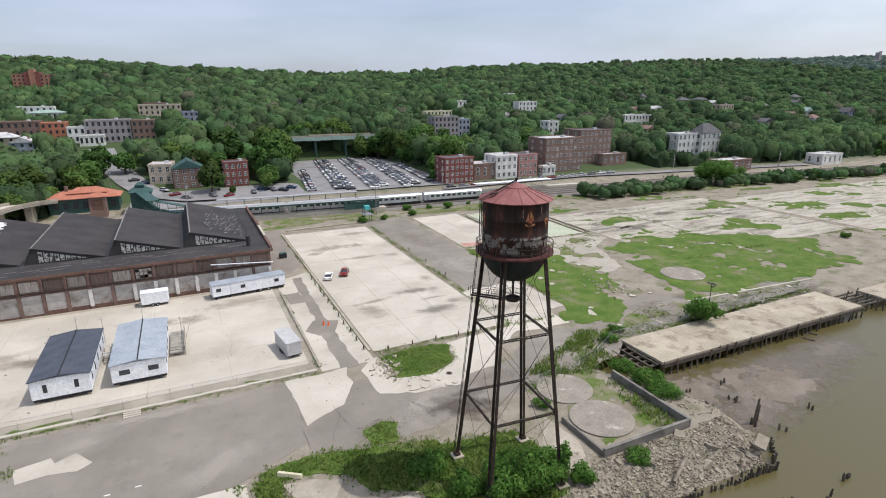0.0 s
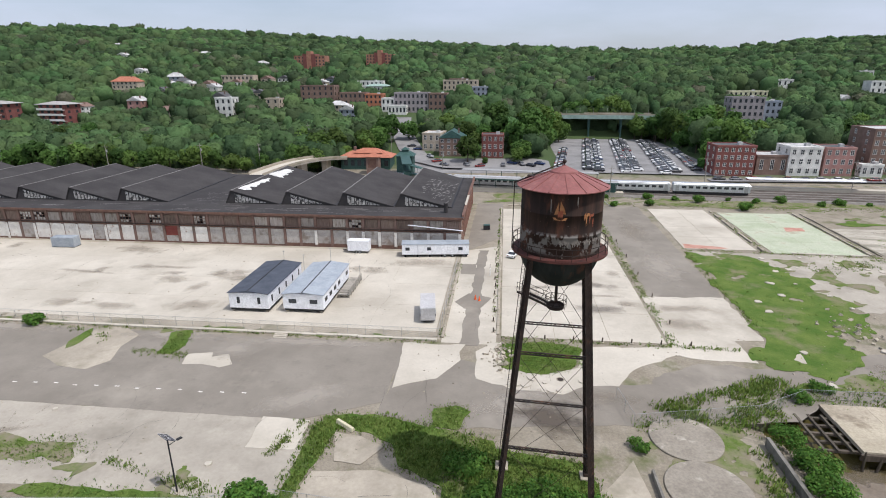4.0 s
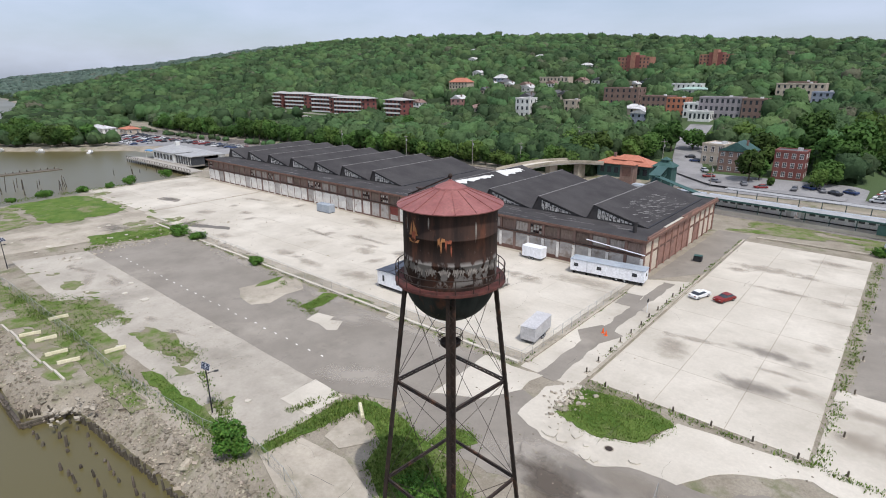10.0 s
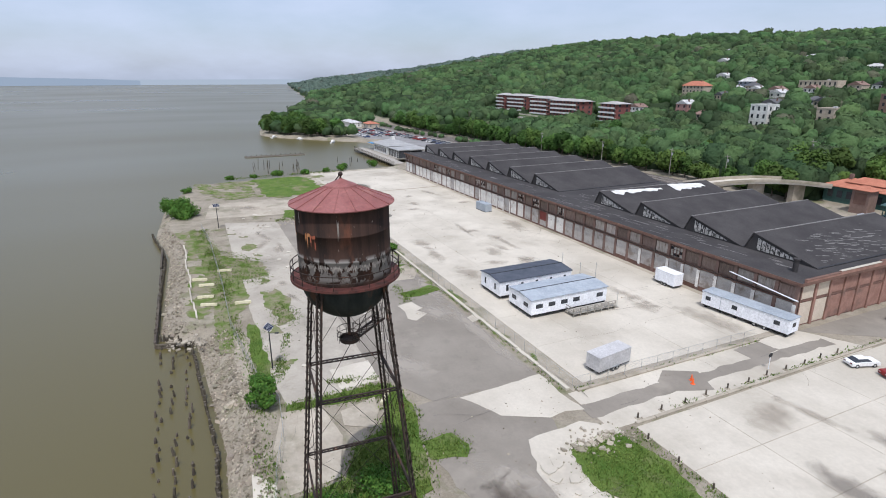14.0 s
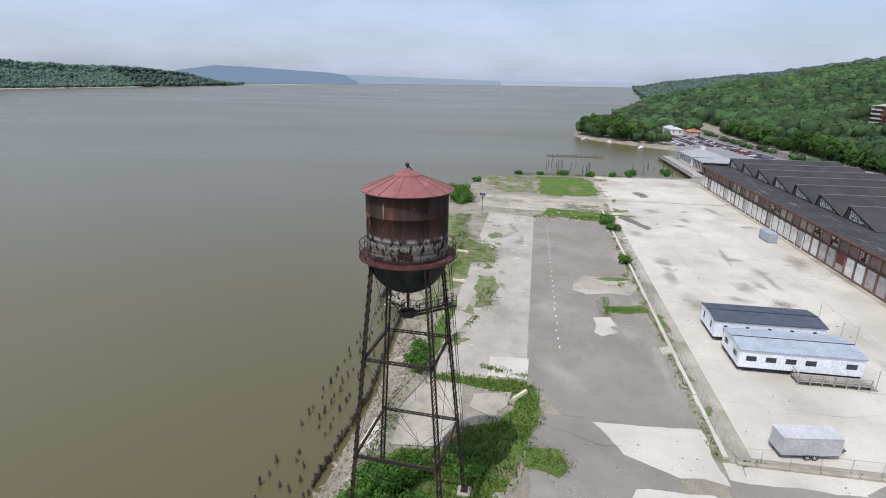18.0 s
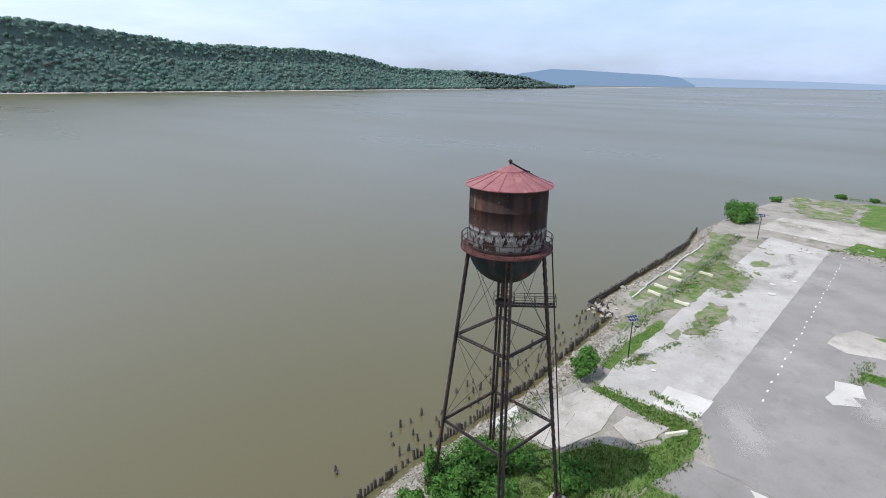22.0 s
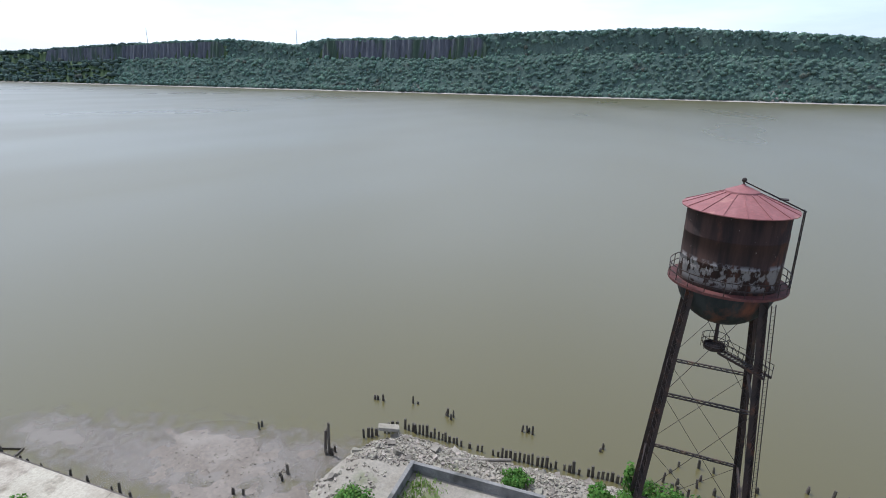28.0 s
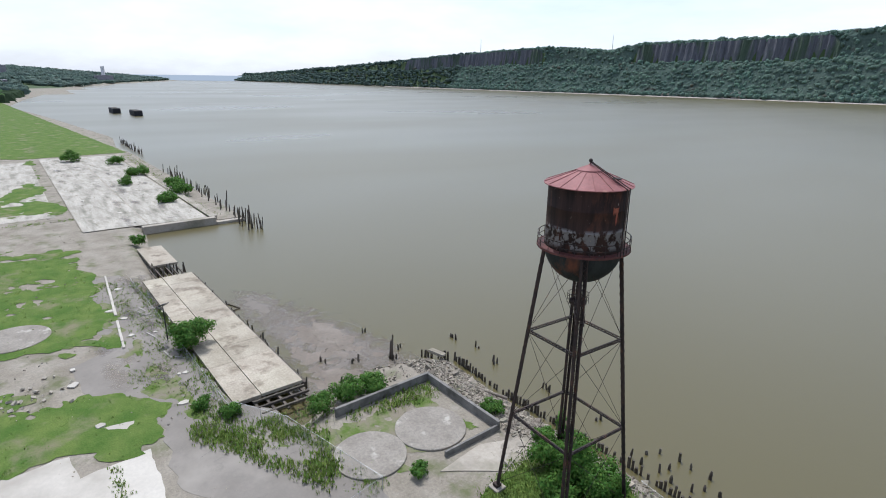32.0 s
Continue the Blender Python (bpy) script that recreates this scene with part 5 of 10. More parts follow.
    # ladder up the leg, past the gallery, over the eave to the finial
    a = A0 + CAT_LEG * math.pi / 2
    rad, side = Vector((math.cos(a), math.sin(a), 0)), Vector((-math.sin(a), math.cos(a), 0))
    bm = bmesh.new()
    for s in (-0.2, 0.2):
        o = side * s
        beam(bm, at(CAT_LEG, 1) + rad * 0.45 + o, at(CAT_LEG, 27) + rad * 0.75 + o, 0.04, 0.06)
    for i in range(85):
        c = at(CAT_LEG, 1.2 + 0.305 * i) + rad * (0.45 + 0.30 * (0.2 + 0.305 * i) / 26)
        tube(bm, c - side * 0.2, c + side * 0.2, 0.012, seg=4)
    part("ladder", bm, RUST_DARK, tower)
    a = radians(178)
    rad, side = Vector((math.cos(a), math.sin(a), 0)), Vector((-math.sin(a), math.cos(a), 0))
    bm = bmesh.new()
    for s in (-0.2, 0.2):
        o = side * s
        beam(bm, rad * 4.06 + o + Vector((0, 0, 27.3)), rad * 4.0 + o + Vector((0, 0, 33.1)), 0.05, 0.07)
        beam(bm, rad * 4.05 + o + Vector((0, 0, 33.0)), rad * 0.1 + o * 0.4 + Vector((0, 0, 34.72)), 0.05, 0.07)
    for i in range(19):
        c = rad * (4.06 - 0.003 * i) + Vector((0, 0, 27.5 + 0.3 * i))
        tube(bm, c - side * 0.2, c + side * 0.2, 0.012, seg=4)
    part("roof_ladder", bm, RUST_DARK, tower)
    part("hatch", block(2.3, 0.35, 33.62, 2.9, 0.85, 33.72, 0.02), RUST_DARK, tower).matrix_basis = pose(0, 0, 0, 0, 0, math.degrees(a) - 8)
    return tower


CAT_LEG = 1


def tank_material(name, dark, mid, worn, amount):
    """Black bitumen paint over rust: streaks that run down, flakes and a lighter scoured band."""
    m = bpy.data.materials.new(name)
    m.use_nodes = True
    n, l = m.node_tree.nodes, m.node_tree.links
    p = n["Principled BSDF"]
    p.inputs["Roughness"].default_value, p.inputs["Specular IOR Level"].default_value = 0.75, 0.15
    pos = n.new("ShaderNodeTexCoord").outputs["Object"]

    def tex(scale, stretch, det=6):
        st = n.new("ShaderNodeMapping")
        st.inputs["Scale"].default_value = stretch
        l.new(pos, st.inputs["Vector"])
        t = n.new("ShaderNodeTexNoise")
        t.inputs["Scale"].default_value, t.inputs["Detail"].default_value, t.inputs["Roughness"].default_value = scale, det, 0.62
        l.new(st.outputs["Vector"], t.inputs["Vector"])
        return t.outputs["Fac"]

    def ranged(v, lo, hi, a=0.0, b=1.0):
        r = n.new("ShaderNodeMapRange")
        for k, x in zip(("From Min", "From Max", "To Min", "To Max"), (lo, hi, a, b)):
            r.inputs[k].default_value = x
        l.new(v, r.inputs["Value"])
        return r.outputs["Result"]

    def mix(f, x, y):
        k = n.new("ShaderNodeMix")
        k.data_type = "RGBA"
        for sock, v in (("Factor", f), ("A", x), ("B", y)):
            if isinstance(v, tuple):
                k.inputs[sock].default_value = (*v, 1)
            else:
                l.new(v, k.inputs[sock])
        return k.outputs["Result"]

    def times(a, b):
        k = n.new("ShaderNodeMath")
        k.operation = "MULTIPLY"
        l.new(a, k.inputs[0])
        l.new(b, k.inputs[1])
        return k.outputs[0]
    col = mix(ranged(tex(1.0, (1, 1, 0.12)), 0.42, 0.62), dark, mid)
    col = mix(ranged(tex(0.55, (1, 1, 0.35)), 0.55, 0.72), col, (0.13, 0.05, 0.028))
    sep = n.new("ShaderNodeSeparateXYZ")
    l.new(pos, sep.inputs[0])
    if amount:
        low = times(ranged(sep.outputs["Z"], 27.6, 28.0), ranged(sep.outputs["Z"], 29.6, 29.3))
        flake = ranged(tex(1.5, (1, 1, 0.7), 9), 0.47, 0.53)
        col = mix(times(low, flake), col, worn)
        spots = ranged(tex(4.5, (1, 1, 0.6), 5), 0.68, 0.71)
        col = mix(spots, col, (0.30, 0.24, 0.20))
    l.new(col, p.inputs["Base Color"])
    bp = n.new("ShaderNodeBump")
    bp.inputs["Strength"].default_value, bp.inputs["Distance"].default_value = 0.25, 0.03
    l.new(tex(2.5, (1, 1, 0.5)), bp.inputs["Height"])
    l.new(bp.outputs["Normal"], p.inputs["Normal"])
    return m


TANK = tank_material("rusted_black_tank_paint", (0.021, 0.0145, 0.0125), (0.050, 0.028, 0.021), (0.21, 0.195, 0.18), 1)
BOWL = tank_material("black_green_bowl_paint", (0.018, 0.022, 0.021), (0.032, 0.036, 0.034), (0.1, 0.1, 0.1), 0)
build_tower()


def build_tank_paint():
    """Faded paint on the tank wall: a small sailing ship, some daubed strokes and scribbled bars."""
    R = 3.405
    t = bpy.data.objects["water_tower"]

    def daub(name, az, z, pts, mat, label=""):
        bm = bmesh.new()
        ring = []
        for px, pz in pts:
            a = radians(az) + px / R
            ring.append(bm.verts.new((R * math.cos(a), R * math.sin(a), z + pz)))
        bm.faces.new(ring)
        part(name, bm, mat, t, label)
    daub("painted_sail", -98, 31.1, [(-0.45, 0.05), (-0.12, 0.1), (-0.12, 1.05)], FADED_ORANGE, "faded orange painted sail")
    daub("painted_sail", -96, 31.1, [(-0.15, 0.1), (0.35, 0.12), (0.2, 0.6), (-0.1, 1.15)], FADED_ORANGE)
    daub("painted_hull", -97, 30.8, [(-0.6, 0.12), (0.55, 0.12), (0.4, -0.1), (-0.45, -0.1)], FADED_ORANGE, "faded orange painted hull")
    rnd = random.Random(4)

    def ragged(az, z, w, h, mt, label=""):        # a worn blot that has run down the wall
        top = [(-w / 2 + w * k / 7, h / 2 * rnd.uniform(0.5, 1.0)) for k in range(8)]
        low = [(w / 2 - w * k / 9, -h / 2 * (rnd.uniform(0.1, 0.5) if k % 2 else rnd.uniform(0.6, 1.25))) for k in range(10)]
        daub("painted_blot", az, z, top + low, mt, label)
    for az, z, w, h, mt in ((-63, 31.0, 0.16, 0.7, FADED_ORANGE), (-60.5, 30.7, 0.10, 1.1, FADED_ORANGE), (-58, 31.1, 0.22, 0.35, FADED_ORANGE), (-55, 30.8, 0.10, 0.9, RED_DAUB), (-51, 31.0, 0.3, 0.3, RED_DAUB), (-49, 30.4, 0.10, 0.9, RED_DAUB), (-97, 31.2, 0.4, 0.8, RED_DAUB), (170, 31.2, 0.6, 0.7, RED_DAUB), (172, 30.5, 0.2, 1.2, RED_DAUB), (-20, 31.6, 0.12, 1.4, SCRIBBLE), (-75, 32.2, 0.1, 0.9, SCRIBBLE), (-110, 31.9, 0.1, 1.2, SCRIBBLE)):
        ragged(az, z, w, h, mt, "worn paint blot with drips")
    for row in range(10):                         # daubed scrawl, one crooked zigzag stroke each
        bm = bmesh.new()
        last = None
        for q in range(13):
            az = radians(-97 + row * 16.5 + q * 1.15 + rnd.uniform(-0.4, 0.4))
            z = 28.8 + (0.26 if q % 2 else -0.26) * rnd.uniform(0.5, 1.2) + (0.2 if q % 6 == 0 else 0)
            pair = [bm.verts.new((R * math.cos(az + o), R * math.sin(az + o), z)) for o in (-0.008, 0.011)]
            if last:
                bm.faces.new((last[0], last[1], pair[1], pair[0]))
            last = pair
        part("scrawl", bm, SCRIBBLE, t, "pale daubed zigzag stroke")


FADED_ORANGE = material("faded_orange_paint", (0.30, 0.125, 0.05), (0.40, 0.19, 0.08), 2, 0.8, fine=9)
RED_DAUB = material("rust_red_paint", (0.26, 0.07, 0.04), (0.34, 0.11, 0.06), 2, 0.8, fine=9)
SCRIBBLE = material("pale_scribbled_paint", (0.15, 0.13, 0.115), (0.30, 0.27, 0.24), 3, 0.8, fine=9)
build_tank_paint()


# ---------------------------------------------------------------- warehouse
def build_warehouse():
    X0, X1, Y0, Y1, H = -172.0, 14.4, 127.0, 178.0, 8.1
    wh = thing("warehouse", "long derelict brick warehouse with a black saw-tooth roof", "warehouse", pose(X0, Y0, 0))
    L, D = X1 - X0, Y1 - Y0
    part("wall", block(0, 0.35, 0, L, 0.7, H), BRICK, wh, "soot-stained red brick river front")
    part("wall", block(0, D - 0.4, 0, L, D, H), BRICK, wh)
    part("wall", block(0, 0.7, 0, 0.4, D - 0.4, H), BRICK, wh)
    part("wall", block(L - 0.7, 0.7, 0, L - 0.35, D - 0.4, H), BRICK_END, wh, "brick end wall with boarded bays")
    part("flat_roof", block(-0.5, -0.5, H, L + 0.5, D + 0.4, H + 0.35, 0.05), ROOF_FELT, wh, "black felt roof")
    part("fascia", block(-0.55, -0.58, H - 0.1, L + 0.55, -0.5, H + 0.45), BRICK_TRIM, wh)
    part("fascia", block(L + 0.5, -0.5, H - 0.1, L + 0.58, D + 0.4, H + 0.45), BRICK_TRIM, wh)
    part("string_course", block(0, 0.2, 4.55, L, 0.35, 4.9), BRICK_TRIM, wh)
    part("wall_pipe", tube(bmesh.new(), (0.5, -0.16, 4.95), (L - 0.4, -0.16, 4.95), 0.13, seg=8), RUST_DARK, wh, "long dark pipe slung below the windows")
    part("string_course", block(L - 0.35, 0.7, 4.55, L - 0.2, D, 4.9), BRICK_TRIM, wh)
    # river front: 46 bays of piers, blocked doorways and upper windows
    n = 46
    w = L / n
    rw = random.Random(14)
    pier = bmesh.new()
    box(pier, -0.32, 0.0, 0, 0.32, 0.35, H, 0.03)
    pier_me = lower_me = frame_me = pane_me = cap_me = None
    for i in range(n + 1):
        x = i * w
        if pier_me is None:
            o = part("pier", pier, BRICK, wh)
            pier_me = o.data
        else:
            o = share("pier", pier_me, wh, Matrix())
        o.matrix_basis = pose(min(max(x, 0.32), L - 0.32), 0, 0)
        if (i > 36 or i < 24) and i % 7 != 3:
            bmc = block(-0.36, -0.02, 0.6 if i > 34 else 0.0, 0.36, 0.0, 4.3)
            o = part("whitewash", bmc, WHITE_WASH, wh)
            o.matrix_basis = pose(min(max(x, 0.4), L - 0.4), 0, 0)
    for i in range(n):
        x = (i + 0.5) * w
        # lower bay
        if i == 27:
            red = part("door", block(-w / 2 + 0.4, 0.2, 0, w / 2 - 0.4, 0.3, 4.4), RED_DOOR, wh, "dark red loading door with a grey lower half")
            part("door_panel", block(-w / 2 + 0.45, 0.14, 0.05, w / 2 - 0.45, 0.2, 1.9), BLOCK, red)
            o = red
        else:
            bm = block(-w / 2 + 0.34, 0.18, 0.25, w / 2 - 0.34, 0.34, 4.4, 0.02)
            m = WHITE_WASH if i in (28, 29) or (i < 25 and i % 5 != 2) else BLOCK
            o = part("bay_infill", bm, m, wh, "whitewashed doorway" if m is WHITE_WASH else "")
        o.matrix_basis = pose(x, 0, 0)
        part("plinth", block(-w / 2 + 0.34, 0.12, 0, w / 2 - 0.34, 0.34, 0.9 if i > 34 else 0.4), BRICK_TRIM, wh).matrix_basis = pose(x, 0, 0)
        # upper window
        wm = rw.choice((OLD_GLASS, BOARD_BROWN, BOARD_BROWN, BOARD_GREY))
        win = part("window", block(-w / 2 + 0.42, 0.22, 5.2, w / 2 - 0.42, 0.3, 7.35), wm, wh, "" if wm is OLD_GLASS else "weathered boards over the window")
        win.matrix_basis = pose(x, 0, 0)
        if wm is OLD_GLASS:
            bm = bmesh.new()
            for q in range(rw.randrange(4, 9)):
                cx, cz = rw.randrange(4), rw.randrange(3)
                px, pz = -w / 2 + 0.46 + (w - 0.92) * cx / 4, 5.24 + 0.7 * cz
                box(bm, px + 0.05, 0.19, pz + 0.05, px + (w - 0.92) / 4 - 0.03, 0.215, pz + 0.6)
            part("broken_pane", bm, BROKEN, win, "dark gaps of missing panes")
        bm = bmesh.new()
        for k in range(5):
            xx = -w / 2 + 0.46 + (w - 0.92) * k / 4
            box(bm, xx - 0.04, 0.12, 5.2, xx + 0.04, 0.22, 7.35)
        for z in (5.2, 5.92, 6.64, 7.32):
            box(bm, -w / 2 + 0.42, 0.13, z - 0.03, w / 2 - 0.42, 0.21, z + 0.03)
        if wm is not OLD_GLASS:
            bm.free()
        elif frame_me is None:
            fo = part("window_frame", bm, BRICK_TRIM, win)
            frame_me = fo.data
        else:
            bm.free()
            share("window_frame", frame_me, win, Matrix())
    # south end wall: tall bays
    for k in range(13):
        y = 0.7 + (D - 1.1) * k / 12
        part("pier", block(L - 0.35, y - 0.3, 0, L, y + 0.3, H, 0.03), BRICK_END, wh)
        if k < 12:
            yc, hw = y + (D - 1.1) / 24, (D - 1.1) / 24 - 0.45
            mt = TAN_PANEL if k in (0, 1, 7, 9, 10, 11) else BRICK_END
            part("bay_infill", block(L - 0.34, yc - hw, 0.3, L - 0.2, yc + hw, 4.4, 0.02), mt, wh, "tan boarded bay" if mt is TAN_PANEL else "")
            part("bay_infill", block(L - 0.34, yc - hw, 5.1, L - 0.2, yc + hw, 7.6, 0.02), TAN_PANEL if k < 2 or k > 6 else BRICK_END, wh)
    for k, (ya, yb, up) in enumerate(((0.7, 10, 0.5), (10, 22, 0.75), (22, 34, 0.95), (34, 50.5, 0.6))):
        part("end_parapet", block(L + 0.1, ya, H, L + 0.56, yb - 0.02, H + 0.35 + up, 0.03), BRICK_END, wh)
        part("coping", block(L + 0.04, ya, H + 0.35 + up, L + 0.62, yb - 0.02, H + 0.45 + up, 0.02), CONCRETE if k == 1 else BRICK_TRIM, wh)
    # worn pale shingle streaks on the last slope and the low front roof
    rs_ = random.Random(23)
    bm = bmesh.new()
    for q in range(120):
        u, yy = rs_.uniform(0.25, 0.9), rs_.gauss(26, 7)
        xa = -3.6 - X0 + 1.6 + u * 13.3
        za = H + 0.35 + 3.5 * (1 - u) + 0.03
        ln, wd = rs_.uniform(0.3, 2.2), rs_.uniform(0.06, 0.22)
        bm.faces.new([bm.verts.new(p) for p in ((xa, yy, za), (xa + wd, yy, za - wd * 0.26), (xa + wd + 0.3 * ln, yy + ln, za - (wd + 0.3 * ln) * 0.26), (xa + 0.3 * ln, yy + ln, za - 0.3 * ln * 0.26))])
    part("worn_shingles", bm, ROOF_EDGE, wh, "pale worn shingle streaks")
    bm = bmesh.new()
    for q in range(170):
        xa, ya, ln, wd = rs_.uniform(4, L - 4), rs_.uniform(0.3, 8.5), rs_.uniform(0.6, 5.0), rs_.uniform(0.05, 0.22)
        if q % 3 == 0:
            xa = L - 76 + rs_.uniform(0, 18)
            ya = rs_.uniform(1, 26)
        bm.faces.new([bm.verts.new(p) for p in ((xa, ya, H + 0.362), (xa + ln, ya + 0.2, H + 0.362), (xa + ln, ya + 0.2 + wd, H + 0.362), (xa, ya + wd, H + 0.362))])
    part("worn_felt", bm, ROOF_EDGE, wh, "pale worn felt streaks")
    # saw-tooth monitors: each a long ridge with a glazed gable towards the river
    tooth, rise = 15.2, 3.5
    y0, y1 = 9.6, D - 1.0
    feet = [v - X0 for v in (-171.3, -156.6, -141.8, -126.8, -111.8, -96.6, -81.2, -49.8, -34.3, -18.9, -3.6)]
    for i, x in enumerate(feet):
        bm = bmesh.new()
        pts = [(x, 0.0), (x + 1.6, rise), (x + tooth - 0.3, 0.0)]
        a = [bm.verts.new((px, y0, H + 0.35 + pz)) for px, pz in pts]
        b = [bm.verts.new((px, y1, H + 0.35 + pz)) for px, pz in pts]
        bm.faces.new((a[1], a[2], b[2], b[1]))
        bm.faces.new((a[0], b[0], b[1], a[1]))
        bm.faces.new((b[0], b[2], b[1]))
        bm.faces.new((a[0], a[1], a[2]))
        mon = part("roof_monitor", bm, ROOF_FELT, wh)
        # glazed gable: boards of pale glass in a dark frame
        bm = bmesh.new()
        for k in range(12):
            u0, u1 = 0.08 + 0.9 * k / 12, 0.08 + 0.9 * (k + 0.8) / 12
            xa, xb = x + 1.6 + u0 * (tooth - 2.2), x + 1.6 + u1 * (tooth - 2.2)
            za, zb = rise * (1 - u0) - 0.5, rise * (1 - u1) - 0.5
            if zb < 0.25:
                break
            v = [bm.verts.new(q) for q in ((xa, y0 - 0.06, H + 0.65), (xb, y0 - 0.06, H + 0.65), (xb, y0 - 0.06, H + 0.35 + zb), (xa, y0 - 0.06, H + 0.35 + za))]
            bm.faces.new(v)
        part("gable_glazing", bm, GABLE_GLASS, mon, "pale broken gable glazing")
        bm = bmesh.new()
        beam(bm, (x + 1.6, y0 - 0.1, H + 0.35 + rise), (x + tooth - 0.3, y0 - 0.1, H + 0.4), 0.25, 0.2)
        beam(bm, (x, y0 - 0.1, H + 0.4), (x + 1.6, y0 - 0.1, H + 0.35 + rise), 0.25, 0.2)
        part("gable_rim", bm, ROOF_FELT, mon)
        part("ridge_cap", beam(bmesh.new(), (x + 1.6, y0 - 0.15, H + 0.38 + rise), (x + 1.6, y1, H + 0.38 + rise), 0.3, 0.12), ROOF_EDGE, mon, "pale weathered ridge capping")
        part("valley", beam(bmesh.new(), (x + tooth - 0.5, y0, H + 0.42), (x + tooth - 0.5, y1, H + 0.42), 0.5, 0.1), BLACK, mon)
    # torn white patches on two of the slopes
    for i, (u0, u1, ya, yb) in enumerate(((0.02, 0.2, 13, 30), (0.0, 0.28, 34, 46))):
        x = feet[7]
        sl = lambda u: (x + 1.6 + u * (tooth - 1.9), H + 0.35 + rise * (1 - u))
        bm = bmesh.new()
        n_ = 24
        lo, hi = [], []
        for k in range(n_ + 1):
            y = ya + (yb - ya) * k / n_
            ua = u0 + 0.04 * noise.noise((y * 0.4, i * 3, 0)) + 0.1 * k / n_
            ub = u1 + 0.16 * noise.noise((y * 0.5, i * 5, 9))
            xa, za = sl(ua)
            xb, zb = sl(max(ub, ua + 0.05))
            lo.append(bm.verts.new((xa, y, za + 0.03)))
            hi.append(bm.verts.new((xb, y, zb + 0.03)))
        for k in range(n_):
            bm.faces.new((lo[k], hi[k], hi[k + 1], lo[k + 1]))
        part("roof_patch", bm, ROOF_PATCH, wh, "torn white roofing membrane")
    part("chimney", lathe([(0.45, H), (0.45, H + 2.2), (0.6, H + 2.2), (0.6, H + 2.5), (0, H + 2.5)], 14), ROOF_FELT, wh, "short black roof vent").matrix_basis = pose(L - 4.2, 4.6, 0.3)
    bm = tube(bmesh.new(), (L - 13, -0.45, 6.4), (L + 0.4, -0.45, 5.3), 0.12, seg=8)
    part("drain_pipe", bm, WHITE_SIDING, wh, "white pipe slung along the wall")


build_warehouse()


# ---------------------------------------------------------------- trailers on the yard
def site_office(name, label, x, y, w, d, h, roofm, turn=0.0, nwin=(2, 6), door=None, steps=False):
    t = thing(name, label, "site office", pose(x, y, 0.07, 0, 0, turn))
    t["group"] = "site offices"
    part("body", block(0, 0, 0.75, w, d, 0.75 + h, 0.04), WHITE_SIDING, t)
    part("skirt", block(0.15, 0.15, 0.35, w - 0.15, d - 0.15, 0.75), BLACK, t)
    for i in range(6):
        part("pier", block(0.3 + (w - 1.1) * (i % 2), 0.3 + (d - 1.0) * (i // 2) / 2, 0, 0.8 + (w - 1.1) * (i % 2), 0.8 + (d - 1.0) * (i // 2) / 2, 0.4), CONCRETE_WORN, t)
    bm = bmesh.new()
    z = 0.75 + h
    e = 0.18
    v = [bm.verts.new(p) for p in ((-e, -e, z), (w / 2, -e, z + 0.45), (w + e, -e, z), (-e, d + e, z), (w / 2, d + e, z + 0.45), (w + e, d + e, z))]
    w2 = [bm.verts.new((q.co.x, q.co.y, q.co.z - 0.12)) for q in v]
    for f in ((0, 1, 4, 3), (1, 2, 5, 4)):
        bm.faces.new([v[i] for i in f])
    for a, b in ((0, 1), (1, 2), (2, 5), (5, 4), (4, 3), (3, 0)):
        bm.faces.new((v[a], w2[a], w2[b], v[b]))
    roof = part("roof", bm, roofm, t)
    part("ridge_cap", block(w / 2 - 0.09, -e, z + 0.42, w / 2 + 0.09, d + e, z + 0.5), BLACK, roof)

    def window(fx, fy, axis, tall):
        ww, hh = (0.55, 1.25) if tall else (1.45, 0.8)
        zc = 0.75 + h * 0.52
        if axis == "x":
            o = part("window", block(fx - ww / 2, fy - 0.03, zc - hh / 2, fx + ww / 2, fy + 0.03, zc + hh / 2), GLASS_DARK, t)
            bm = bmesh.new()
            box(bm, fx - 0.03, fy - 0.06, zc - hh / 2, fx + 0.03, fy + 0.06, zc + hh / 2)
            part("window_bar", bm, BLACK, o)
        else:
            o = part("window", block(fx - 0.03, fy - ww / 2, zc - hh / 2, fx + 0.03, fy + ww / 2, zc + hh / 2), GLASS_DARK, t)
            bm = bmesh.new()
            box(bm, fx - 0.06, fy - 0.03, zc - hh / 2, fx + 0.06, fy + 0.03, zc + hh / 2)
            part("window_bar", bm, BLACK, o)
    tall = not steps
    for i in range(nwin[0]):
        window(w * (0.24 + 0.52 * i / max(nwin[0] - 1, 1)), 0, "x", tall)
        window(w * (0.24 + 0.52 * i / max(nwin[0] - 1, 1)), d, "x", tall)
    for i in range(nwin[1]):
        fy = d * (0.1 + 0.8 * i / max(nwin[1] - 1, 1))
        if door and abs(fy - door) < 1.2:
            dd = part("door", block(w - 0.02, door - 0.5, 0.8, w + 0.04, door + 0.5, 2.85), WHITE_SIDING, t, "plain white door")
            part("door_handle", block(w + 0.04, door + 0.32, 1.8, w + 0.1, door + 0.42, 1.9), GALV, dd)
            continue
        window(w, fy, "y", tall)
        window(0, fy, "y", tall)
    return t


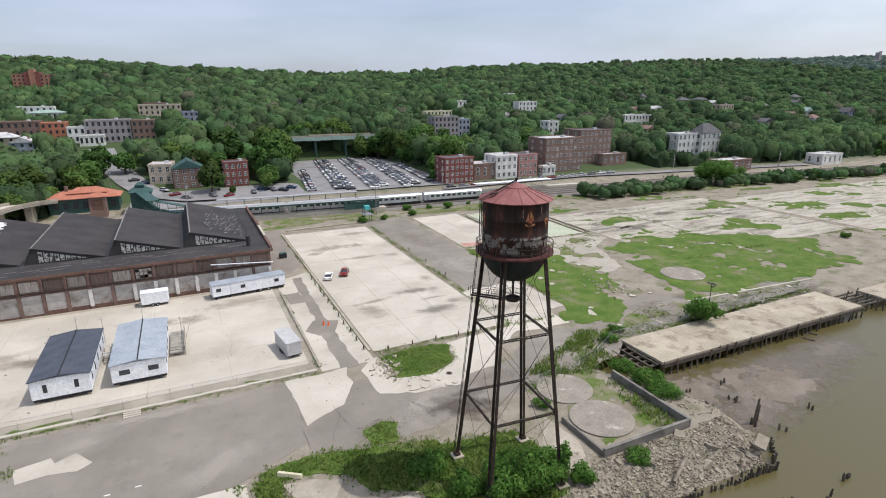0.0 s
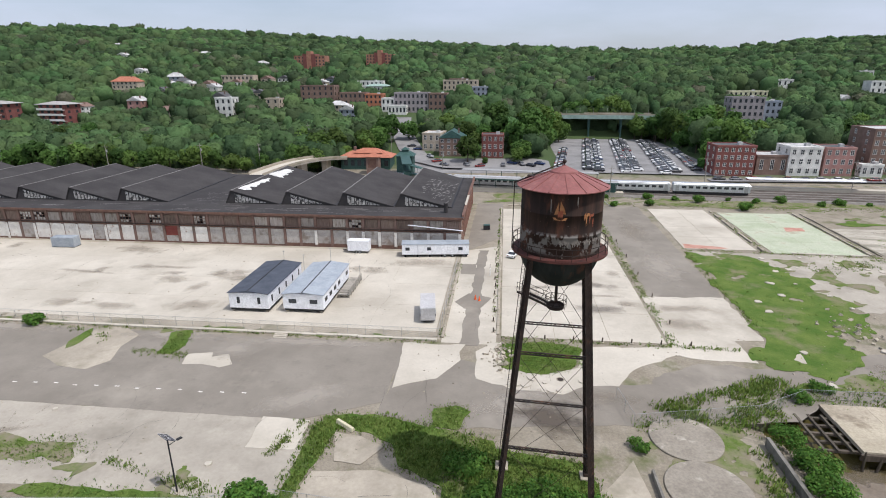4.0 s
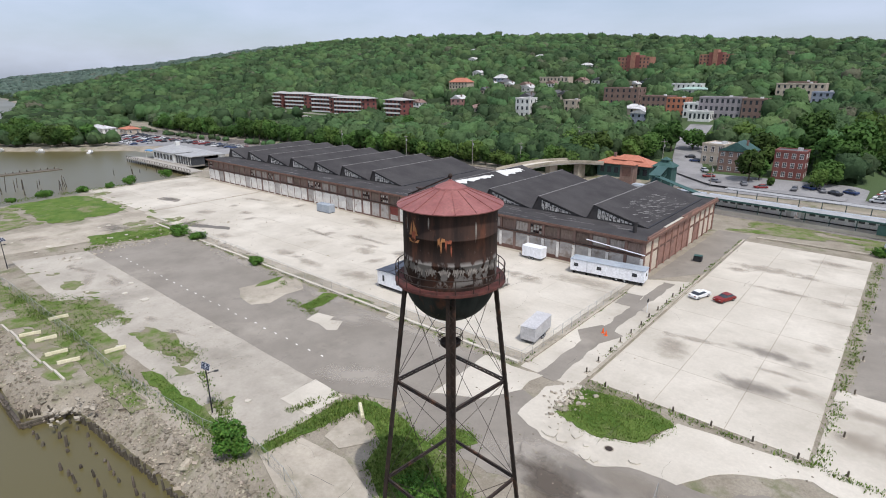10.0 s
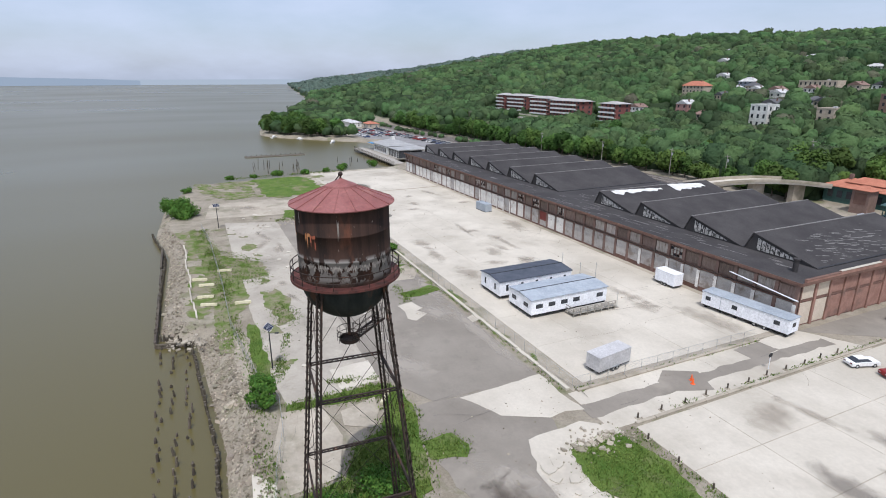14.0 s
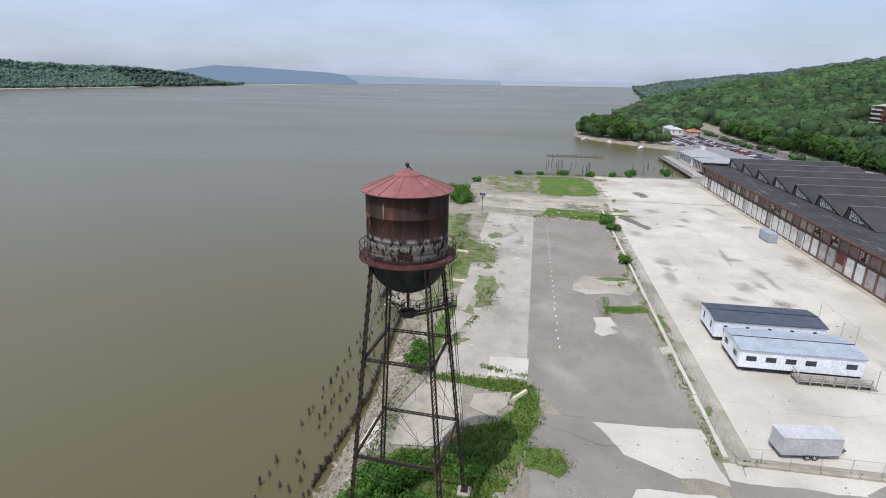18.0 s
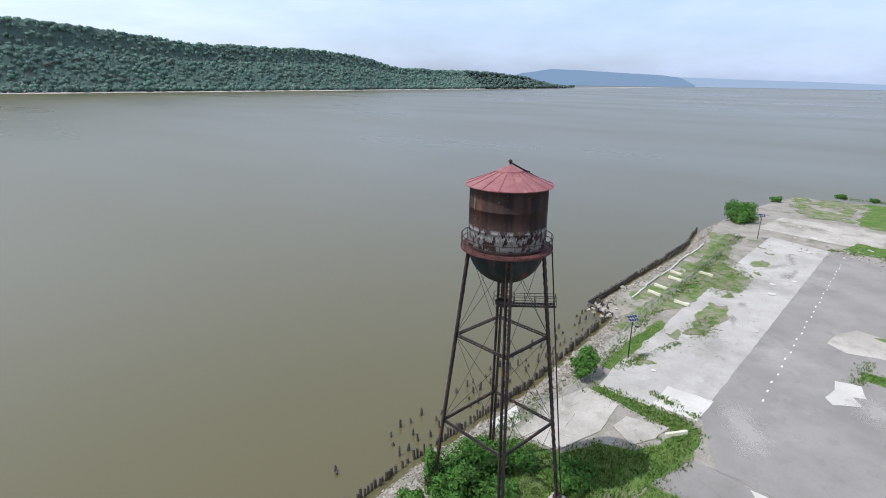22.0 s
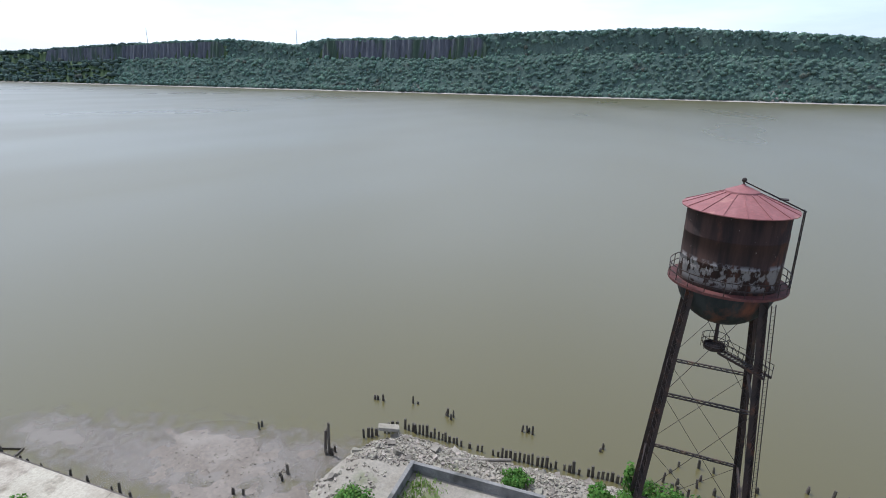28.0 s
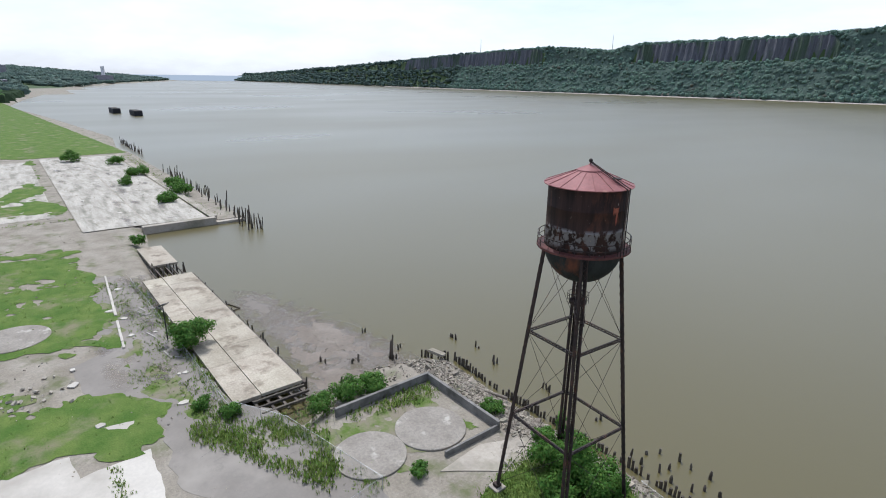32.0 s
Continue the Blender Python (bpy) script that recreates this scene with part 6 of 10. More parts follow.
site_office("site_office", "white double-wide site office with a charcoal roof", -25.2, 87.6, 7.5, 17.0, 3.0, DARK_ROOF, nwin=(2, 5))
site_office("site_office", "white double-wide site office with a weathered blue-grey roof and wooden deck", -15.2, 88.2, 7.6, 17.0, 2.9, BLUE_ROOF, nwin=(2, 6), door=11.5, steps=True)


def build_deck():
    t = thing("access_deck", "weathered wooden access deck with rails beside the office door", "deck", pose(-7.3, 95.5, 0.07))
    for i in range(40):
        part("board", block(0, i * 0.24, 0.62, 2.4, i * 0.24 + 0.22, 0.67), OLD_WOOD, t)
    for i in range(7):
        for x in (0.08, 2.32):
            part("post", block(x - 0.07, i * 1.58 - 0.0, 0, x + 0.07, i * 1.58 + 0.14, 1.75 if x > 1 else 0.62), OLD_WOOD, t)
    for z in (1.15, 1.66):
        part("rail", block(2.27, 0, z, 2.37, 9.6, z + 0.13), OLD_WOOD, t)
        part("rail", block(0, 0, z, 2.26, 0.1, z + 0.13), OLD_WOOD, t)
    for i in range(3):
        part("step", block(0.5, 9.62 + 0.34 * i, 0, 2.2, 9.94 + 0.34 * i, 0.5 - 0.16 * i), OLD_WOOD, t)
    for i in range(24):
        part("baluster", block(2.3, 0.3 + i * 0.39, 0.67, 2.34, 0.34 + i * 0.39, 1.66), OLD_WOOD, t)


build_deck()


def build_office_extras():
    t = thing("office_steps", "weathered wooden landing and steps between the two site offices", "steps", pose(-17.6, 98.5, 0.07))
    for i in range(9):
        part("board", block(0.15, i * 0.26, 0.7, 2.25, i * 0.26 + 0.24, 0.76), OLD_WOOD, t)
    for x in (0.2, 2.2):
        for y in (0.1, 2.2):
            part("post", block(x - 0.06, y - 0.06, 0, x + 0.06, y + 0.06, 1.7), OLD_WOOD, t)
    for z in (1.2, 1.62):
        part("rail", block(0.15, 0.06, z, 2.25, 0.14, z + 0.1), WHITE_SIDING, t, "pale painted rail")
    for i in range(3):
        part("step", block(0.3, -0.35 * (i + 1), 0, 2.1, -0.35 * i - 0.03, 0.55 - 0.17 * i), OLD_WOOD, t)
    for x, y, h in ((-21.4, 104.9, 6.4), (-11.4, 105.4, 7.2), (-18.0, 107, 5.0), (-5.5, 106, 3.2)):
        m = thing("antenna_mast", "thin mast with a small cross-arm beside the site office", "mast", pose(x, y, 0.07), "antenna masts")
        part("mast", tube(bmesh.new(), (0, 0, 0), (0, 0, h), 0.05, 0.035, 6), GALV, m)
        part("cross_arm", tube(bmesh.new(), (-0.4, 0, h - 0.4), (0.4, 0, h - 0.4), 0.03, seg=6), GALV, m)


build_office_extras()


def wheel(parent, x, y, r=0.36, wide=0.22, turn=90):
    tyre = part("tyre", lathe([(r * 0.55, -wide / 2), (r * 0.95, -wide / 2), (r, -wide / 2 + 0.04), (r, wide / 2 - 0.04), (r * 0.95, wide / 2), (r * 0.55, wide / 2)], 18), BLACK, parent, "black rubber tyre")
    tyre.matrix_basis = pose(x, y, r, 90, 0, turn)
    part("rim", lathe([(0, -wide / 2 + 0.04), (r * 0.56, -wide / 2 + 0.02), (r * 0.56, wide / 2 - 0.02), (0, wide / 2 - 0.04)], 14), GALV, tyre)


def cargo_trailer(label, x, y, turn, w, d, h, mat, z=0.07):
    t = thing("cargo_trailer", label, "trailer", pose(x, y, z, 0, 0, turn), "cargo trailers")
    part("body", block(-w / 2, -d / 2, 0.55, w / 2, d / 2, 0.55 + h, 0.06), mat, t)
    part("roof", block(-w / 2 - 0.04, -d / 2 - 0.04, 0.55 + h, w / 2 + 0.04, d / 2 + 0.04, 0.6 + h, 0.02), mat, t)
    part("chassis", block(-w / 2 + 0.1, -d / 2 + 0.1, 0.4, w / 2 - 0.1, d / 2 - 0.1, 0.55), BLACK, t)
    for s in (-1, 1):
        for dy in (-0.42, 0.42):
            wheel(t, s * (w / 2 + 0.04), dy, turn=0 if False else 90)
        part("fender", block(s * (w / 2 + 0.02) - 0.13, -0.95, 0.72, s * (w / 2 + 0.02) + 0.13, 0.95, 0.8, 0.03), GALV, t)
    part("tongue", beam(beam(bmesh.new(), (-0.6, d / 2, 0.45), (0, d / 2 + 1.5, 0.45), 0.08, 0.1), (0.6, d / 2, 0.45), (0, d / 2 + 1.5, 0.45), 0.08, 0.1), BLACK, t)
    part("jack", tube(bmesh.new(), (0, d / 2 + 1.2, 0), (0, d / 2 + 1.2, 0.9), 0.05, seg=8), GALV, t)
    part("rear_door", block(-w / 2 + 0.12, -d / 2 - 0.04, 0.65, w / 2 - 0.12, -d / 2, 0.45 + h), mat, t)
    return t


cargo_trailer("grey enclosed twin-axle cargo trailer", 11.3, 89.4, 8, 2.6, 6.8, 2.3, GREY_PAINT)
cargo_trailer("white enclosed twin-axle cargo trailer beside the warehouse", -10.3, 124.0, 90, 2.5, 5.2, 2.5, WHITE_SIDING, 0.04)


# ---------------------------------------------------------------- scattered growth and stones
def scatter(name, label, spots, blade, tall, mat, category="weeds"):
    """Tufts of three bent blades or leaves at each spot (x, y, z, size)."""
    rnd = random.Random(len(spots) + int(tall * 100))
    v, f = [], []
    for x, y, z, s in spots:
        for _ in range(3):
            a = rnd.uniform(0, 6.283)
            w, h, lean = blade * s * rnd.uniform(0.7, 1.3), tall * s * rnd.uniform(0.6, 1.3), rnd.uniform(0.1, 0.7) * tall * s
            c, sn = math.cos(a), math.sin(a)
            k = len(v)
            ox, oy = rnd.uniform(-0.2, 0.2) * s, rnd.uniform(-0.2, 0.2) * s
            px, py = x + ox, y + oy
            v += [(px - sn * w / 2, py + c * w / 2, z), (px + sn * w / 2, py - c * w / 2, z),
                  (px + c * lean * 0.4 + sn * w * 0.6, py + sn * lean * 0.4 - c * w * 0.6, z + h * 0.6),
                  (px + c * lean, py + sn * lean, z + h), (px + c * lean * 0.4 - sn * w * 0.6, py + sn * lean * 0.4 + c * w * 0.6, z + h * 0.6)]
            f.append((k, k + 1, k + 2, k + 3, k + 4))
    ob = soup(name, v, f, mat, smooth=True)
    k = np.repeat(np.random.RandomState(5).normal(0, 0.35, (len(v) // 5, 3)), 5, axis=0) + np.array([0.05, -0.05, 1.0])
    ob.data.normals_split_custom_set_from_vertices(k / np.linalg.norm(k, axis=1)[:, None])
    return tagged(ob, label, category, kind="stuff")


def within(pts, n, seed, clump=0.35):
    """Random places inside an outline, gathered in clumps."""
    rnd = random.Random(seed)
    xs, ys = [p[0] for p in pts], [p[1] for p in pts]
    out = []
    while len(out) < n:
        x, y = rnd.uniform(min(xs), max(xs)), rnd.uniform(min(ys), max(ys))
        ins = False
        for (ax, ay), (bx, by) in zip(pts, pts[1:] + pts[:1]):
            if (ay > y) != (by > y) and x < (bx - ax) * (y - ay) / (by - ay) + ax:
                ins = not ins
        if ins and noise.noise((x * 0.22, y * 0.22, seed)) > clump - 0.55 + rnd.uniform(-0.2, 0.2):
            out.append((x + rnd.gauss(0, 0.55), y + rnd.gauss(0, 0.55)))
    return out


def along(a, b, n, wide, seed):
    rnd = random.Random(seed)
    out = []
    d = Vector((b[0] - a[0], b[1] - a[1]))
    nn = Vector((-d.y, d.x)).normalized()
    while len(out) < n:
        u = rnd.random()
        if noise.noise((u * d.length * 0.25, seed * 3.1, 0)) + rnd.uniform(-0.3, 0.3) < -0.12:
            continue
        p = Vector(a) + d * u + nn * rnd.gauss(0, wide / 2)
        out.append((p.x, p.y))
    return out


def spots(pts, z=0.08, lo=0.6, hi=1.5, seed=5):
    rnd = random.Random(seed)
    return [(x, y, z, rnd.uniform(lo, hi)) for x, y in pts]


def leaf_cloud(lobes, count, size, seed, inner=0.82):
    """Leaf clumps: small bent quads scattered over and inside a group of lobes (x, y, z, rx, rz)."""
    rnd = random.Random(seed)
    v, f, nv = [], [], []
    total = sum(l[3] ** 2 for l in lobes)
    for cx, cy, cz, rx, rz in lobes:
        for _ in range(int(count * rx * rx / total)):
            d = Vector((rnd.gauss(0, 1), rnd.gauss(0, 1), rnd.gauss(0, 1) + 0.25)).normalized()
            k = inner + (1.08 - inner) * rnd.random()
            p = Vector((cx + d.x * rx * k, cy + d.y * rx * k, cz + d.z * rz * k))
            n = (d + Vector((rnd.uniform(-1, 1), rnd.uniform(-1, 1), rnd.uniform(-0.6, 1))) * 0.75).normalized()
            u = n.orthogonal().normalized()
            w = n.cross(u)
            a = rnd.uniform(0, 6.283)
            s = size * rnd.uniform(0.6, 1.4)
            u, w = (u * math.cos(a) + w * math.sin(a)) * s, (w * math.cos(a) - u * math.sin(a)) * s * 0.7
            i = len(v)
            v += [tuple(p - u - n * s * 0.25), tuple(p + w), tuple(p + u - n * s * 0.25), tuple(p - w)]
            f += [(i, i + 3, i + 1), (i + 1, i + 3, i + 2)]
            soft = (d * 0.9 + n * 0.6 + Vector((0, 0, 0.35))).normalized()
            nv += [tuple(soft)] * 4
    return v, f, nv


def crown_lobes(r, h, base, n, rnd, spread=0.62):
    lobes = [(0, 0, base + h * 0.5, r * 0.72, h * 0.46)]
    for i in range(n):
        a, u = rnd.uniform(0, 6.283), rnd.uniform(0.1, 0.9)
        k = r * spread * math.sqrt(math.sin(math.pi * min(max(u, 0.15), 0.85))) * rnd.uniform(0.7, 1.15)
        s = r * rnd.uniform(0.3, 0.5)
        lobes.append((k * math.cos(a), k * math.sin(a), base + h * (0.14 + 0.76 * u), s, s * rnd.uniform(0.75, 1.0)))
    return lobes


TREES = []


def tree_prototypes():
    """Broadleaf trees: tapered trunk, limbs and a crown of leaf clumps, in several shapes."""
    rnd = random.Random(11)
    for k, (r, h) in enumerate(((4.6, 11), (5.4, 10), (3.6, 12), (4.2, 8), (2.6, 6.5), (5.8, 13))):
        bm = tube(bmesh.new(), (0, 0, -0.5), (0.2, 0.1, h * 0.55), 0.32, 0.14, 8)
        for i in range(6):
            a, z = i * 1.05 + rnd.uniform(-0.3, 0.3), h * rnd.uniform(0.25, 0.5)
            tube(bm, (0.1, 0.05, z), (r * 0.6 * math.cos(a), r * 0.6 * math.sin(a), z + h * 0.25), 0.12, 0.04, 5)
        me_t = bpy.data.meshes.new("trunk")
        bm.to_mesh(me_t)
        bm.free()
        me_t.materials.append(BARK)
        lobes = crown_lobes(r, h * 0.86, h * 0.16, 15, rnd)
        v, f, nv = leaf_cloud(lobes, 1100, 0.55, 40 + k, 0.78)
        me_c = bpy.data.meshes.new("crown")
        me_c.from_pydata(v, [], f)
        me_c.shade_smooth()
        me_c.normals_split_custom_set_from_vertices(nv)
        me_c.materials.append(TREE_LEAF)
        TREES.append((me_t, me_c))


TREE_LEAF = material("tree_leaves", (0.055, 0.11, 0.024), (0.09, 0.16, 0.036), 0.12, 0.8, fine=1.5, bump=0, own=0.38, spec=0.2, leaf=0.35)
BUSH_LEAF = material("bush_leaves", (0.065, 0.15, 0.022), (0.11, 0.22, 0.04), 1.5, 0.75, fine=6, bump=0, island=0.35, spec=0.2, leaf=0.4)


def tree(x, y, z, s, k, label="full green broadleaf tree", turn=0.0, category="tree", group=""):
    t = thing("tree", label, category, Matrix.LocRotScale((x, y, z), Euler((0, 0, turn)), (s, s, s)), group)
    me_t, me_c = TREES[k % len(TREES)]
    share("trunk", me_t, t, Matrix())
    share("crown", me_c, t, Matrix())
    return t


def bush(x, y, r, h, label, seed, z=0.0, leaves=1500, size=0.16, name="bush", mat=None):
    rnd = random.Random(seed)
    t = thing(name, label, "bush", pose(x, y, z))
    bm = bmesh.new()
    for i in range(7):
        a = i * 0.9 + rnd.random()
        tube(bm, (0.1 * math.cos(a), 0.1 * math.sin(a), -0.05), (r * 0.55 * math.cos(a), r * 0.55 * math.sin(a), h * 0.7), 0.04, 0.015, 5)
    part("stem", bm, BARK, t)
    v, f, nv = leaf_cloud(crown_lobes(r, h * 0.95, 0.0, 9, rnd, 0.7), leaves, size, seed, 0.45)
    me = bpy.data.meshes.new("foliage")
    me.from_pydata(v, [], f)
    me.shade_smooth()
    me.normals_split_custom_set_from_vertices(nv)
    me.materials.append(mat or BUSH_LEAF)
    share("foliage", me, t, Matrix())
    return t


def rocks(name, label, places, lo, hi, mat, seed, category="rubble"):
    rnd = random.Random(seed)
    v, f = [], []
    cube = [(-1, -1, -1), (1, -1, -1), (1, 1, -1), (-1, 1, -1), (-1, -1, 1), (1, -1, 1), (1, 1, 1), (-1, 1, 1)]
    for x, y, z in places:
        s = lo + (hi - lo) * rnd.random() ** 3.2
        m = Euler((rnd.uniform(-0.6, 0.6), rnd.uniform(-0.6, 0.6), rnd.uniform(0, 6.28))).to_matrix()
        k = len(v)
        for c in cube:
            q = m @ Vector([c[i] * s * (0.5, 0.38, 0.24)[i] * rnd.uniform(0.55, 1.15) for i in range(3)])
            v.append((x + q.x, y + q.y, z + q.z))
        f += [tuple(k + i for i in q) for q in ((0, 3, 2, 1), (4, 5, 6, 7), (0, 1, 5, 4), (1, 2, 6, 5), (2, 3, 7, 6), (3, 0, 4, 7))]
    return tagged(soup(name, v, f, mat), label, category, kind="stuff")


def bank_z(x, y):
    return -2.3 + 2.3 * np.clip(inland(x, y) / 3.6, 0, 1)


def build_bank():
    rnd = random.Random(3)
    # tipped stone along the bank
    pl = []
    for x0, x1, ya, yb, n in ((-26, 50, 33.6, 39.8, 7000), (38, 66, 34.6, 43.0, 6500), (-104, -29, 22.5, 35.0, 7500), (-180, -104, 22, 36, 1000), (57, 66, 44, 64, 900), (340, 470, 24, 31, 260)):
        xs = np.array([rnd.uniform(x0, x1) for _ in range(n)])
        ys = np.array([rnd.uniform(ya, yb) for _ in range(n)])
        dd = inland(xs, ys)
        zz = bank_z(xs, ys)
        pl += [(a, b, c + 0.05) for a, b, c, d in zip(xs, ys, zz, dd) if d > 0.2 and d < (5.2 if -29 < a < 38 else 7.6 if a > 38 else 4.4)]
    rocks("riprap", "grey broken stone tipped along the river bank", pl, 0.06, 0.5, STONE, 5)
    rocks("riprap_slabs", "larger broken slabs lying on the stone bank", [p for p in pl if rnd.random() < 0.007], 0.6, 1.5, STONE, 15)
    pl = [(rnd.uniform(-27, -22), rnd.uniform(29, 35), rnd.uniform(-1.0, 0.2)) for _ in range(60)]
    pl += [(rnd.uniform(-96, -60), rnd.gauss(80.5, 1.2), 0.1) for _ in range(170)] + [(rnd.gauss(24.5, 1.2), rnd.gauss(76, 2.5), 0.15) for _ in range(120)]
    pl += [(rnd.gauss(-98, 4), rnd.gauss(66, 10), 0.1) for _ in range(140)] + [(rnd.gauss(84, 3), rnd.gauss(90, 3), 0.2) for _ in range(70)]
    pl += [(rnd.uniform(35, 40), rnd.uniform(40, 47), 0.05) for _ in range(90)]
    rocks("rubble_heap", "scattered lumps of broken concrete", pl, 0.2, 0.9, CONCRETE_WORN, 6)
    # loose grit all over the cleared land
    pl = []
    for _ in range(3600):
        x, y = rnd.uniform(-100, 130), rnd.uniform(40, 96)
        if noise.noise((x * 0.09, y * 0.09, 4)) > 0.05 and not (40 < x < 58 and y < 62) and not (-98 < x < 8 and 58 < y < 77 and rnd.random() < 0.85):
            pl.append((x, y, 0.05))
    pl = [p for p, d in zip(pl, inland(np.array([p[0] for p in pl]), np.array([p[1] for p in pl]))) if d > 4]
    rocks("loose_grit", "loose bits of concrete and brick strewn on the ground", pl, 0.08, 0.28, STONE, 7)
    # bulkhead: a close row of driven timber at the water's edge
    v, f = [], []
    runs = [((-25.5, 32.6), (6, 35.0)), ((6, 35.0), (29, 34.0)), ((29, 34.0), (48, 34.8)), ((48, 34.8), (60.5, 34.0)), ((60.5, 34.0), (65, 37.8)), ((-103, 23.6), (-79, 27.5)), ((-79, 27.5), (-31, 26.9)), ((-31, 26.9), (-28.4, 31.5))]
    bm = bmesh.new()
    for a, b in runs:
        d = Vector(b) - Vector(a)
        n = int(d.length / 0.52)
        for i in range(n):
            if rnd.random() < 0.14:
                continue
            p = Vector(a) + d * (i / n)
            r = rnd.uniform(0.15, 0.24)
            lean = (rnd.uniform(-0.12, 0.12), rnd.uniform(-0.25, 0.1))
            tube(bm, (p.x, p.y, -3), (p.x + lean[0], p.y + lean[1], rnd.uniform(-1.35, -0.5)), r, r * 0.85, 6)
    tagged(link("bulkhead_piling", bm, PILE_WOOD), "close row of rotted timber piles along the bank", "bulkhead", kind="stuff")
    for a, b in (((-88, 26.6), (-58, 26.9)), ((-58, 26.9), (-27.8, 27.1)), ((-27.8, 27.1), (-26.6, 33.0))):
        d = Vector((b[0] - a[0], b[1] - a[1], 0))
        w = thing("timber_bulkhead", "weathered stacked timber bulkhead holding the bank", "bulkhead", pose(a[0], a[1], 0, 0, 0, math.degrees(math.atan2(d.y, d.x))), "timber bulkheads")
        n = max(1, int(d.length / 6))
        for c in range(4):
            for k in range(n):
                if rnd.random() < (0.06 if c < 3 else 0.3):
                    continue
                o = rnd.uniform(-0.08, 0.08)
                part("timber", block(d.length * k / n + 0.05, -0.25 + o, -2.4 + 0.42 * c, d.length * (k + 1) / n - 0.05, 0.15 + o, -2.02 + 0.42 * c, 0.04), PILE_WOOD, w)
    # standing piles in the water, each its own
    me = []
    for k in range(4):
        bm = tube(bmesh.new(), (0, 0, -1.5), (0.04, 0.02, 0.3), 0.2, 0.17, 8)
        tube(bm, (0.04, 0.02, 0.3), (0.06, 0.05, 0.45 + 0.1 * k), 0.17, 0.05 + 0.03 * k, 8)
        m = bpy.data.meshes.new("pile")
        bm.to_mesh(m)
        bm.free()
        m.materials.append(PILE_WOOD)
        me.append(m)

    def pile(x, y, s=1.0, tall=1.0):
        ob = new("timber_post", rnd.choice(me))
        ob.matrix_basis = Matrix.LocRotScale((x, y, -2.0), Euler((rnd.uniform(-0.1, 0.1), rnd.uniform(-0.1, 0.1), rnd.uniform(0, 6))), (s, s, tall))
        tagged(ob, "short rotted timber post standing in the river", "pile", "old pier piles")
    for row in range(3):
        x = -27.5 + row * 0.7
        while x < 30:
            if rnd.random() < 0.86:
                pile(x + rnd.uniform(-0.4, 0.4), 28.2 + row * 1.9 + 0.012 * x + rnd.uniform(-0.4, 0.4), rnd.uniform(0.8, 1.2), rnd.uniform(0.7, 2.2))
            x += rnd.uniform(1.5, 2.7)
    for cx, cy, n in ((36, 29, 2), (45.6, 29, 4), (56, 29.2, 4), (66.6, 28.9, 3), (61.5, 28.6, 2), (67, 41.5, 4), (70, 47, 3), (72.5, 51, 2), (66, 52, 2), (69, 39, 2), (78, 40, 2)):
        for _ in range(n):
            pile(cx + rnd.uniform(-0.7, 0.7), cy + rnd.uniform(-0.7, 0.7), rnd.uniform(0.8, 1.1), rnd.uniform(0.8, 2.0))
    for _ in range(2):
        pile(67.1 + 0.5 * _, 41.6, 1.0, 5.5 - 1.5 * _)
    # pile rows under and beside the docks
    for i in range(38):
        pile(66 + i * 1.5, 57.0 + rnd.uniform(-0.3, 0.1), 0.9, rnd.uniform(2.8, 4.2))
    for i in range(46):
        pile(172 + i * 2.2 + rnd.uniform(-0.5, 0.5), 31.5 + rnd.uniform(-2.2, 1.2) - i * 0.05, 1.1, rnd.uniform(5, 8.5))
    for i in range(24):
        pile(158 + rnd.uniform(-3, 14), 29.5 + rnd.uniform(-1.2, 3), 1.1, rnd.uniform(4, 7))
    for i in range(16):
        pile(123 + rnd.uniform(0, 9), 57 + rnd.uniform(0, 7), 0.9, rnd.uniform(3, 4.6))
    for i in range(26):
        pile(-206 + rnd.uniform(-25, 8), 70 + rnd.uniform(-8, 60), 0.8, rnd.uniform(4, 8.5))
    for i in range(40):
        pile(345 + i * 1.8, 24 + rnd.uniform(-1, 1), 1.0, rnd.uniform(3, 6))
    # silt bank in the basin
    n0, n1 = 74, 40
    v, f = [], []
    for i in range(n0 + 1):
        for j in range(n1 + 1):
            x, y = 57 + 37 * i / n0, 38 + 20 * j / n1
            e = min(math.hypot((x - 77) / 13.5, (y - 47.5) / 6.5), math.hypot((x - 65) / 8, (y - 51.5) / 5))
            z = -2.0 + 0.07 * (1 - e * e) + 0.07 * noise.noise((x * 0.16, y * 0.16, 2)) + 0.045 * noise.noise((x * 0.5, y * 0.5, 5)) + 0.03 * noise.noise((x * 1.3, y * 1.3, 8)) - 0.03
            v.append((x, y, max(z, -2.4)))
    for i in range(n0):
        for j in range(n1):
            a = i * (n1 + 1) + j
            f.append((a, a + n1 + 1, a + n1 + 2, a + 1))
    tagged(soup("mudflat", v, f, MUD, smooth=True), "low bank of wet brown silt in the basin", "mud", kind="structure")
    silt = stain_material("silt_film", (0.20, 0.165, 0.128), 0.75, 0.45)
    for x, y, a, b, turn in ((77, 47.5, 17, 9, 0), (65, 52, 9, 6, 30), (88, 50, 14, 7, -10), (72, 44, 13, 6, 15), (100, 51, 12, 5, 0)):
        bm = bmesh.new()
        bm.faces.new([bm.verts.new((1.3 * math.cos(k * math.pi / 12), 1.3 * math.sin(k * math.pi / 12), 0)) for k in range(24)])
        ob = link("shoal", bm, silt)
        ob.matrix_basis = Matrix.LocRotScale((x, y, -1.994 + rnd.uniform(0, 0.003)), Euler((0, 0, radians(turn))), (a, b, 1))
        tagged(ob, "shallow silt showing through the brown water", "shoal", "shoals in the basin", kind="structure")
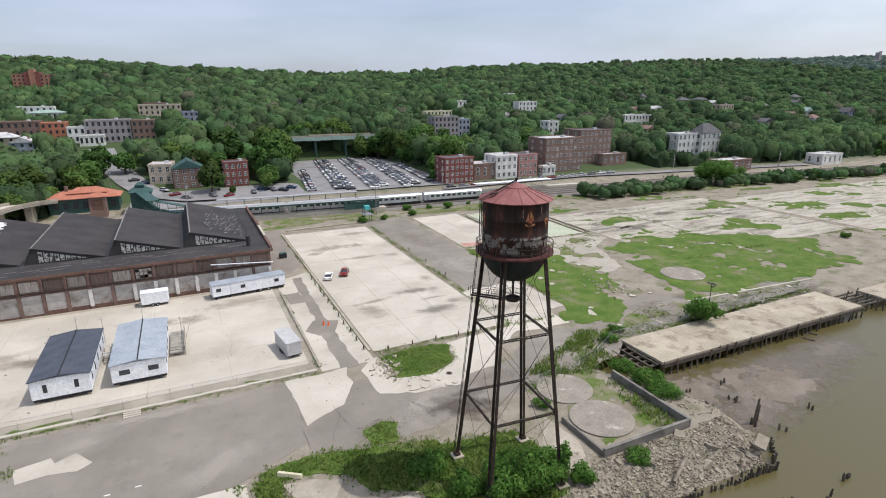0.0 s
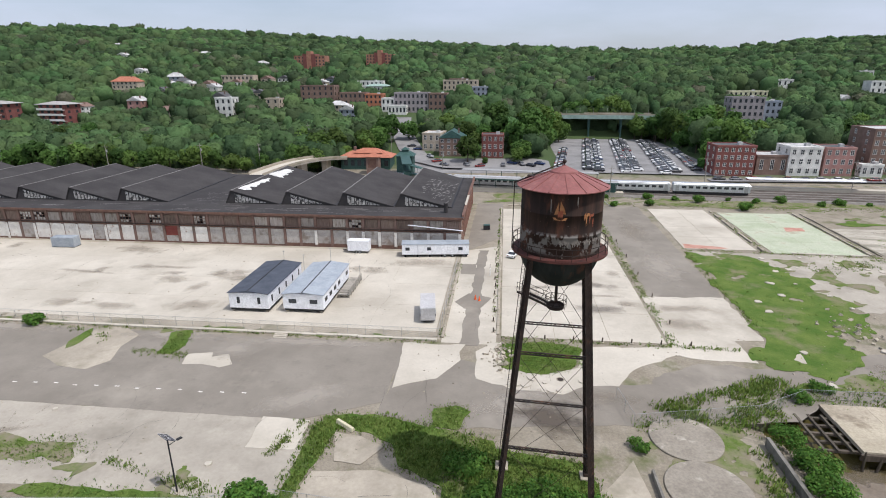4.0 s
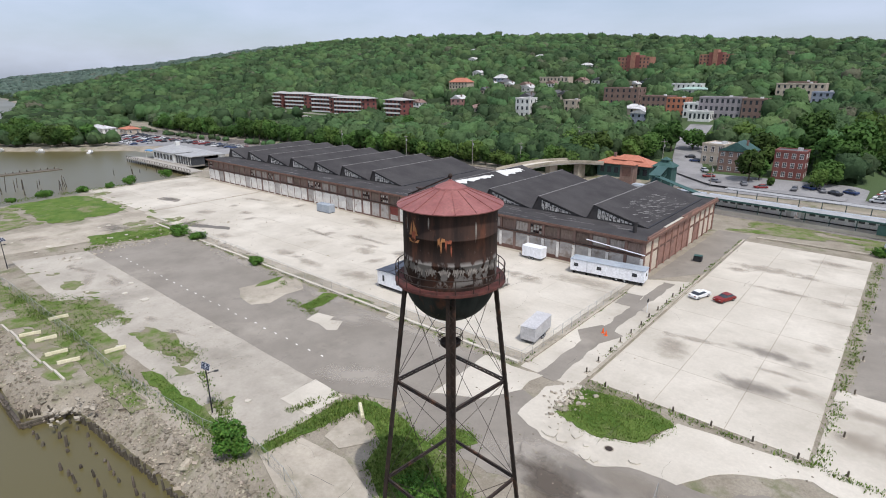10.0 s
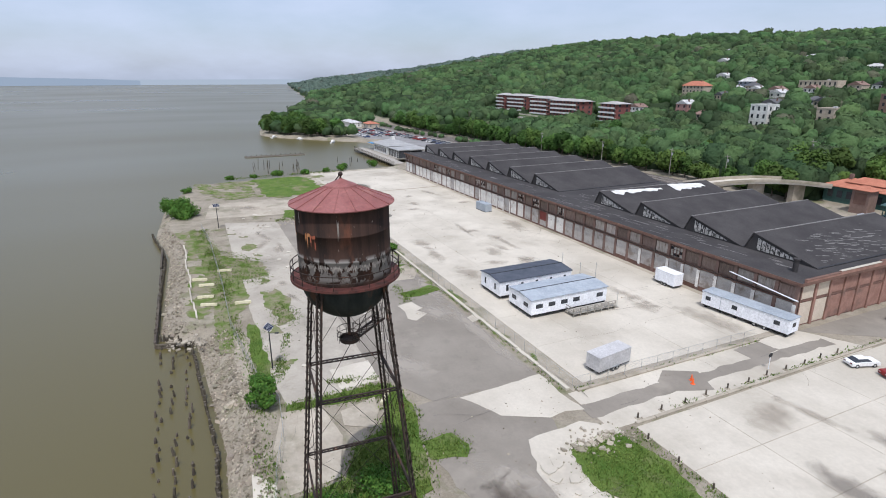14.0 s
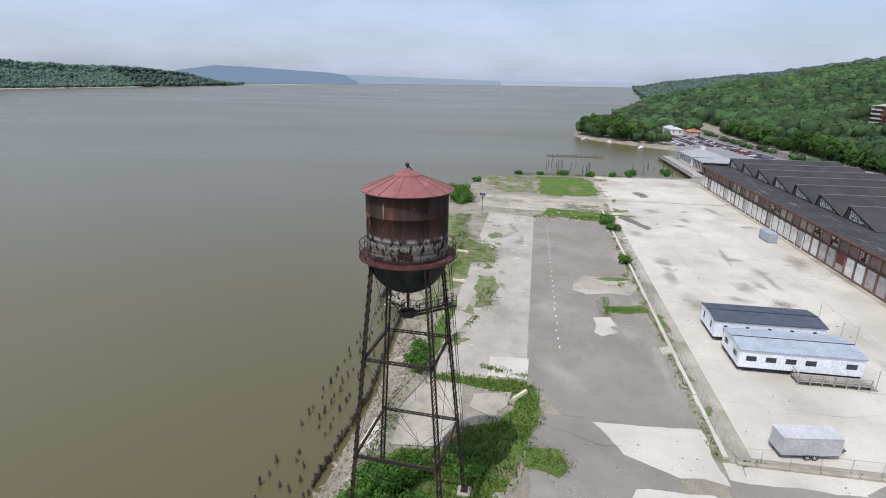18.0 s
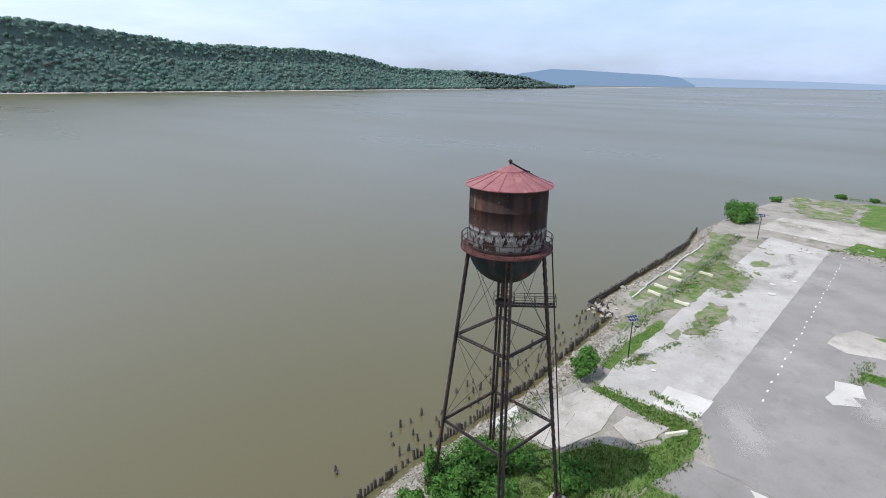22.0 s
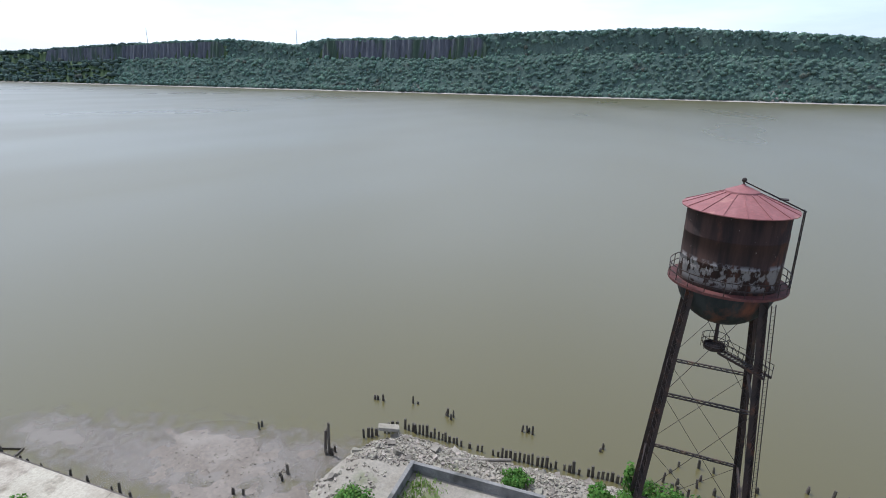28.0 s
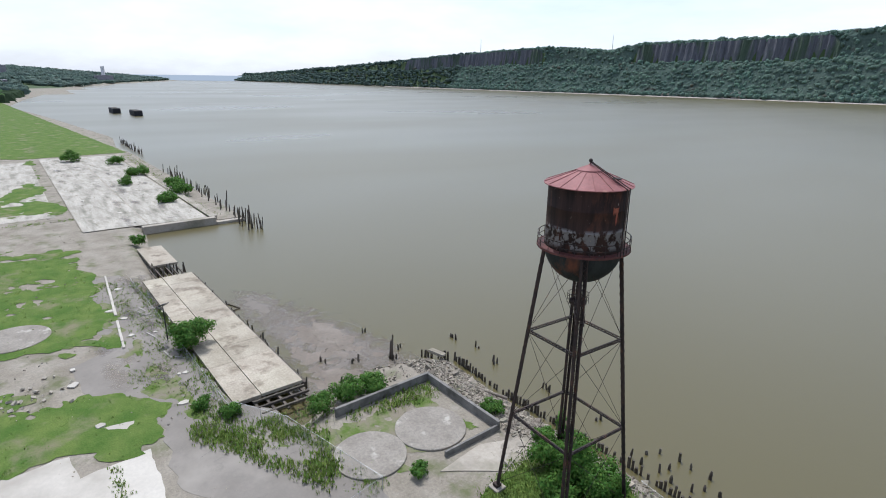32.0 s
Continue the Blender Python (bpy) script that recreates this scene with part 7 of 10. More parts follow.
    pl = [(77 + rnd.gauss(0, 5), 47.5 + rnd.gauss(0, 2.4), -1.95) for _ in range(420)]
    rocks("mudflat_stones", "small stones and shells lying on the silt", pl, 0.06, 0.25, STONE, 9)


def build_docks():
    d = thing("dock", "long cracked concrete dock on timber piles", "dock", pose(66, 57.4, 0))
    n = 10
    for i in range(n):
        part("deck_slab", block(i * 5.6, 0, -0.15, i * 5.6 + 5.58, 5.9, 0.32 - 0.01 * (i % 3), 0.02), DOCK, d)
        part("inner_slab", block(i * 5.6, 5.98, -0.3, i * 5.6 + 5.58, 9.6, 0.26 - 0.01 * (i % 2), 0.02), DOCK, d)
    part("edge_beam", block(-0.4, -0.35, -0.7, 56, 0.0, 0.1, 0.04), PILE_WOOD, d, "dark timber edge beam")
    for i in range(5):
        part("stringer", block(-4.5 + 0.7 * (i % 2), 0.6 + 1.6 * i, -0.5, 0.2, 0.95 + 1.6 * i, -0.2), PILE_WOOD, d)
    for i in range(3):
        part("cross_beam", block(-4.2 + i * 1.6, 0.2, -0.2, -3.9 + i * 1.6, 7.4, 0.1), PILE_WOOD, d)
    e = thing("dock", "broken inner dock with bare piles", "dock", pose(123, 58, 0))
    part("deck_slab", block(8, 0, -0.2, 24, 5.5, 0.3, 0.05), DOCK, e)
    for i in range(6):
        part("cap_beam", block(0, 0.4 + 1.1 * i, -0.6, 8, 0.65 + 1.1 * i, -0.3), PILE_WOOD, e)
    w = thing("quay_wall", "dark stained concrete quay wall with weeds on top", "quay", pose(168, 38, 0))
    part("wall", block(0.5, 0, -3, 2.5, 20, 0.2, 0.05), CONCRETE_WORN, w)
    part("ledge", block(0, -8.5, -3, 6, 0, -1.2, 0.05), CONCRETE_WORN, w)
    part("ledge", block(2, -8.5, -3, 170, -1, -1.0, 0.05), DIRT, w)
    part("river_wall", block(3, -1, -3, 170, 1.2, 0.22, 0.05), CONCRETE_WORN, w)
    b = thing("barge", "small dark steel barge moored in the river", "barge", pose(745, -24, -2))
    part("hull", block(-14, -4, -0.5, 14, 4, 5.5, 0.4), BLACK, b)
    part("deck", block(-13.2, -3.4, 5.5, 13.2, 3.4, 5.8, 0.1), PILE_WOOD, b)
    copy_thing(b, pose(690, -36, -2))
    h = thing("sunken_dock", "long rotted dock frame low in the water", "dock", pose(-268, 66, -2))
    part("frame", block(-2, -2, -0.3, 4, 32, 0.35, 0.1), PILE_WOOD, h)
    for i in range(12):
        part("stump", tube(bmesh.new(), (-1 + 0.4 * (i % 3), -1 + 2.8 * i, 0.2), (-1 + 0.4 * (i % 3), -1 + 2.8 * i, 1.0 + 0.1 * (i % 4)), 0.3, 0.2, 7), PILE_WOOD, h)
    fr = thing("floating_frame", "rectangular timber frame adrift in the basin", "raft", pose(101.5, 54.2, -1.98, 0, 0, 20))
    for a, b2 in (((0, 0, 0.1), (3.4, 0, 0.1)), ((0, 1.7, 0.1), (3.4, 1.7, 0.1)), ((0, 0, 0.1), (0, 1.7, 0.1)), ((3.4, 0, 0.1), (3.4, 1.7, 0.1))):
        part("timber", beam(bmesh.new(), a, b2, 0.22, 0.2), PILE_WOOD, fr)


DOCK = material("bleached_dock_concrete", (0.325, 0.28, 0.21), (0.435, 0.382, 0.295), 0.2, 0.92, fine=3, speck=(0.26, 0.215, 0.165), stain=(0.185, 0.15, 0.105), stain_scale=0.3, stain_at=(0.53, 0.68), own=0.08)


def build_enclosure():
    e = thing("containment_wall", "low grey concrete wall round the old tank bases", "wall", pose(0, 0, 0))
    for nm, a in (("wall", block(41, 42.9, -0.4, 55.4, 43.25, 1.15, 0.03)), ("wall", block(55.4, 42.9, -0.4, 55.75, 57.8, 1.2, 0.03)), ("wall", block(41, 43.25, -0.3, 41.3, 51.5, 0.75, 0.03))):
        part(nm, a, WALL_GREY, e)
    part("cope", block(55.36, 42.86, 1.2, 55.8, 57.8, 1.28, 0.02), WALL_GREY, e)
    part("cope", block(41, 42.86, 1.15, 55.4, 43.3, 1.23, 0.02), WALL_GREY, e)
    p = thing("fallen_pipe", "old pale concrete pipe lying on the stone bank", "pipe", pose(49, 38.2, -0.3))
    part("barrel", tube(bmesh.new(), (-3, -1.6, -0.35), (3.2, 1.6, 0.35), 0.22, seg=12), STONE, p)
    s = thing("leaning_slab", "broken pale concrete slab on the bank", "slab", pose(61.5, 36.8, -0.4, 12, -8, 25))
    part("slab", block(-1.3, -0.7, 0, 1.3, 0.7, 0.45, 0.05), STONE, s)


def chain_fence(label, pts, post=3.0, h=1.9, z=0.0):
    f = thing("chain_link_fence", label, "fence", pose(0, 0, z))
    for a, b in zip(pts, pts[1:]):
        a, b = Vector((*a, 0)), Vector((*b, 0))
        d = b - a
        n = max(1, int(d.length / post))
        for i in range(n):
            p = a + d * (i / n)
            part("post", tube(bmesh.new(), p, p + Vector((0, 0, h)), 0.03, seg=6), GALV, f)
        part("top_rail", tube(bmesh.new(), a + Vector((0, 0, h)), b + Vector((0, 0, h)), 0.022, seg=5), GALV, f)
        bm = bmesh.new()
        u, k = d.normalized(), 0.0
        while k < d.length - h * 0.5:
            for s in (0, 1):
                p, q = a + u * k + Vector((0, 0, h * s)), a + u * (k + h * 0.5) + Vector((0, 0, h * (1 - s)))
                o = Vector((0, 0, 0.007)) + u * 0.007
                bm.faces.new([bm.verts.new(w) for w in (p - o, p + o, q + o, q - o)])
            k += 0.22
        part("mesh", bm, GALV, f, "thin diagonal wire mesh")
    return f


def kerb_line(label, a, b, wide, high, mat, seed):
    """A row of cast kerb pieces with small gaps and uneven tops."""
    k = thing("kerb", label, "kerb", pose(a[0], a[1], 0, 0, 0, math.degrees(math.atan2(b[1] - a[1], b[0] - a[0]))))
    rnd = random.Random(seed)
    x, end = 0.0, math.hypot(b[0] - a[0], b[1] - a[1])
    while x < end:
        w = rnd.uniform(2.2, 4.2)
        if rnd.random() < 0.9:
            part("kerb_stone", block(x, -wide / 2 + rnd.uniform(-0.06, 0.06), -0.1, min(x + w - 0.08, end), wide / 2, high * rnd.uniform(0.7, 1.1), 0.03), mat, k)
        x += w


def build_fences():
    kerb_line("pale broken kerb at the lawn's edge", (92, 75.4), (130, 72.6), 0.4, 0.35, CONCRETE, 1)
    kerb_line("low concrete edge of the algae-tinted floor", (89, 132), (110, 131.6), 0.5, 0.4, CONCRETE, 2)
    kerb_line("low concrete trench wall beside the old floor", (110.8, 132), (112, 172), 0.5, 0.4, CONCRETE_WORN, 3)
    kerb_line("low concrete trench wall beside the old floor", (113, 132), (114.2, 172), 0.4, 0.4, CONCRETE_WORN, 4)
    kerb_line("low concrete edge between the old floors", (87.2, 133), (88.2, 173), 0.5, 0.45, CONCRETE_WORN, 5)
    kerb_line("rubbly low kerb along the back of the lots", (26, 176), (52, 177), 0.8, 0.4, CONCRETE_WORN, 6)
    m = thing("manhole_cover", "round dark iron manhole cover in the concrete", "manhole", pose(33, 70, 0.05))
    part("lid", tube(bmesh.new(), (0, 0, -0.02), (0, 0, 0.02), 0.45, seg=20), RUST_DARK, m)
    part("rim", lathe([(0.45, 0.0), (0.45, 0.025), (0.58, 0.02), (0.6, -0.02)], 20), CONCRETE_WORN, m)
    chain_fence("low chain-link fence along the concrete kerb of the yard", [(-112, 81.2), (-56, 80.8), (14.2, 80.6), (14.4, 118)])
    k = thing("yard_kerb", "broken pale concrete kerb under the yard fence", "kerb", pose(0, 0, 0))
    x, rnd = -114.0, random.Random(8)
    while x < 14:
        w = rnd.uniform(2.5, 4.5)
        part("kerb_stone", block(x, 79.75 + rnd.uniform(-0.08, 0.08), -0.05, min(x + w - 0.06, 14.8), 80.3, 0.34 + rnd.uniform(-0.06, 0.03), 0.04), CONCRETE, k)
        x += w
    y = 81.0
    while y < 117:
        w = rnd.uniform(2, 4)
        part("kerb_stone", block(14.6, y, -0.05, 15.1, y + w - 0.08, 0.3 + rnd.uniform(-0.08, 0.03), 0.04), CONCRETE_WORN, k)
        y += w
    y = 83.0
    while y < 172:
        w = rnd.uniform(3, 5)
        part("kerb_stone", block(23.7, y, -0.05, 24.2, y + w - 0.08, 0.26, 0.04), CONCRETE_WORN, k)
        y += w
    chain_fence("leaning chain-link fence along the river side", [(-98, 36.5), (-82, 38), (-46, 39), (-26, 39), (-6, 41), (2, 43), (9, 42.4), (16, 40.6), (24, 39.4)], h=2.0)
    chain_fence("chain-link fence round the tank bases", [(40, 66), (41, 60), (57, 63.5), (64, 67.5)], h=1.8)
    chain_fence("sagging chain-link fence behind the dock", [(64, 68.2), (92, 68.6), (122, 69.2)], h=1.6)
    st = thing("yard_steps", "short white concrete steps over the kerb", "steps", pose(-13.2, 78.2, 0))
    for i in range(4):
        part("step", block(0, 0.36 * i, 0, 2.2, 0.36 * i + 0.36, 0.14 + 0.12 * i, 0.02), CONCRETE, st)
    # bollards along the lane
    bo = thing("bollard", "short rusty bollard beside the concrete lot", "bollard", pose(23.2, 84, 0), "bollards along the lot")
    part("post", tube(bmesh.new(), (0, 0, 0), (0, 0, 0.85), 0.12, 0.11, 10), PILE_WOOD, bo)
    part("foot", block(-0.3, -0.3, 0, 0.3, 0.3, 0.12, 0.03), CONCRETE_WORN, bo)
    for i in range(1, 11):
        copy_thing(bo, pose(23.0 + 0.1 * (i % 3), 84 + i * 4.1, 0))
    for i in range(7):
        copy_thing(bo, pose(27 + i * 4.6, 82.0, 0.05))
    for i in range(5):
        copy_thing(bo, pose(53.5, 90 + i * 12, 0))
    # traffic barrels
    for x, y in ((19.4, 97.6), (20.2, 97.0)):
        c = thing("traffic_cone", "bright orange traffic cone on the lane", "traffic cone", pose(x, y, 0.05), "traffic cones")
        part("cone", lathe([(0.0, 0.9), (0.05, 0.9), (0.2, 0.05), (0.2, 0)], 14), ORANGE, c)
        part("base", block(-0.25, -0.25, 0, 0.25, 0.25, 0.05), ORANGE, c)


ORANGE = paint("orange_plastic", (0.75, 0.12, 0.03), 0.5)


def solar_lamp(x, y, turn, h=7.2, label="dark pole with a tilted blue solar panel and a small lamp"):
    t = thing("solar_lamp", label, "street lamp", pose(x, y, 0, 0, 0, turn), "solar lamps")
    part("pole", tube(bmesh.new(), (0, 0, 0), (0, 0, h - 0.5), 0.1, 0.07, 10), BLACK, t)
    part("base", block(-0.25, -0.25, 0, 0.25, 0.25, 0.15, 0.02), CONCRETE_WORN, t)
    p = part("solar_panel", block(-0.85, -0.55, -0.03, 0.85, 0.55, 0.03), SOLAR, t, "blue gridded solar panel")
    p.matrix_basis = pose(0, 0, h - 0.3, 35, 0, 0)
    bm = bmesh.new()
    for i in range(5):
        box(bm, -0.85 + 0.425 * i - 0.015, -0.55, 0.03, -0.85 + 0.425 * i + 0.015, 0.55, 0.036)
    for j in (-0.55, 0, 0.55):
        box(bm, -0.85, j - 0.015, 0.03, 0.85, j + 0.015, 0.038)
    part("grid", bm, GREY_PAINT, p)
    part("arm", tube(bmesh.new(), (0, 0, h - 1.3), (0, -1.0, h - 1.15), 0.04, seg=6), BLACK, t)
    part("lamp_head", block(-0.18, -1.45, h - 1.22, 0.18, -0.9, h - 1.1, 0.03), BLACK, t)
    return t


SOLAR = material("blue_solar_cells", (0.018, 0.022, 0.042), (0.028, 0.034, 0.06), 4, 0.2, spec=0.6, bump=0)


def build_yard_things():
    solar_lamp(-9.0, 43.6, 150)
    solar_lamp(-98, 41, 107)
    solar_lamp(91, 69.3, 107, 6.5, "dark pole with a solar panel beside the dock fence")
    # pale barrier blocks lying in the riverside grass
    me = None
    for i, (x, y, a) in enumerate(((-58, 40, 5), (-54, 34.8, -4), (-50, 36, 4), (-43, 35.6, 0), (-38.5, 36, -3), (-37, 42, 6), (5.5, 56.2, 70))):
        b = thing("barrier_block", "long pale yellow concrete block lying in the grass", "barrier", pose(x, y, 0.08, 0, 0, a + 75), "barrier blocks")
        bm = bmesh.new()
        v = [bm.verts.new(p) for p in ((-1.5, -0.3, 0), (1.5, -0.3, 0), (1.5, 0.3, 0), (-1.5, 0.3, 0), (-1.5, -0.18, 0.5), (1.5, -0.18, 0.5), (1.5, 0.18, 0.5), (-1.5, 0.18, 0.5))]
        for q in ((0, 3, 2, 1), (4, 5, 6, 7), (0, 1, 5, 4), (1, 2, 6, 5), (2, 3, 7, 6), (3, 0, 4, 7)):
            bm.faces.new([v[k] for k in q])
        bmesh.ops.bevel(bm, geom=list(bm.edges), offset=0.03, segments=1, affect="EDGES")
        part("block", bm, YELLOW_BLOCK, b)
        part("recess", block(-0.7, -0.31, 0.02, 0.7, 0.31, 0.1), CONCRETE_WORN, b)
    w = thing("fallen_wall", "long cracked white wall leaning over by the river", "wall", pose(-46, 32.9, -0.1, 0, 0, 2))
    for i in range(12):
        part("segment", block(-37 + i * 4.2, 0.25 * math.sin(i * 1.3), -0.2, -32.9 + i * 4.2, 0.25 * math.sin(i * 1.3) + 0.3, 0.55, 0.03), CONCRETE, w)
    # rows of pale paint dashes across the asphalt
    for i in range(26):
        ob = link("paint_dash", block(-0.32, -0.1, 0, 0.32, 0.1, 0.008), WHITE_WASH)
        ob.matrix_basis = pose(-88 + i * 3.1, 61.3 + 0.03 * i + 0.15 * math.sin(i * 2.1), 0.033, 0, 0, 4 * math.sin(i))
        tagged(ob, "worn white paint dash on the asphalt", "road marking", "paint dashes")
    c = thing("shipping_container", "small pale blue steel container on the yard", "container", pose(-86, 121.5, 0.07, 0, 0, 2))
    part("body", block(-3, -1.2, 0.12, 3, 1.2, 2.6, 0.04), BLUE_ROOF, c)
    for i in range(24):
        part("rib", block(-2.9 + i * 0.25, -1.26, 0.25, -2.78 + i * 0.25, -1.2, 2.5), BLUE_ROOF, c)
    part("sill", block(-3, -1.22, 0, 3, 1.22, 0.14), BLACK, c)
    # long narrow office trailer at the warehouse corner
    t = thing("office_trailer", "long white office trailer parked at the warehouse corner", "site office", pose(0.9, 120.6, 0.05, 0, 0, 7), "site offices")
    part("body", block(0, 0, 0.7, 15.8, 3.2, 3.2, 0.06), WHITE_SIDING, t)
    part("roof", block(-0.1, -0.1, 3.2, 15.9, 3.3, 3.34, 0.04), BLUE_ROOF, t)
    part("chassis", block(0.2, 0.25, 0.45, 15.6, 2.95, 0.7), BLACK, t)
    for i in range(6):
        part("jack", block(0.5 + i * 2.9, 0.4, 0, 0.9 + i * 2.9, 0.8, 0.45), BLACK, t)
    for x in (1.3, 6.4, 13.8):
        wo = part("window", block(x - 0.5, -0.03, 1.75, x + 0.5, 0.03, 2.5), GLASS_DARK, t)
        part("window_bar", block(x - 0.03, -0.05, 1.75, x + 0.03, 0.05, 2.5), BLACK, wo)
    part("window", block(15.77, 1.1, 1.75, 15.83, 2.1, 2.5), GLASS_DARK, t)
    part("seam", block(3.7, -0.02, 0.75, 3.78, 0.02, 3.2), BLUE_ROOF, t)
    for dx in (-0.9, 0.9):
        wheel(t, 11 + dx, 0.2, 0.42, 0.25, 0)
    # booth with a teal box by the far gate
    b = thing("signal_booth", "small steel stand with a teal box on top", "booth", pose(54, 178, 0))
    for x in (-1.2, 1.2):
        for y in (-1.2, 1.2):
            part("leg", beam(bmesh.new(), (x, y, 0), (x, y, 4.2), 0.15, 0.15), GREEN_STEEL, b)
    part("platform", block(-1.7, -1.7, 2.6, 1.7, 1.7, 2.75), GALV, b)
    part("teal_box", block(-0.9, -0.9, 4.2, 0.9, 0.9, 5.6, 0.05), TEAL, b, "teal painted box")
    part("stair", beam(bmesh.new(), (1.7, 0, 2.6), (5.0, 0, 0.1), 0.9, 0.12), GALV, b)
    d = thing("rubbish_skip", "dark green rubbish skip by the end wall", "skip", pose(20, 146.5, 0.03, 0, 0, 5))
    part("body", block(-0.9, -0.7, 0.15, 0.9, 0.7, 1.3, 0.05), BLACK, d)
    part("lid", beam(bmesh.new(), (-0.9, 0, 1.35), (0.9, 0, 1.45), 1.45, 0.06), GREEN_STEEL, d)
    # trailer hitched by the fence
    p = thing("sign_post", "round black sign on a white post", "sign", pose(21.9, 110.5, 0.05))
    part("post", tube(bmesh.new(), (0, 0, 0), (0, 0, 2.1), 0.05, seg=8), WHITE_SIDING, p)
    part("disc", tube(bmesh.new(), (-0.03, 0, 2.3), (0.03, 0, 2.3), 0.38, seg=20), BLACK, p)


TEAL = paint("teal_paint", (0.07, 0.38, 0.38), 0.6)


def build_litter():
    """Broken slabs, planks and rubble strewn over the floors and roadways."""
    rnd = random.Random(66)
    me = []
    for k in range(3):
        bm = bmesh.new()
        n = 5 + k
        low = [bm.verts.new((math.cos(6.283 * i / n) * rnd.uniform(0.6, 1.2), math.sin(6.283 * i / n) * rnd.uniform(0.5, 0.9), 0)) for i in range(n)]
        top = [bm.verts.new((p.co.x * 0.96, p.co.y * 0.96, 0.16)) for p in low]
        bm.faces.new(top)
        for i in range(n):
            bm.faces.new((low[i], low[(i + 1) % n], top[(i + 1) % n], top[i]))
        m = bpy.data.meshes.new("chunk")
        bm.to_mesh(m)
        bm.free()
        m.materials.append(CONCRETE)
        me.append(m)
    for i in range(90):
        x0, x1, y0, y1, z = ((-98, 0, 42, 57, 0.03), (70, 130, 66, 76, 0.03), (114, 190, 98, 154, 0.08), (172, 330, 42, 70, 0.25), (82, 112, 118, 131, 0.03), (-100, -60, 78, 84, 0.07), (24, 40, 66, 71, 0.05), (-128, -106, 40, 78, 0.05), (66, 90, 78, 112, 0.11))[i % 9]
        ob = new("concrete_chunk", rnd.choice(me))
        s = rnd.uniform(0.35, 1.1)
        ob.matrix_basis = Matrix.LocRotScale((rnd.uniform(x0, x1), rnd.uniform(y0, y1), z), Euler((rnd.uniform(-0.06, 0.06), rnd.uniform(-0.06, 0.06), rnd.uniform(0, 6.28))), (s, s, 1))
        tagged(ob, "broken pale chunk of concrete lying on the ground", "rubble", "broken concrete chunks")
    for i in range(26):
        x, y = (rnd.uniform(62, 122), rnd.uniform(66.5, 71)) if i % 2 else (rnd.uniform(172, 300), rnd.uniform(42, 70))
        t = thing("plank", "grey weathered plank lying on the paving", "plank", pose(x, y, 0.07 if x < 150 else 0.27, 0, 0, rnd.uniform(0, 180)), "loose planks")
        part("board", block(-rnd.uniform(0.8, 2.2), -0.12, 0, rnd.uniform(0.8, 2.0), 0.12, 0.07), OLD_WOOD, t)
    pl = [(rnd.uniform(114, 330), rnd.uniform(74, 154), 0.1) for _ in range(1500)] + [(rnd.uniform(170, 334), rnd.uniform(41, 71), 0.28) for _ in range(300)]
    pl += [(rnd.uniform(-180, 12), rnd.uniform(84, 125), 0.08) for _ in range(160)] + [(rnd.uniform(66, 130), rnd.uniform(66, 78), 0.06) for _ in range(160)]
    rocks("rubble_crumbs", "crumbs of concrete, brick and earth strewn over the old floors", pl, 0.1, 0.45, STONE, 17)


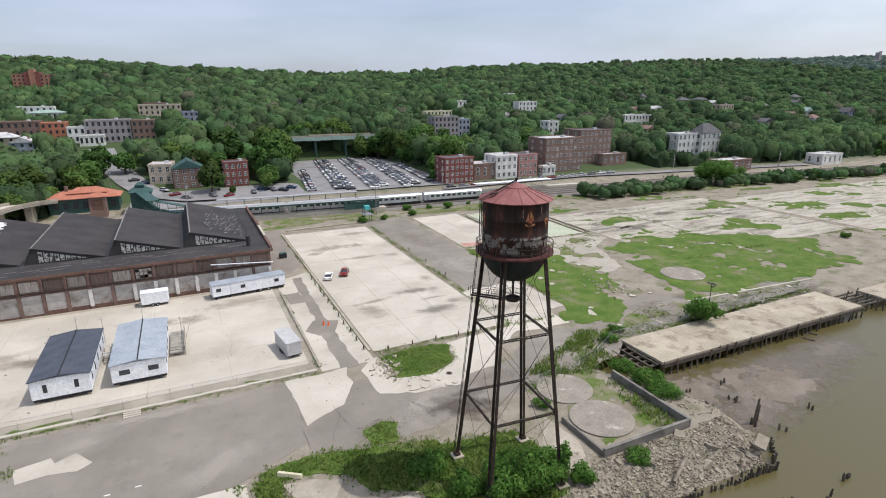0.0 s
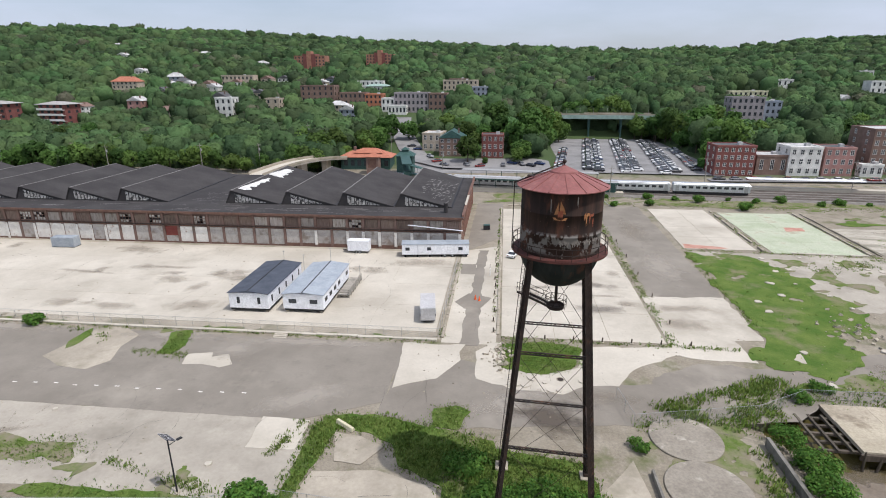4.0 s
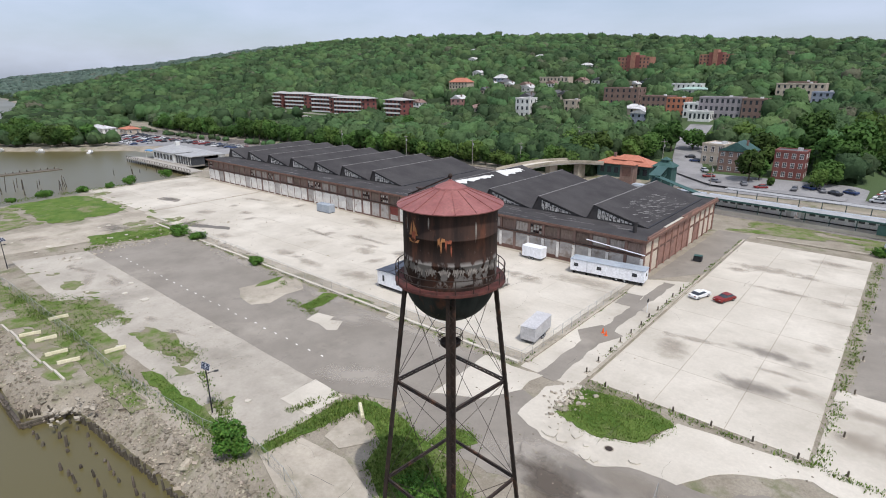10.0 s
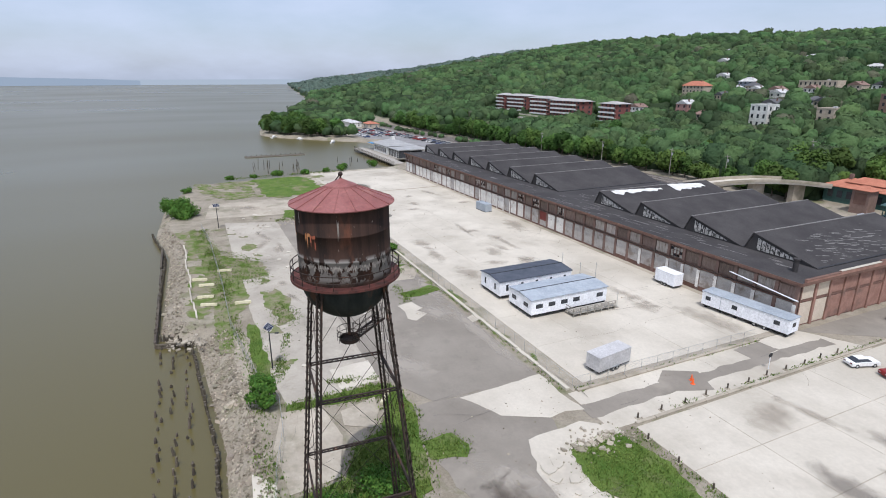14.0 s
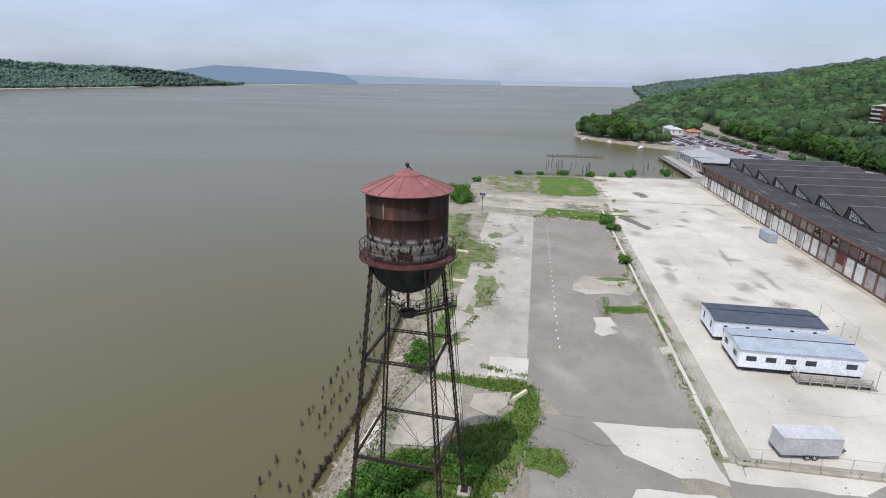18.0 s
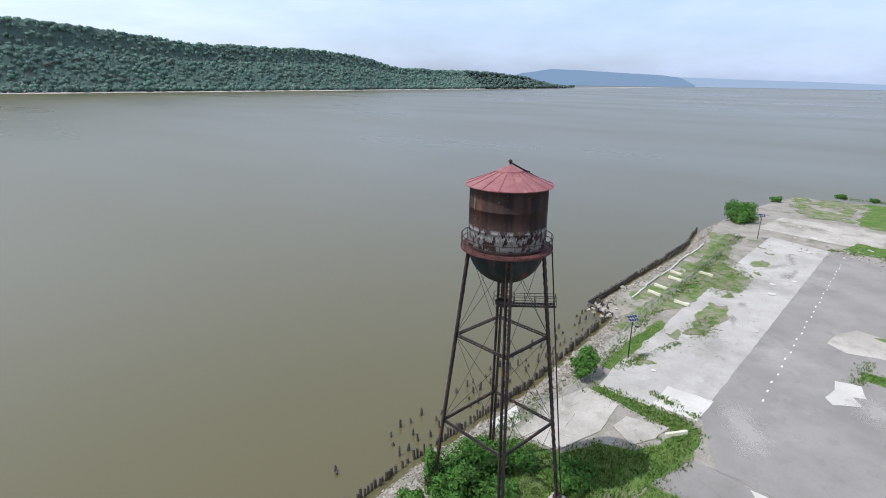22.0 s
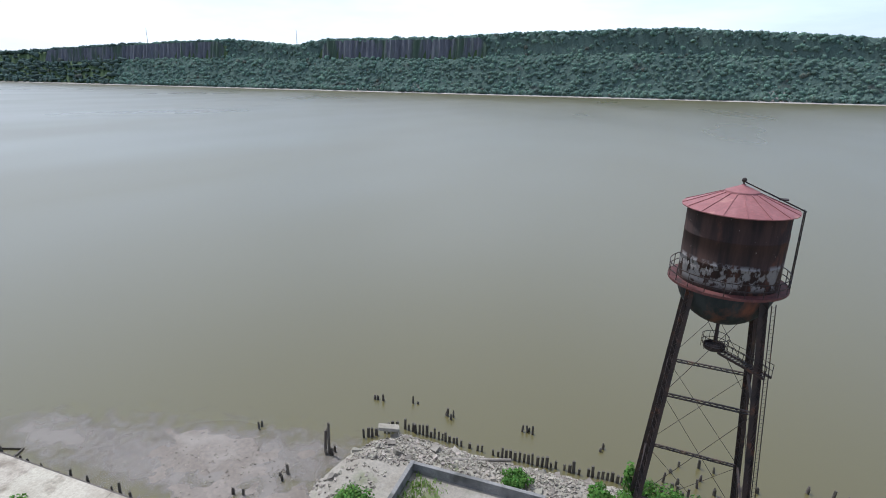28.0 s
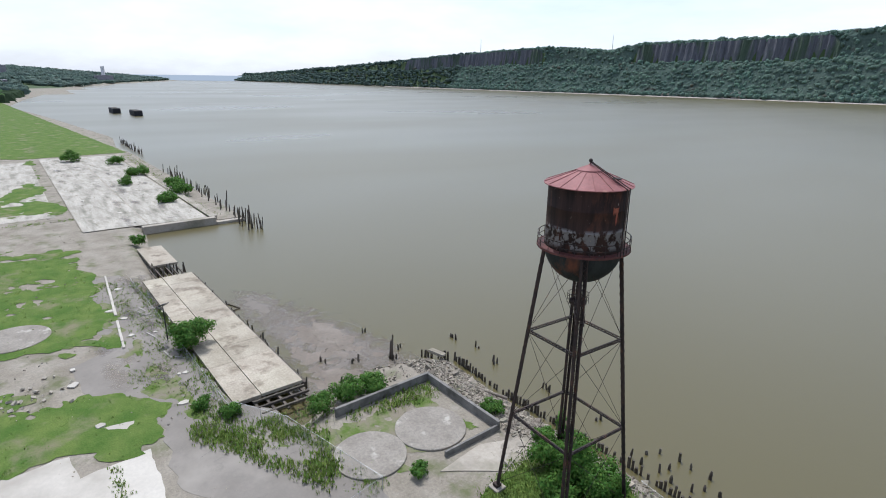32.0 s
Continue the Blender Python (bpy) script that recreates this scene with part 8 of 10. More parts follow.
def build_growth():
    scatter("tall_weeds", "dense green weeds under the water tower", spots(within(TOWER_TURF, 6000, 3, 0.2) + within([(1.6, 44), (1.6, 57), (4.6, 57), (4.4, 52), (3.4, 48), (3.4, 43.6)], 900, 31, 0.1) + within([(1.8, 56), (2.4, 58.4), (10, 59), (16, 57.2), (24, 55.4), (24, 51), (13.5, 50), (11.6, 53.6), (8.4, 55.8)], 2200, 32, 0.1), 0.05, 0.6, 1.5), 0.075, 0.24, WEEDS)
    scatter("tall_weeds", "bright weeds on the small plot by the lot", spots(within([(25, 72.5), (24.6, 80), (31, 81), (37, 79.5), (36, 74), (31.5, 71)], 2600, 4, 0.0), 0.08), 0.06, 0.16, WEEDS)
    wide = []
    for i, (poly, n) in enumerate((([(-77, 39), (-70, 44), (-62, 48), (-54, 49), (-46, 47.5), (-48, 43), (-42, 40), (-60, 38)], 1500),
                                   ([(-100, 34.5), (-78, 39.5), (-45, 41), (-17, 38.8), (-17, 36.8), (-45, 36.8), (-98, 33)], 1600),
                                   ([(-36, 48), (-30, 51), (-23, 50), (-23, 47), (-30, 46)], 400),
                                   ([(-27, 41.8), (-26, 43.2), (-4, 43.2), (-4, 41.6)], 400),
                                   ([(83, 77), (84, 71), (76, 72), (77, 76)], 260),
                                   ([(69, 70), (62, 70), (62, 66.5), (68, 67)], 180),
                                   ([(112, 71), (96, 70), (97, 72), (111, 74)], 160),
                                   ([(114, 100), (330, 100), (330, 150), (114, 154)], 1500),
                                   ([(172, 41), (334, 41), (334, 71), (172, 71)], 700),
                                   ([(51.5, 44.5), (54.8, 44.5), (54.8, 49), (52.5, 50)], 260),
                                   ([(16, 57), (16, 61), (19, 62.4), (20.5, 61), (19.5, 57)], 500),
                                   ([(-30, 79), (-28, 79.6), (-26, 72.5), (-29, 71.5)], 260),
                                   ([(-113, 62), (-106, 92), (-101, 83), (-97, 80.5), (-99, 70), (-104, 60)], 900))):
        wide += spots(within(poly, n, 30 + i, 0.1), 0.1, 0.6, 1.5, i)
    scatter("rough_grass_tufts", "uneven tufts of grass and weeds over the lawns", wide, 0.065, 0.14, WEEDS)
    strips = []
    for i, (a, b, n, w) in enumerate((((52, 82), (52.4, 171), 900, 1.0), ((24, 81.8), (62, 81.4), 420, 0.7), ((23.4, 83), (23.8, 172), 420, 0.5), ((-112, 79.6), (14, 79.4), 700, 0.8), ((14.6, 81), (14.9, 118), 160, 0.5),
                                      ((-98, 36.5), (-46, 39), 800, 1.4), ((-46, 39), (-6, 41), 500, 1.2), ((-6, 41), (24, 39.4), 500, 1.4), ((60, 189), (330, 172), 1500, 2.5), ((62, 180), (330, 164), 700, 2), ((111, 131), (112, 174), 300, 0.8), ((69, 132.6), (112, 130.6), 300, 1.2), ((57, 57), (60, 65), 340, 1.6), ((64, 68), (122, 69), 500, 1.2), ((41, 60), (57, 63), 420, 1.6),
                                      ((-20, 47.5), (-2, 43), 260, 0.8), ((-100, 57.2), (-102, 82), 420, 2.4), ((0, 57), (-2, 50), 160, 0.8), ((67.8, 90), (68.6, 134), 300, 0.8), ((87.4, 132), (88.4, 172), 300, 0.8),
                                      ((-183, 52), (-186, 100), 900, 3.4), ((172, 39), (335, 34), 900, 3.0), ((190, 72), (190, 100), 260, 2), ((-34, 72), (-24, 71), 160, 1.2), ((-50, 79), (-40, 75), 90, 1.0), ((114, 97), (192, 97), 420, 1.4), ((66, 70), (126, 73), 700, 3.0), ((70, 67.6), (122, 68.4), 420, 0.8), ((116, 120), (190, 117), 380, 2.4), ((118, 140), (190, 143), 380, 3.0), ((140, 98), (142, 154), 260, 1.0), ((196, 110), (330, 104), 500, 3.5), ((92, 120), (112, 128), 320, 3.5), ((150, 176), (330, 163), 1100, 5.0), ((60, 182), (150, 178), 700, 3.0))):
        strips += spots(along(a, b, n, w, i), 0.06, 0.6, 1.6, i)
    scatter("ragged_tufts", "tufts of weeds over the ragged turf", TUFTS, 0.065, 0.17, WEEDS)
    scatter("weed_strips", "weeds growing from kerbs and paving joints", strips, 0.07, 0.2, WEEDS)
    # shrubs
    for i, (x, y, r, h, n) in enumerate(((26.5, 42.4, 3.2, 3.8, 4600), (30, 41.8, 3.4, 4.8, 5200), (32.6, 43.4, 2.6, 3.8, 3400), (23, 45, 2.4, 2.0, 2200), (29, 46, 2.8, 2.2, 2600), (33.4, 41.0, 0.8, 6.8, 1500), (36, 40.6, 1.6, 2.0, 1600), (20.5, 51, 3.2, 1.1, 2200))):
        bush(x, y, r, h, "dense leafy shrub at the water tower's foot", 60 + i, 0.0, n, 0.15)
    bush(0.5, 41.2, 2.3, 4.6, "bright green young tree by the river fence", 80, 0, 3600, 0.17)
    bush(86.5, 66.5, 3.4, 4.6, "round green shrub growing on the dock", 81, 0.2, 3600, 0.2)
    bush(58.5, 50, 2.4, 2.4, "leafy shrub outside the containment wall", 82, -0.3, 2400, 0.15)
    bush(59, 54, 2.6, 2.6, "leafy shrub outside the containment wall", 83, -0.3, 2600, 0.15)
    bush(44.5, 40.8, 1.7, 1.7, "small shrub on the stone bank", 84, -0.2, 1400, 0.14)
    bush(40.5, 55.5, 1.3, 1.3, "small shrub beside the tank base", 85, 0, 1000, 0.13)
    bush(58, 58.5, 2.2, 2.0, "leafy shrub by the old tank bases", 190, 0.0, 1500, 0.14)
    scatter("tall_weeds", "rank green weeds round the old tank bases", spots(within([(41.5, 60.5), (50, 61.5), (57, 59), (60, 66), (68, 71), (62, 73), (52, 68), (43, 64)], 1500, 44, 0.5) + within([(52, 44), (54.8, 44), (54.8, 57), (53, 57)], 260, 45, 0.35), 0.06), 0.09, 0.42, WEEDS)
    bush(-124, 29.5, 5.5, 5.6, "large green shrub on the north bank", 86, -0.5, 3600, 0.26)
    bush(-116, 32, 4.2, 4.2, "green shrub on the north bank", 87, -0.5, 2400, 0.28)
    bush(64, 68, 1.6, 1.6, "shrub against the broken dock", 88, 0, 1300, 0.14)
    bush(68, 70.5, 1.5, 1.4, "shrub against the broken dock", 89, 0, 1100, 0.14)
    rb = random.Random(91)
    for i in range(30):
        x = 62 + i * 9 + rb.uniform(-3, 3)
        r = rb.uniform(1.0, 2.4)
        bush(x, 190 - 0.075 * (x - 60) + rb.uniform(-3, 2), r, r * rb.uniform(0.8, 1.3), "scrubby bush beside the railway", 140 + i, 0.05, int(420 + 200 * r), 0.2)
    bush(226, 178, 8.5, 13, "large rounded tree beside the railway", 180, 0, 6500, 0.42)
    bush(241, 177, 5.2, 8, "rounded shrub beside the railway", 181, 0, 1600, 0.3)
    for i, (x, y, r, h) in enumerate(((52, 177, 2, 2), (72, 180, 1.8, 2.2), (100, 176, 2.4, 3), (60, 178, 1.5, 1.6), (200, 44, 4, 3), (240, 50, 3, 3.5), (262, 42, 5, 4), (300, 44, 4, 4), (320, 60, 5, 5), (152, 62, 2, 2.4), (214, 36, 5, 3),
                                      (230, 35, 4, 3.4), (-57, 79, 1.8, 2.2), (-96, 79.5, 3, 2.6), (-88, 80.5, 2.5, 2), (178, 92, 1.5, 1.5), (-182, 70, 3, 3), (-181, 60, 2, 1.8), (-180, 50, 2.2, 2), (-183, 82, 2.4, 2.4), (-184, 92, 2, 2), (-158, 33, 2.2, 2), (-186, 100, 3.5, 3), (-190, 116, 3, 3.5))):
        bush(x, y, r, h, "scrubby green bush on the cleared land", 100 + i, 0.05, int(500 + 260 * r), 0.16 + 0.03 * r)


build_bank()
build_docks()
build_enclosure()
build_fences()
build_yard_things()
build_litter()
tree_prototypes()
build_growth()


# ---------------------------------------------------------------- railway and station
def gz_at(x, y):
    return float(lift(np.array([float(x)]), np.array([float(y)]))[0])


def track_y(x):
    return float(np.interp(x, *TRACK)) - 4.5


def build_railway():
    v, f = [], []
    xs = list(range(-470, 700, 10))
    for x in xs:
        y = track_y(x)
        for o, z in ((-9.5, 0.02), (-8, 0.55), (8, 0.55), (9.5, 0.05)):
            v.append((x, y + o, z + max(gz_at(x, y + o), 0)))
    for i in range(len(xs) - 1):
        for k in range(3):
            a = i * 4 + k
            f.append((a, a + 4, a + 5, a + 1))
    tagged(soup("track_bed", v, f, BALLAST), "grey ballast bed of the railway", "railway", kind="structure")
    for o in (-6, -2, 2, 6):
        bm = bmesh.new()
        for g in (-0.72, 0.72):
            for a, b in zip(xs, xs[1:]):
                beam(bm, (a, track_y(a) + o + g, 0.72), (b, track_y(b) + o + g, 0.72), 0.09, 0.16)
        tagged(link("rail_pair", bm, RAIL), "pair of worn steel rails on ballast", "rails", "railway tracks", kind="structure")
    # commuter train
    def coach(x, label):
        y = track_y(x) - 2
        ang = math.degrees(math.atan2(track_y(x + 12) - track_y(x - 12), 24))
        t = thing("train_coach", label, "train", pose(x, y, 0.75, 0, 0, ang), "commuter train")
        L = 12.6
        part("body", block(-L, -1.55, 0.9, L, 1.55, 3.5, 0.12), STAINLESS, t)
        part("roof", block(-L + 0.1, -1.3, 3.5, L - 0.1, 1.3, 3.85, 0.16), STAINLESS, t, "grey ribbed roof")
        part("underframe", block(-L + 0.6, -1.3, 0.15, L - 0.6, 1.3, 0.9), BLACK, t)
        for i in range(9):
            wx = -L + 3.6 + i * 2.3
            part("window", block(wx - 0.75, -1.58, 2.05, wx + 0.75, -1.54, 2.85), GLASS_DARK, t)
        for dx in (-L + 1.4, L - 1.4):
            part("door", block(dx - 0.6, -1.59, 0.95, dx + 0.6, -1.54, 3.1), GALV, t)
        for dx in (-8.5, 8.5):
            part("bogie", block(dx - 1.5, -1.2, 0, dx + 1.5, 1.2, 0.6, 0.05), BLACK, t)
        return t
    for i, x in enumerate((-8, 18, 44, 70, 96)):
        coach(x, "silver commuter train coach with dark windows standing at the platform")
    # platforms with canopies
    for nm, x0, x1, off in (("river platform", 2, 66, -7.2), ("town platform", 10, 165, 9.2)):
        t = thing("platform", "raised concrete station platform with a long flat canopy", "platform", pose(0, 0, 0), "station platforms")
        bm = bmesh.new()
        beam(bm, (x0, track_y(x0) + off, 0.9), (x1, track_y(x1) + off, 0.9), 3.2, 1.2)
        part("deck", bm, CONCRETE, t)
        if off < 0:
            bm = beam(bmesh.new(), (x0, track_y(x0) + off, 4.9), (x1 - 2, track_y(x1) + off, 4.9), 4.2, 0.25)
            part("canopy", bm, ROOF_GREY, t, "weathered grey canopy roof")
            part("fascia", beam(bmesh.new(), (x0, track_y(x0) + off - 2.15, 4.75), (x1 - 2, track_y(x1) + off - 2.15, 4.75), 0.1, 0.5), GREEN_STEEL, t)
            part("screen", beam(bmesh.new(), (x1 - 16, track_y(x1 - 16) + off - 1.6, 2.9), (x1 - 3, track_y(x1 - 3) + off - 1.6, 2.9), 0.1, 2.6), GREEN_STEEL, t)
        else:
            part("canopy", beam(bmesh.new(), (x0 - 2, track_y(x0) + off, 5.0), (x0 + 50, track_y(x0 + 50) + off, 5.0), 3.6, 0.22), ROOF_GREY, t)
            part("canopy", beam(bmesh.new(), (112, track_y(112) + off, 4.6), (150, track_y(150) + off, 4.6), 3.6, 0.22), WHITE_SIDING, t)
        x = x0 + 1.5
        while x < (x1 - 2 if off < 0 else x0 + 50):
            part("column", tube(bmesh.new(), (x, track_y(x) + off, 1.4), (x, track_y(x) + off, 4.9), 0.12, seg=8), GREEN_STEEL, t)
            x += 6
        part("railing", beam(bmesh.new(), (x0, track_y(x0) + off + math.copysign(1.5, off), 2.3), (x1, track_y(x1) + off + math.copysign(1.5, off), 2.3), 0.06, 0.08), GALV, t)


LOT_GREY = material("blue_grey_asphalt", (0.21, 0.205, 0.205), (0.27, 0.262, 0.258), 0.08, 0.9, fine=3, stain=(0.16, 0.155, 0.155), stain_scale=0.1, stain_at=(0.5, 0.7))
RAIL = paint("worn_rail_steel", (0.16, 0.13, 0.11), 0.5)
ROOF_GREY = material("weathered_grey_roof", (0.28, 0.28, 0.28), (0.36, 0.36, 0.36), 0.4, 0.8, fine=4)


def hip_roof(w, d, h, over=0.6, ridge=0.35):
    bm = bmesh.new()
    r = max(w - d, w * ridge) / 2
    p = [(-w / 2 - over, -d / 2 - over, 0), (w / 2 + over, -d / 2 - over, 0), (w / 2 + over, d / 2 + over, 0), (-w / 2 - over, d / 2 + over, 0), (-r, 0, h), (r, 0, h)]
    low = [(x, y, -0.18) for x, y, z in p[:4]]
    v = [bm.verts.new(q) for q in p]
    q = [bm.verts.new(x) for x in low]
    for f in ((0, 1, 5, 4), (1, 2, 5), (2, 3, 4, 5), (3, 0, 4)):
        bm.faces.new([v[i] for i in f])
    for i in range(4):
        bm.faces.new((v[i], q[i], q[(i + 1) % 4], v[(i + 1) % 4]))
    bm.faces.new(q[::-1])
    return bm


def gable_roof(w, d, h, over=0.4):
    bm = bmesh.new()
    a = [bm.verts.new(q) for q in ((-w / 2 - over, -d / 2 - over, 0), (w / 2 + over, -d / 2 - over, 0), (0, -d / 2 - over, h))]
    b = [bm.verts.new(q) for q in ((-w / 2 - over, d / 2 + over, 0), (w / 2 + over, d / 2 + over, 0), (0, d / 2 + over, h))]
    for f in ((a[0], a[2], b[2], b[0]), (a[2], a[1], b[1], b[2]), (a[0], a[1], a[2]), (b[1], b[0], b[2]), (a[0], b[0], b[1], a[1])):
        bm.faces.new(f)
    return bm


def build_station():
    s = thing("station_house", "station house with dark green walls and a hipped orange tile roof", "station", pose(-36, 239, 0.5))
    part("wall", block(-11, -5, 0, 11, 5, 6.0), GREEN_STEEL, s)
    part("roof", hip_roof(22, 10, 2.6, 0.9), ORANGE_ROOF, s).matrix_basis = Matrix.Translation((0, 0, 6.0))
    part("upper_roof", hip_roof(12, 6, 1.8, 0.5), ORANGE_ROOF, s).matrix_basis = Matrix.Translation((1, 0, 7.6))
    for i in range(7):
        part("window", block(-9.6 + i * 3, -5.06, 2.2, -7.9 + i * 3, -4.98, 4.6), GLASS_DARK, s)
    part("chimney", block(-6, -1, 7.5, -5, 0, 10), BRICK, s)
    b = thing("lift_tower", "square brick lift tower with a small orange roof", "tower", pose(-31, 228, 0.3))
    part("wall", block(-2.6, -2.2, 0, 2.6, 2.2, 7.6), TOWN_BROWN, b)
    part("roof", hip_roof(5.2, 4.4, 1.2, 0.7), ORANGE_ROOF, b).matrix_basis = Matrix.Translation((0, 0, 7.6))
    part("louvre", block(-1.8, -2.26, 3, 1.8, -2.18, 6.6), BRICK_TRIM, b)
    g = thing("footbridge", "dark green covered footbridge with stairs over the tracks", "footbridge", pose(-17, 228, 0.3))
    part("tower_wall", block(-3.4, -3, 0, 3.4, 3, 8.2), GREEN_STEEL, g)
    part("tower_roof", hip_roof(6.8, 6, 2.2, 0.6), GREEN_STEEL, g).matrix_basis = Matrix.Translation((0, 0, 8.2))
    part("cupola", block(-1.2, -1.2, 9.4, 1.2, 1.2, 10.6), GREEN_STEEL, g)
    part("cupola_roof", hip_roof(2.4, 2.4, 1.0, 0.4, 0.05), GREEN_STEEL, g).matrix_basis = Matrix.Translation((0, 0, 10.6))
    part("deck", beam(bmesh.new(), (0, -2, 5.4), (5, -24, 5.4), 3.0, 0.4), GREEN_STEEL, g)
    part("corridor_roof", beam(bmesh.new(), (0, -2, 8.4), (5, -25, 8.4), 3.8, 0.25), GREEN_STEEL, g)
    for i in range(9):
        for o in (-1.5, 1.5):
            p = Vector((5 * i / 8 + o, -2 - 22 * i / 8, 0))
            part("column", beam(bmesh.new(), p + Vector((0, 0, 5.4)), p + Vector((0, 0, 8.4)), 0.18, 0.18), GREEN_STEEL, g)
    part("pier", block(3.6, -25, 0, 6.4, -23, 5.4), GREEN_STEEL, g)
    part("stair", beam(bmesh.new(), (5.5, -24, 5.2), (20, -25.6, 1.4), 2.4, 0.35), GREEN_STEEL, g)
    part("stair_roof", beam(bmesh.new(), (5.5, -24, 8.2), (20, -25.6, 4.4), 2.9, 0.2), GREEN_STEEL, g)
    for i in range(6):
        p = Vector((6.5 + 2.6 * i, -24.1 - 0.28 * i, 5.0 - 0.68 * i))
        part("stair_post", beam(bmesh.new(), p + Vector((0, -1.2, 0)), p + Vector((0, -1.2, 3.0)), 0.14, 0.14), GREEN_STEEL, g)
    o = thing("road_bridge", "pale humped concrete road bridge over the tracks", "bridge", pose(0, 0, 0))
    n = 14
    for i in range(n):
        u0, u1 = i / n, (i + 1) / n
        p = lambda u: Vector((-66 + 19 * u, 190 + 44 * u, 4.6 + 3.0 * math.sin(math.pi * min(u * 0.75 + 0.12, 1))))
        part("deck", beam(bmesh.new(), p(u0), p(u1), 7, 0.6), CONCRETE, o)
        for sd2 in (-3.6, 3.6):
            off = Vector((-0.918, 0.396, 0)) * sd2
            part("parapet", beam(bmesh.new(), p(u0) + off + Vector((0, 0, 0.8)), p(u1) + off + Vector((0, 0, 0.8)), 0.3, 1.0), CONCRETE_WORN, o)
    for u in (0.2, 0.5, 0.8):
        q = p(u)
        part("pier", block(q.x - 1, q.y - 3, 0, q.x + 1, q.y + 3, q.z - 0.2), CONCRETE_WORN, o)
    # road viaduct behind the car park
    w = thing("viaduct", "pale green steel road viaduct among the trees", "bridge", pose(84, 353, 0, 0, 0, -3))
    part("deck", block(-34, -4.5, 15.4, 30, 4.5, 16.2), CONCRETE_WORN, w, "pale concrete road deck")
    for y in (-4.7, 4.4):
        part("girder", block(-34, y, 13.9, 30, y + 0.3, 16.2), BRIDGE_GREEN, w, "pale green plate girder")
        part("parapet", block(-34, y, 16.2, 30, y + 0.3, 17.1), CONCRETE_WORN, w)
    for x in (-8, 11):
        for y in (-3, 3):
            part("pier", beam(bmesh.new(), (x, y, 1), (x, y * 0.8, 14), 0.9, 0.9), GREEN_STEEL, w)
        part("cross_beam", beam(bmesh.new(), (x, -4, 13.6), (x, 4, 13.6), 1.0, 0.8), GREEN_STEEL, w)
    for i in range(8):
        part("lamp_mast", tube(bmesh.new(), (-30 + i * 8, -4.5, 17), (-30 + i * 8, -4.5, 20.5), 0.07, seg=5), GALV, w)
    for k in range(8):
        BUILT.append((54 + k * 8, 352, 2.5))
    clear_view(82, 348, 1, 19, 30)


BRIDGE_GREEN = paint("pale_green_bridge_paint", (0.28, 0.38, 0.34))
TOWN_BROWN = paint("brown_brick", (0.21, 0.14, 0.115))
TOWN_BRICK = paint("orange_brown_brick", (0.33, 0.165, 0.115))
TOWN_RED = paint("town_red_brick", (0.20, 0.075, 0.065))
TOWN_ORANGE = paint("orange_stucco", (0.42, 0.17, 0.10))
TOWN_WHITE = paint("off_white_render", (0.66, 0.65, 0.62))
TOWN_GREY = paint("grey_violet_render", (0.30, 0.27, 0.28))
TOWN_TAN = paint("tan_render", (0.47, 0.40, 0.32))
TOWN_BLUE = paint("blue_grey_siding", (0.28, 0.31, 0.37))
TOWN_PINK = paint("faded_pink_brick", (0.36, 0.20, 0.18))
TOWN_YELLOW = paint("pale_yellow_siding", (0.60, 0.57, 0.40))
SLATE = paint("dark_slate_roof", (0.10, 0.10, 0.105))
FLAT_LIGHT = paint("light_grey_roof_membrane", (0.47, 0.465, 0.46), 0.85, 0.25)
ROOF_PALE = material("pale_grey_shingles", (0.30, 0.285, 0.275), (0.40, 0.385, 0.37), 0.3, 0.9, fine=3)
WINDOW_MESH = {}


def window_mesh(w, h):
    key = (round(w, 1), round(h, 1))
    if key not in WINDOW_MESH:
        bm = block(-key[0] / 2, -0.06, -key[1] / 2, key[0] / 2, 0.1, key[1] / 2)
        a = bpy.data.meshes.new("window")
        bm.to_mesh(a)
        bm.free()
        a.materials.append(GLASS_DARK)
        bm = bmesh.new()
        for x in (-key[0] / 2, 0, key[0] / 2):
            box(bm, x - 0.05, -0.12, -key[1] / 2 - 0.05, x + 0.05, -0.04, key[1] / 2 + 0.05)
        for z in (-key[1] / 2, 0, key[1] / 2):
            box(bm, -key[0] / 2 - 0.08, -0.13, z - 0.05, key[0] / 2 + 0.08, -0.05, z + 0.05)
        b = bpy.data.meshes.new("window_frame")
        bm.to_mesh(b)
        bm.free()
        b.materials.append(TOWN_WHITE)
        WINDOW_MESH[key] = (a, b)
    return WINDOW_MESH[key]


def clear_view(x, y, r0, r1, far):
    """Streets and gardens before a house keep the trees off."""
    BUILT.append((x, y, r0))
    d = Vector((30 - x, 40 - y)).normalized()
    GARDENS.append((x, y, r1, (d.x, d.y), far))


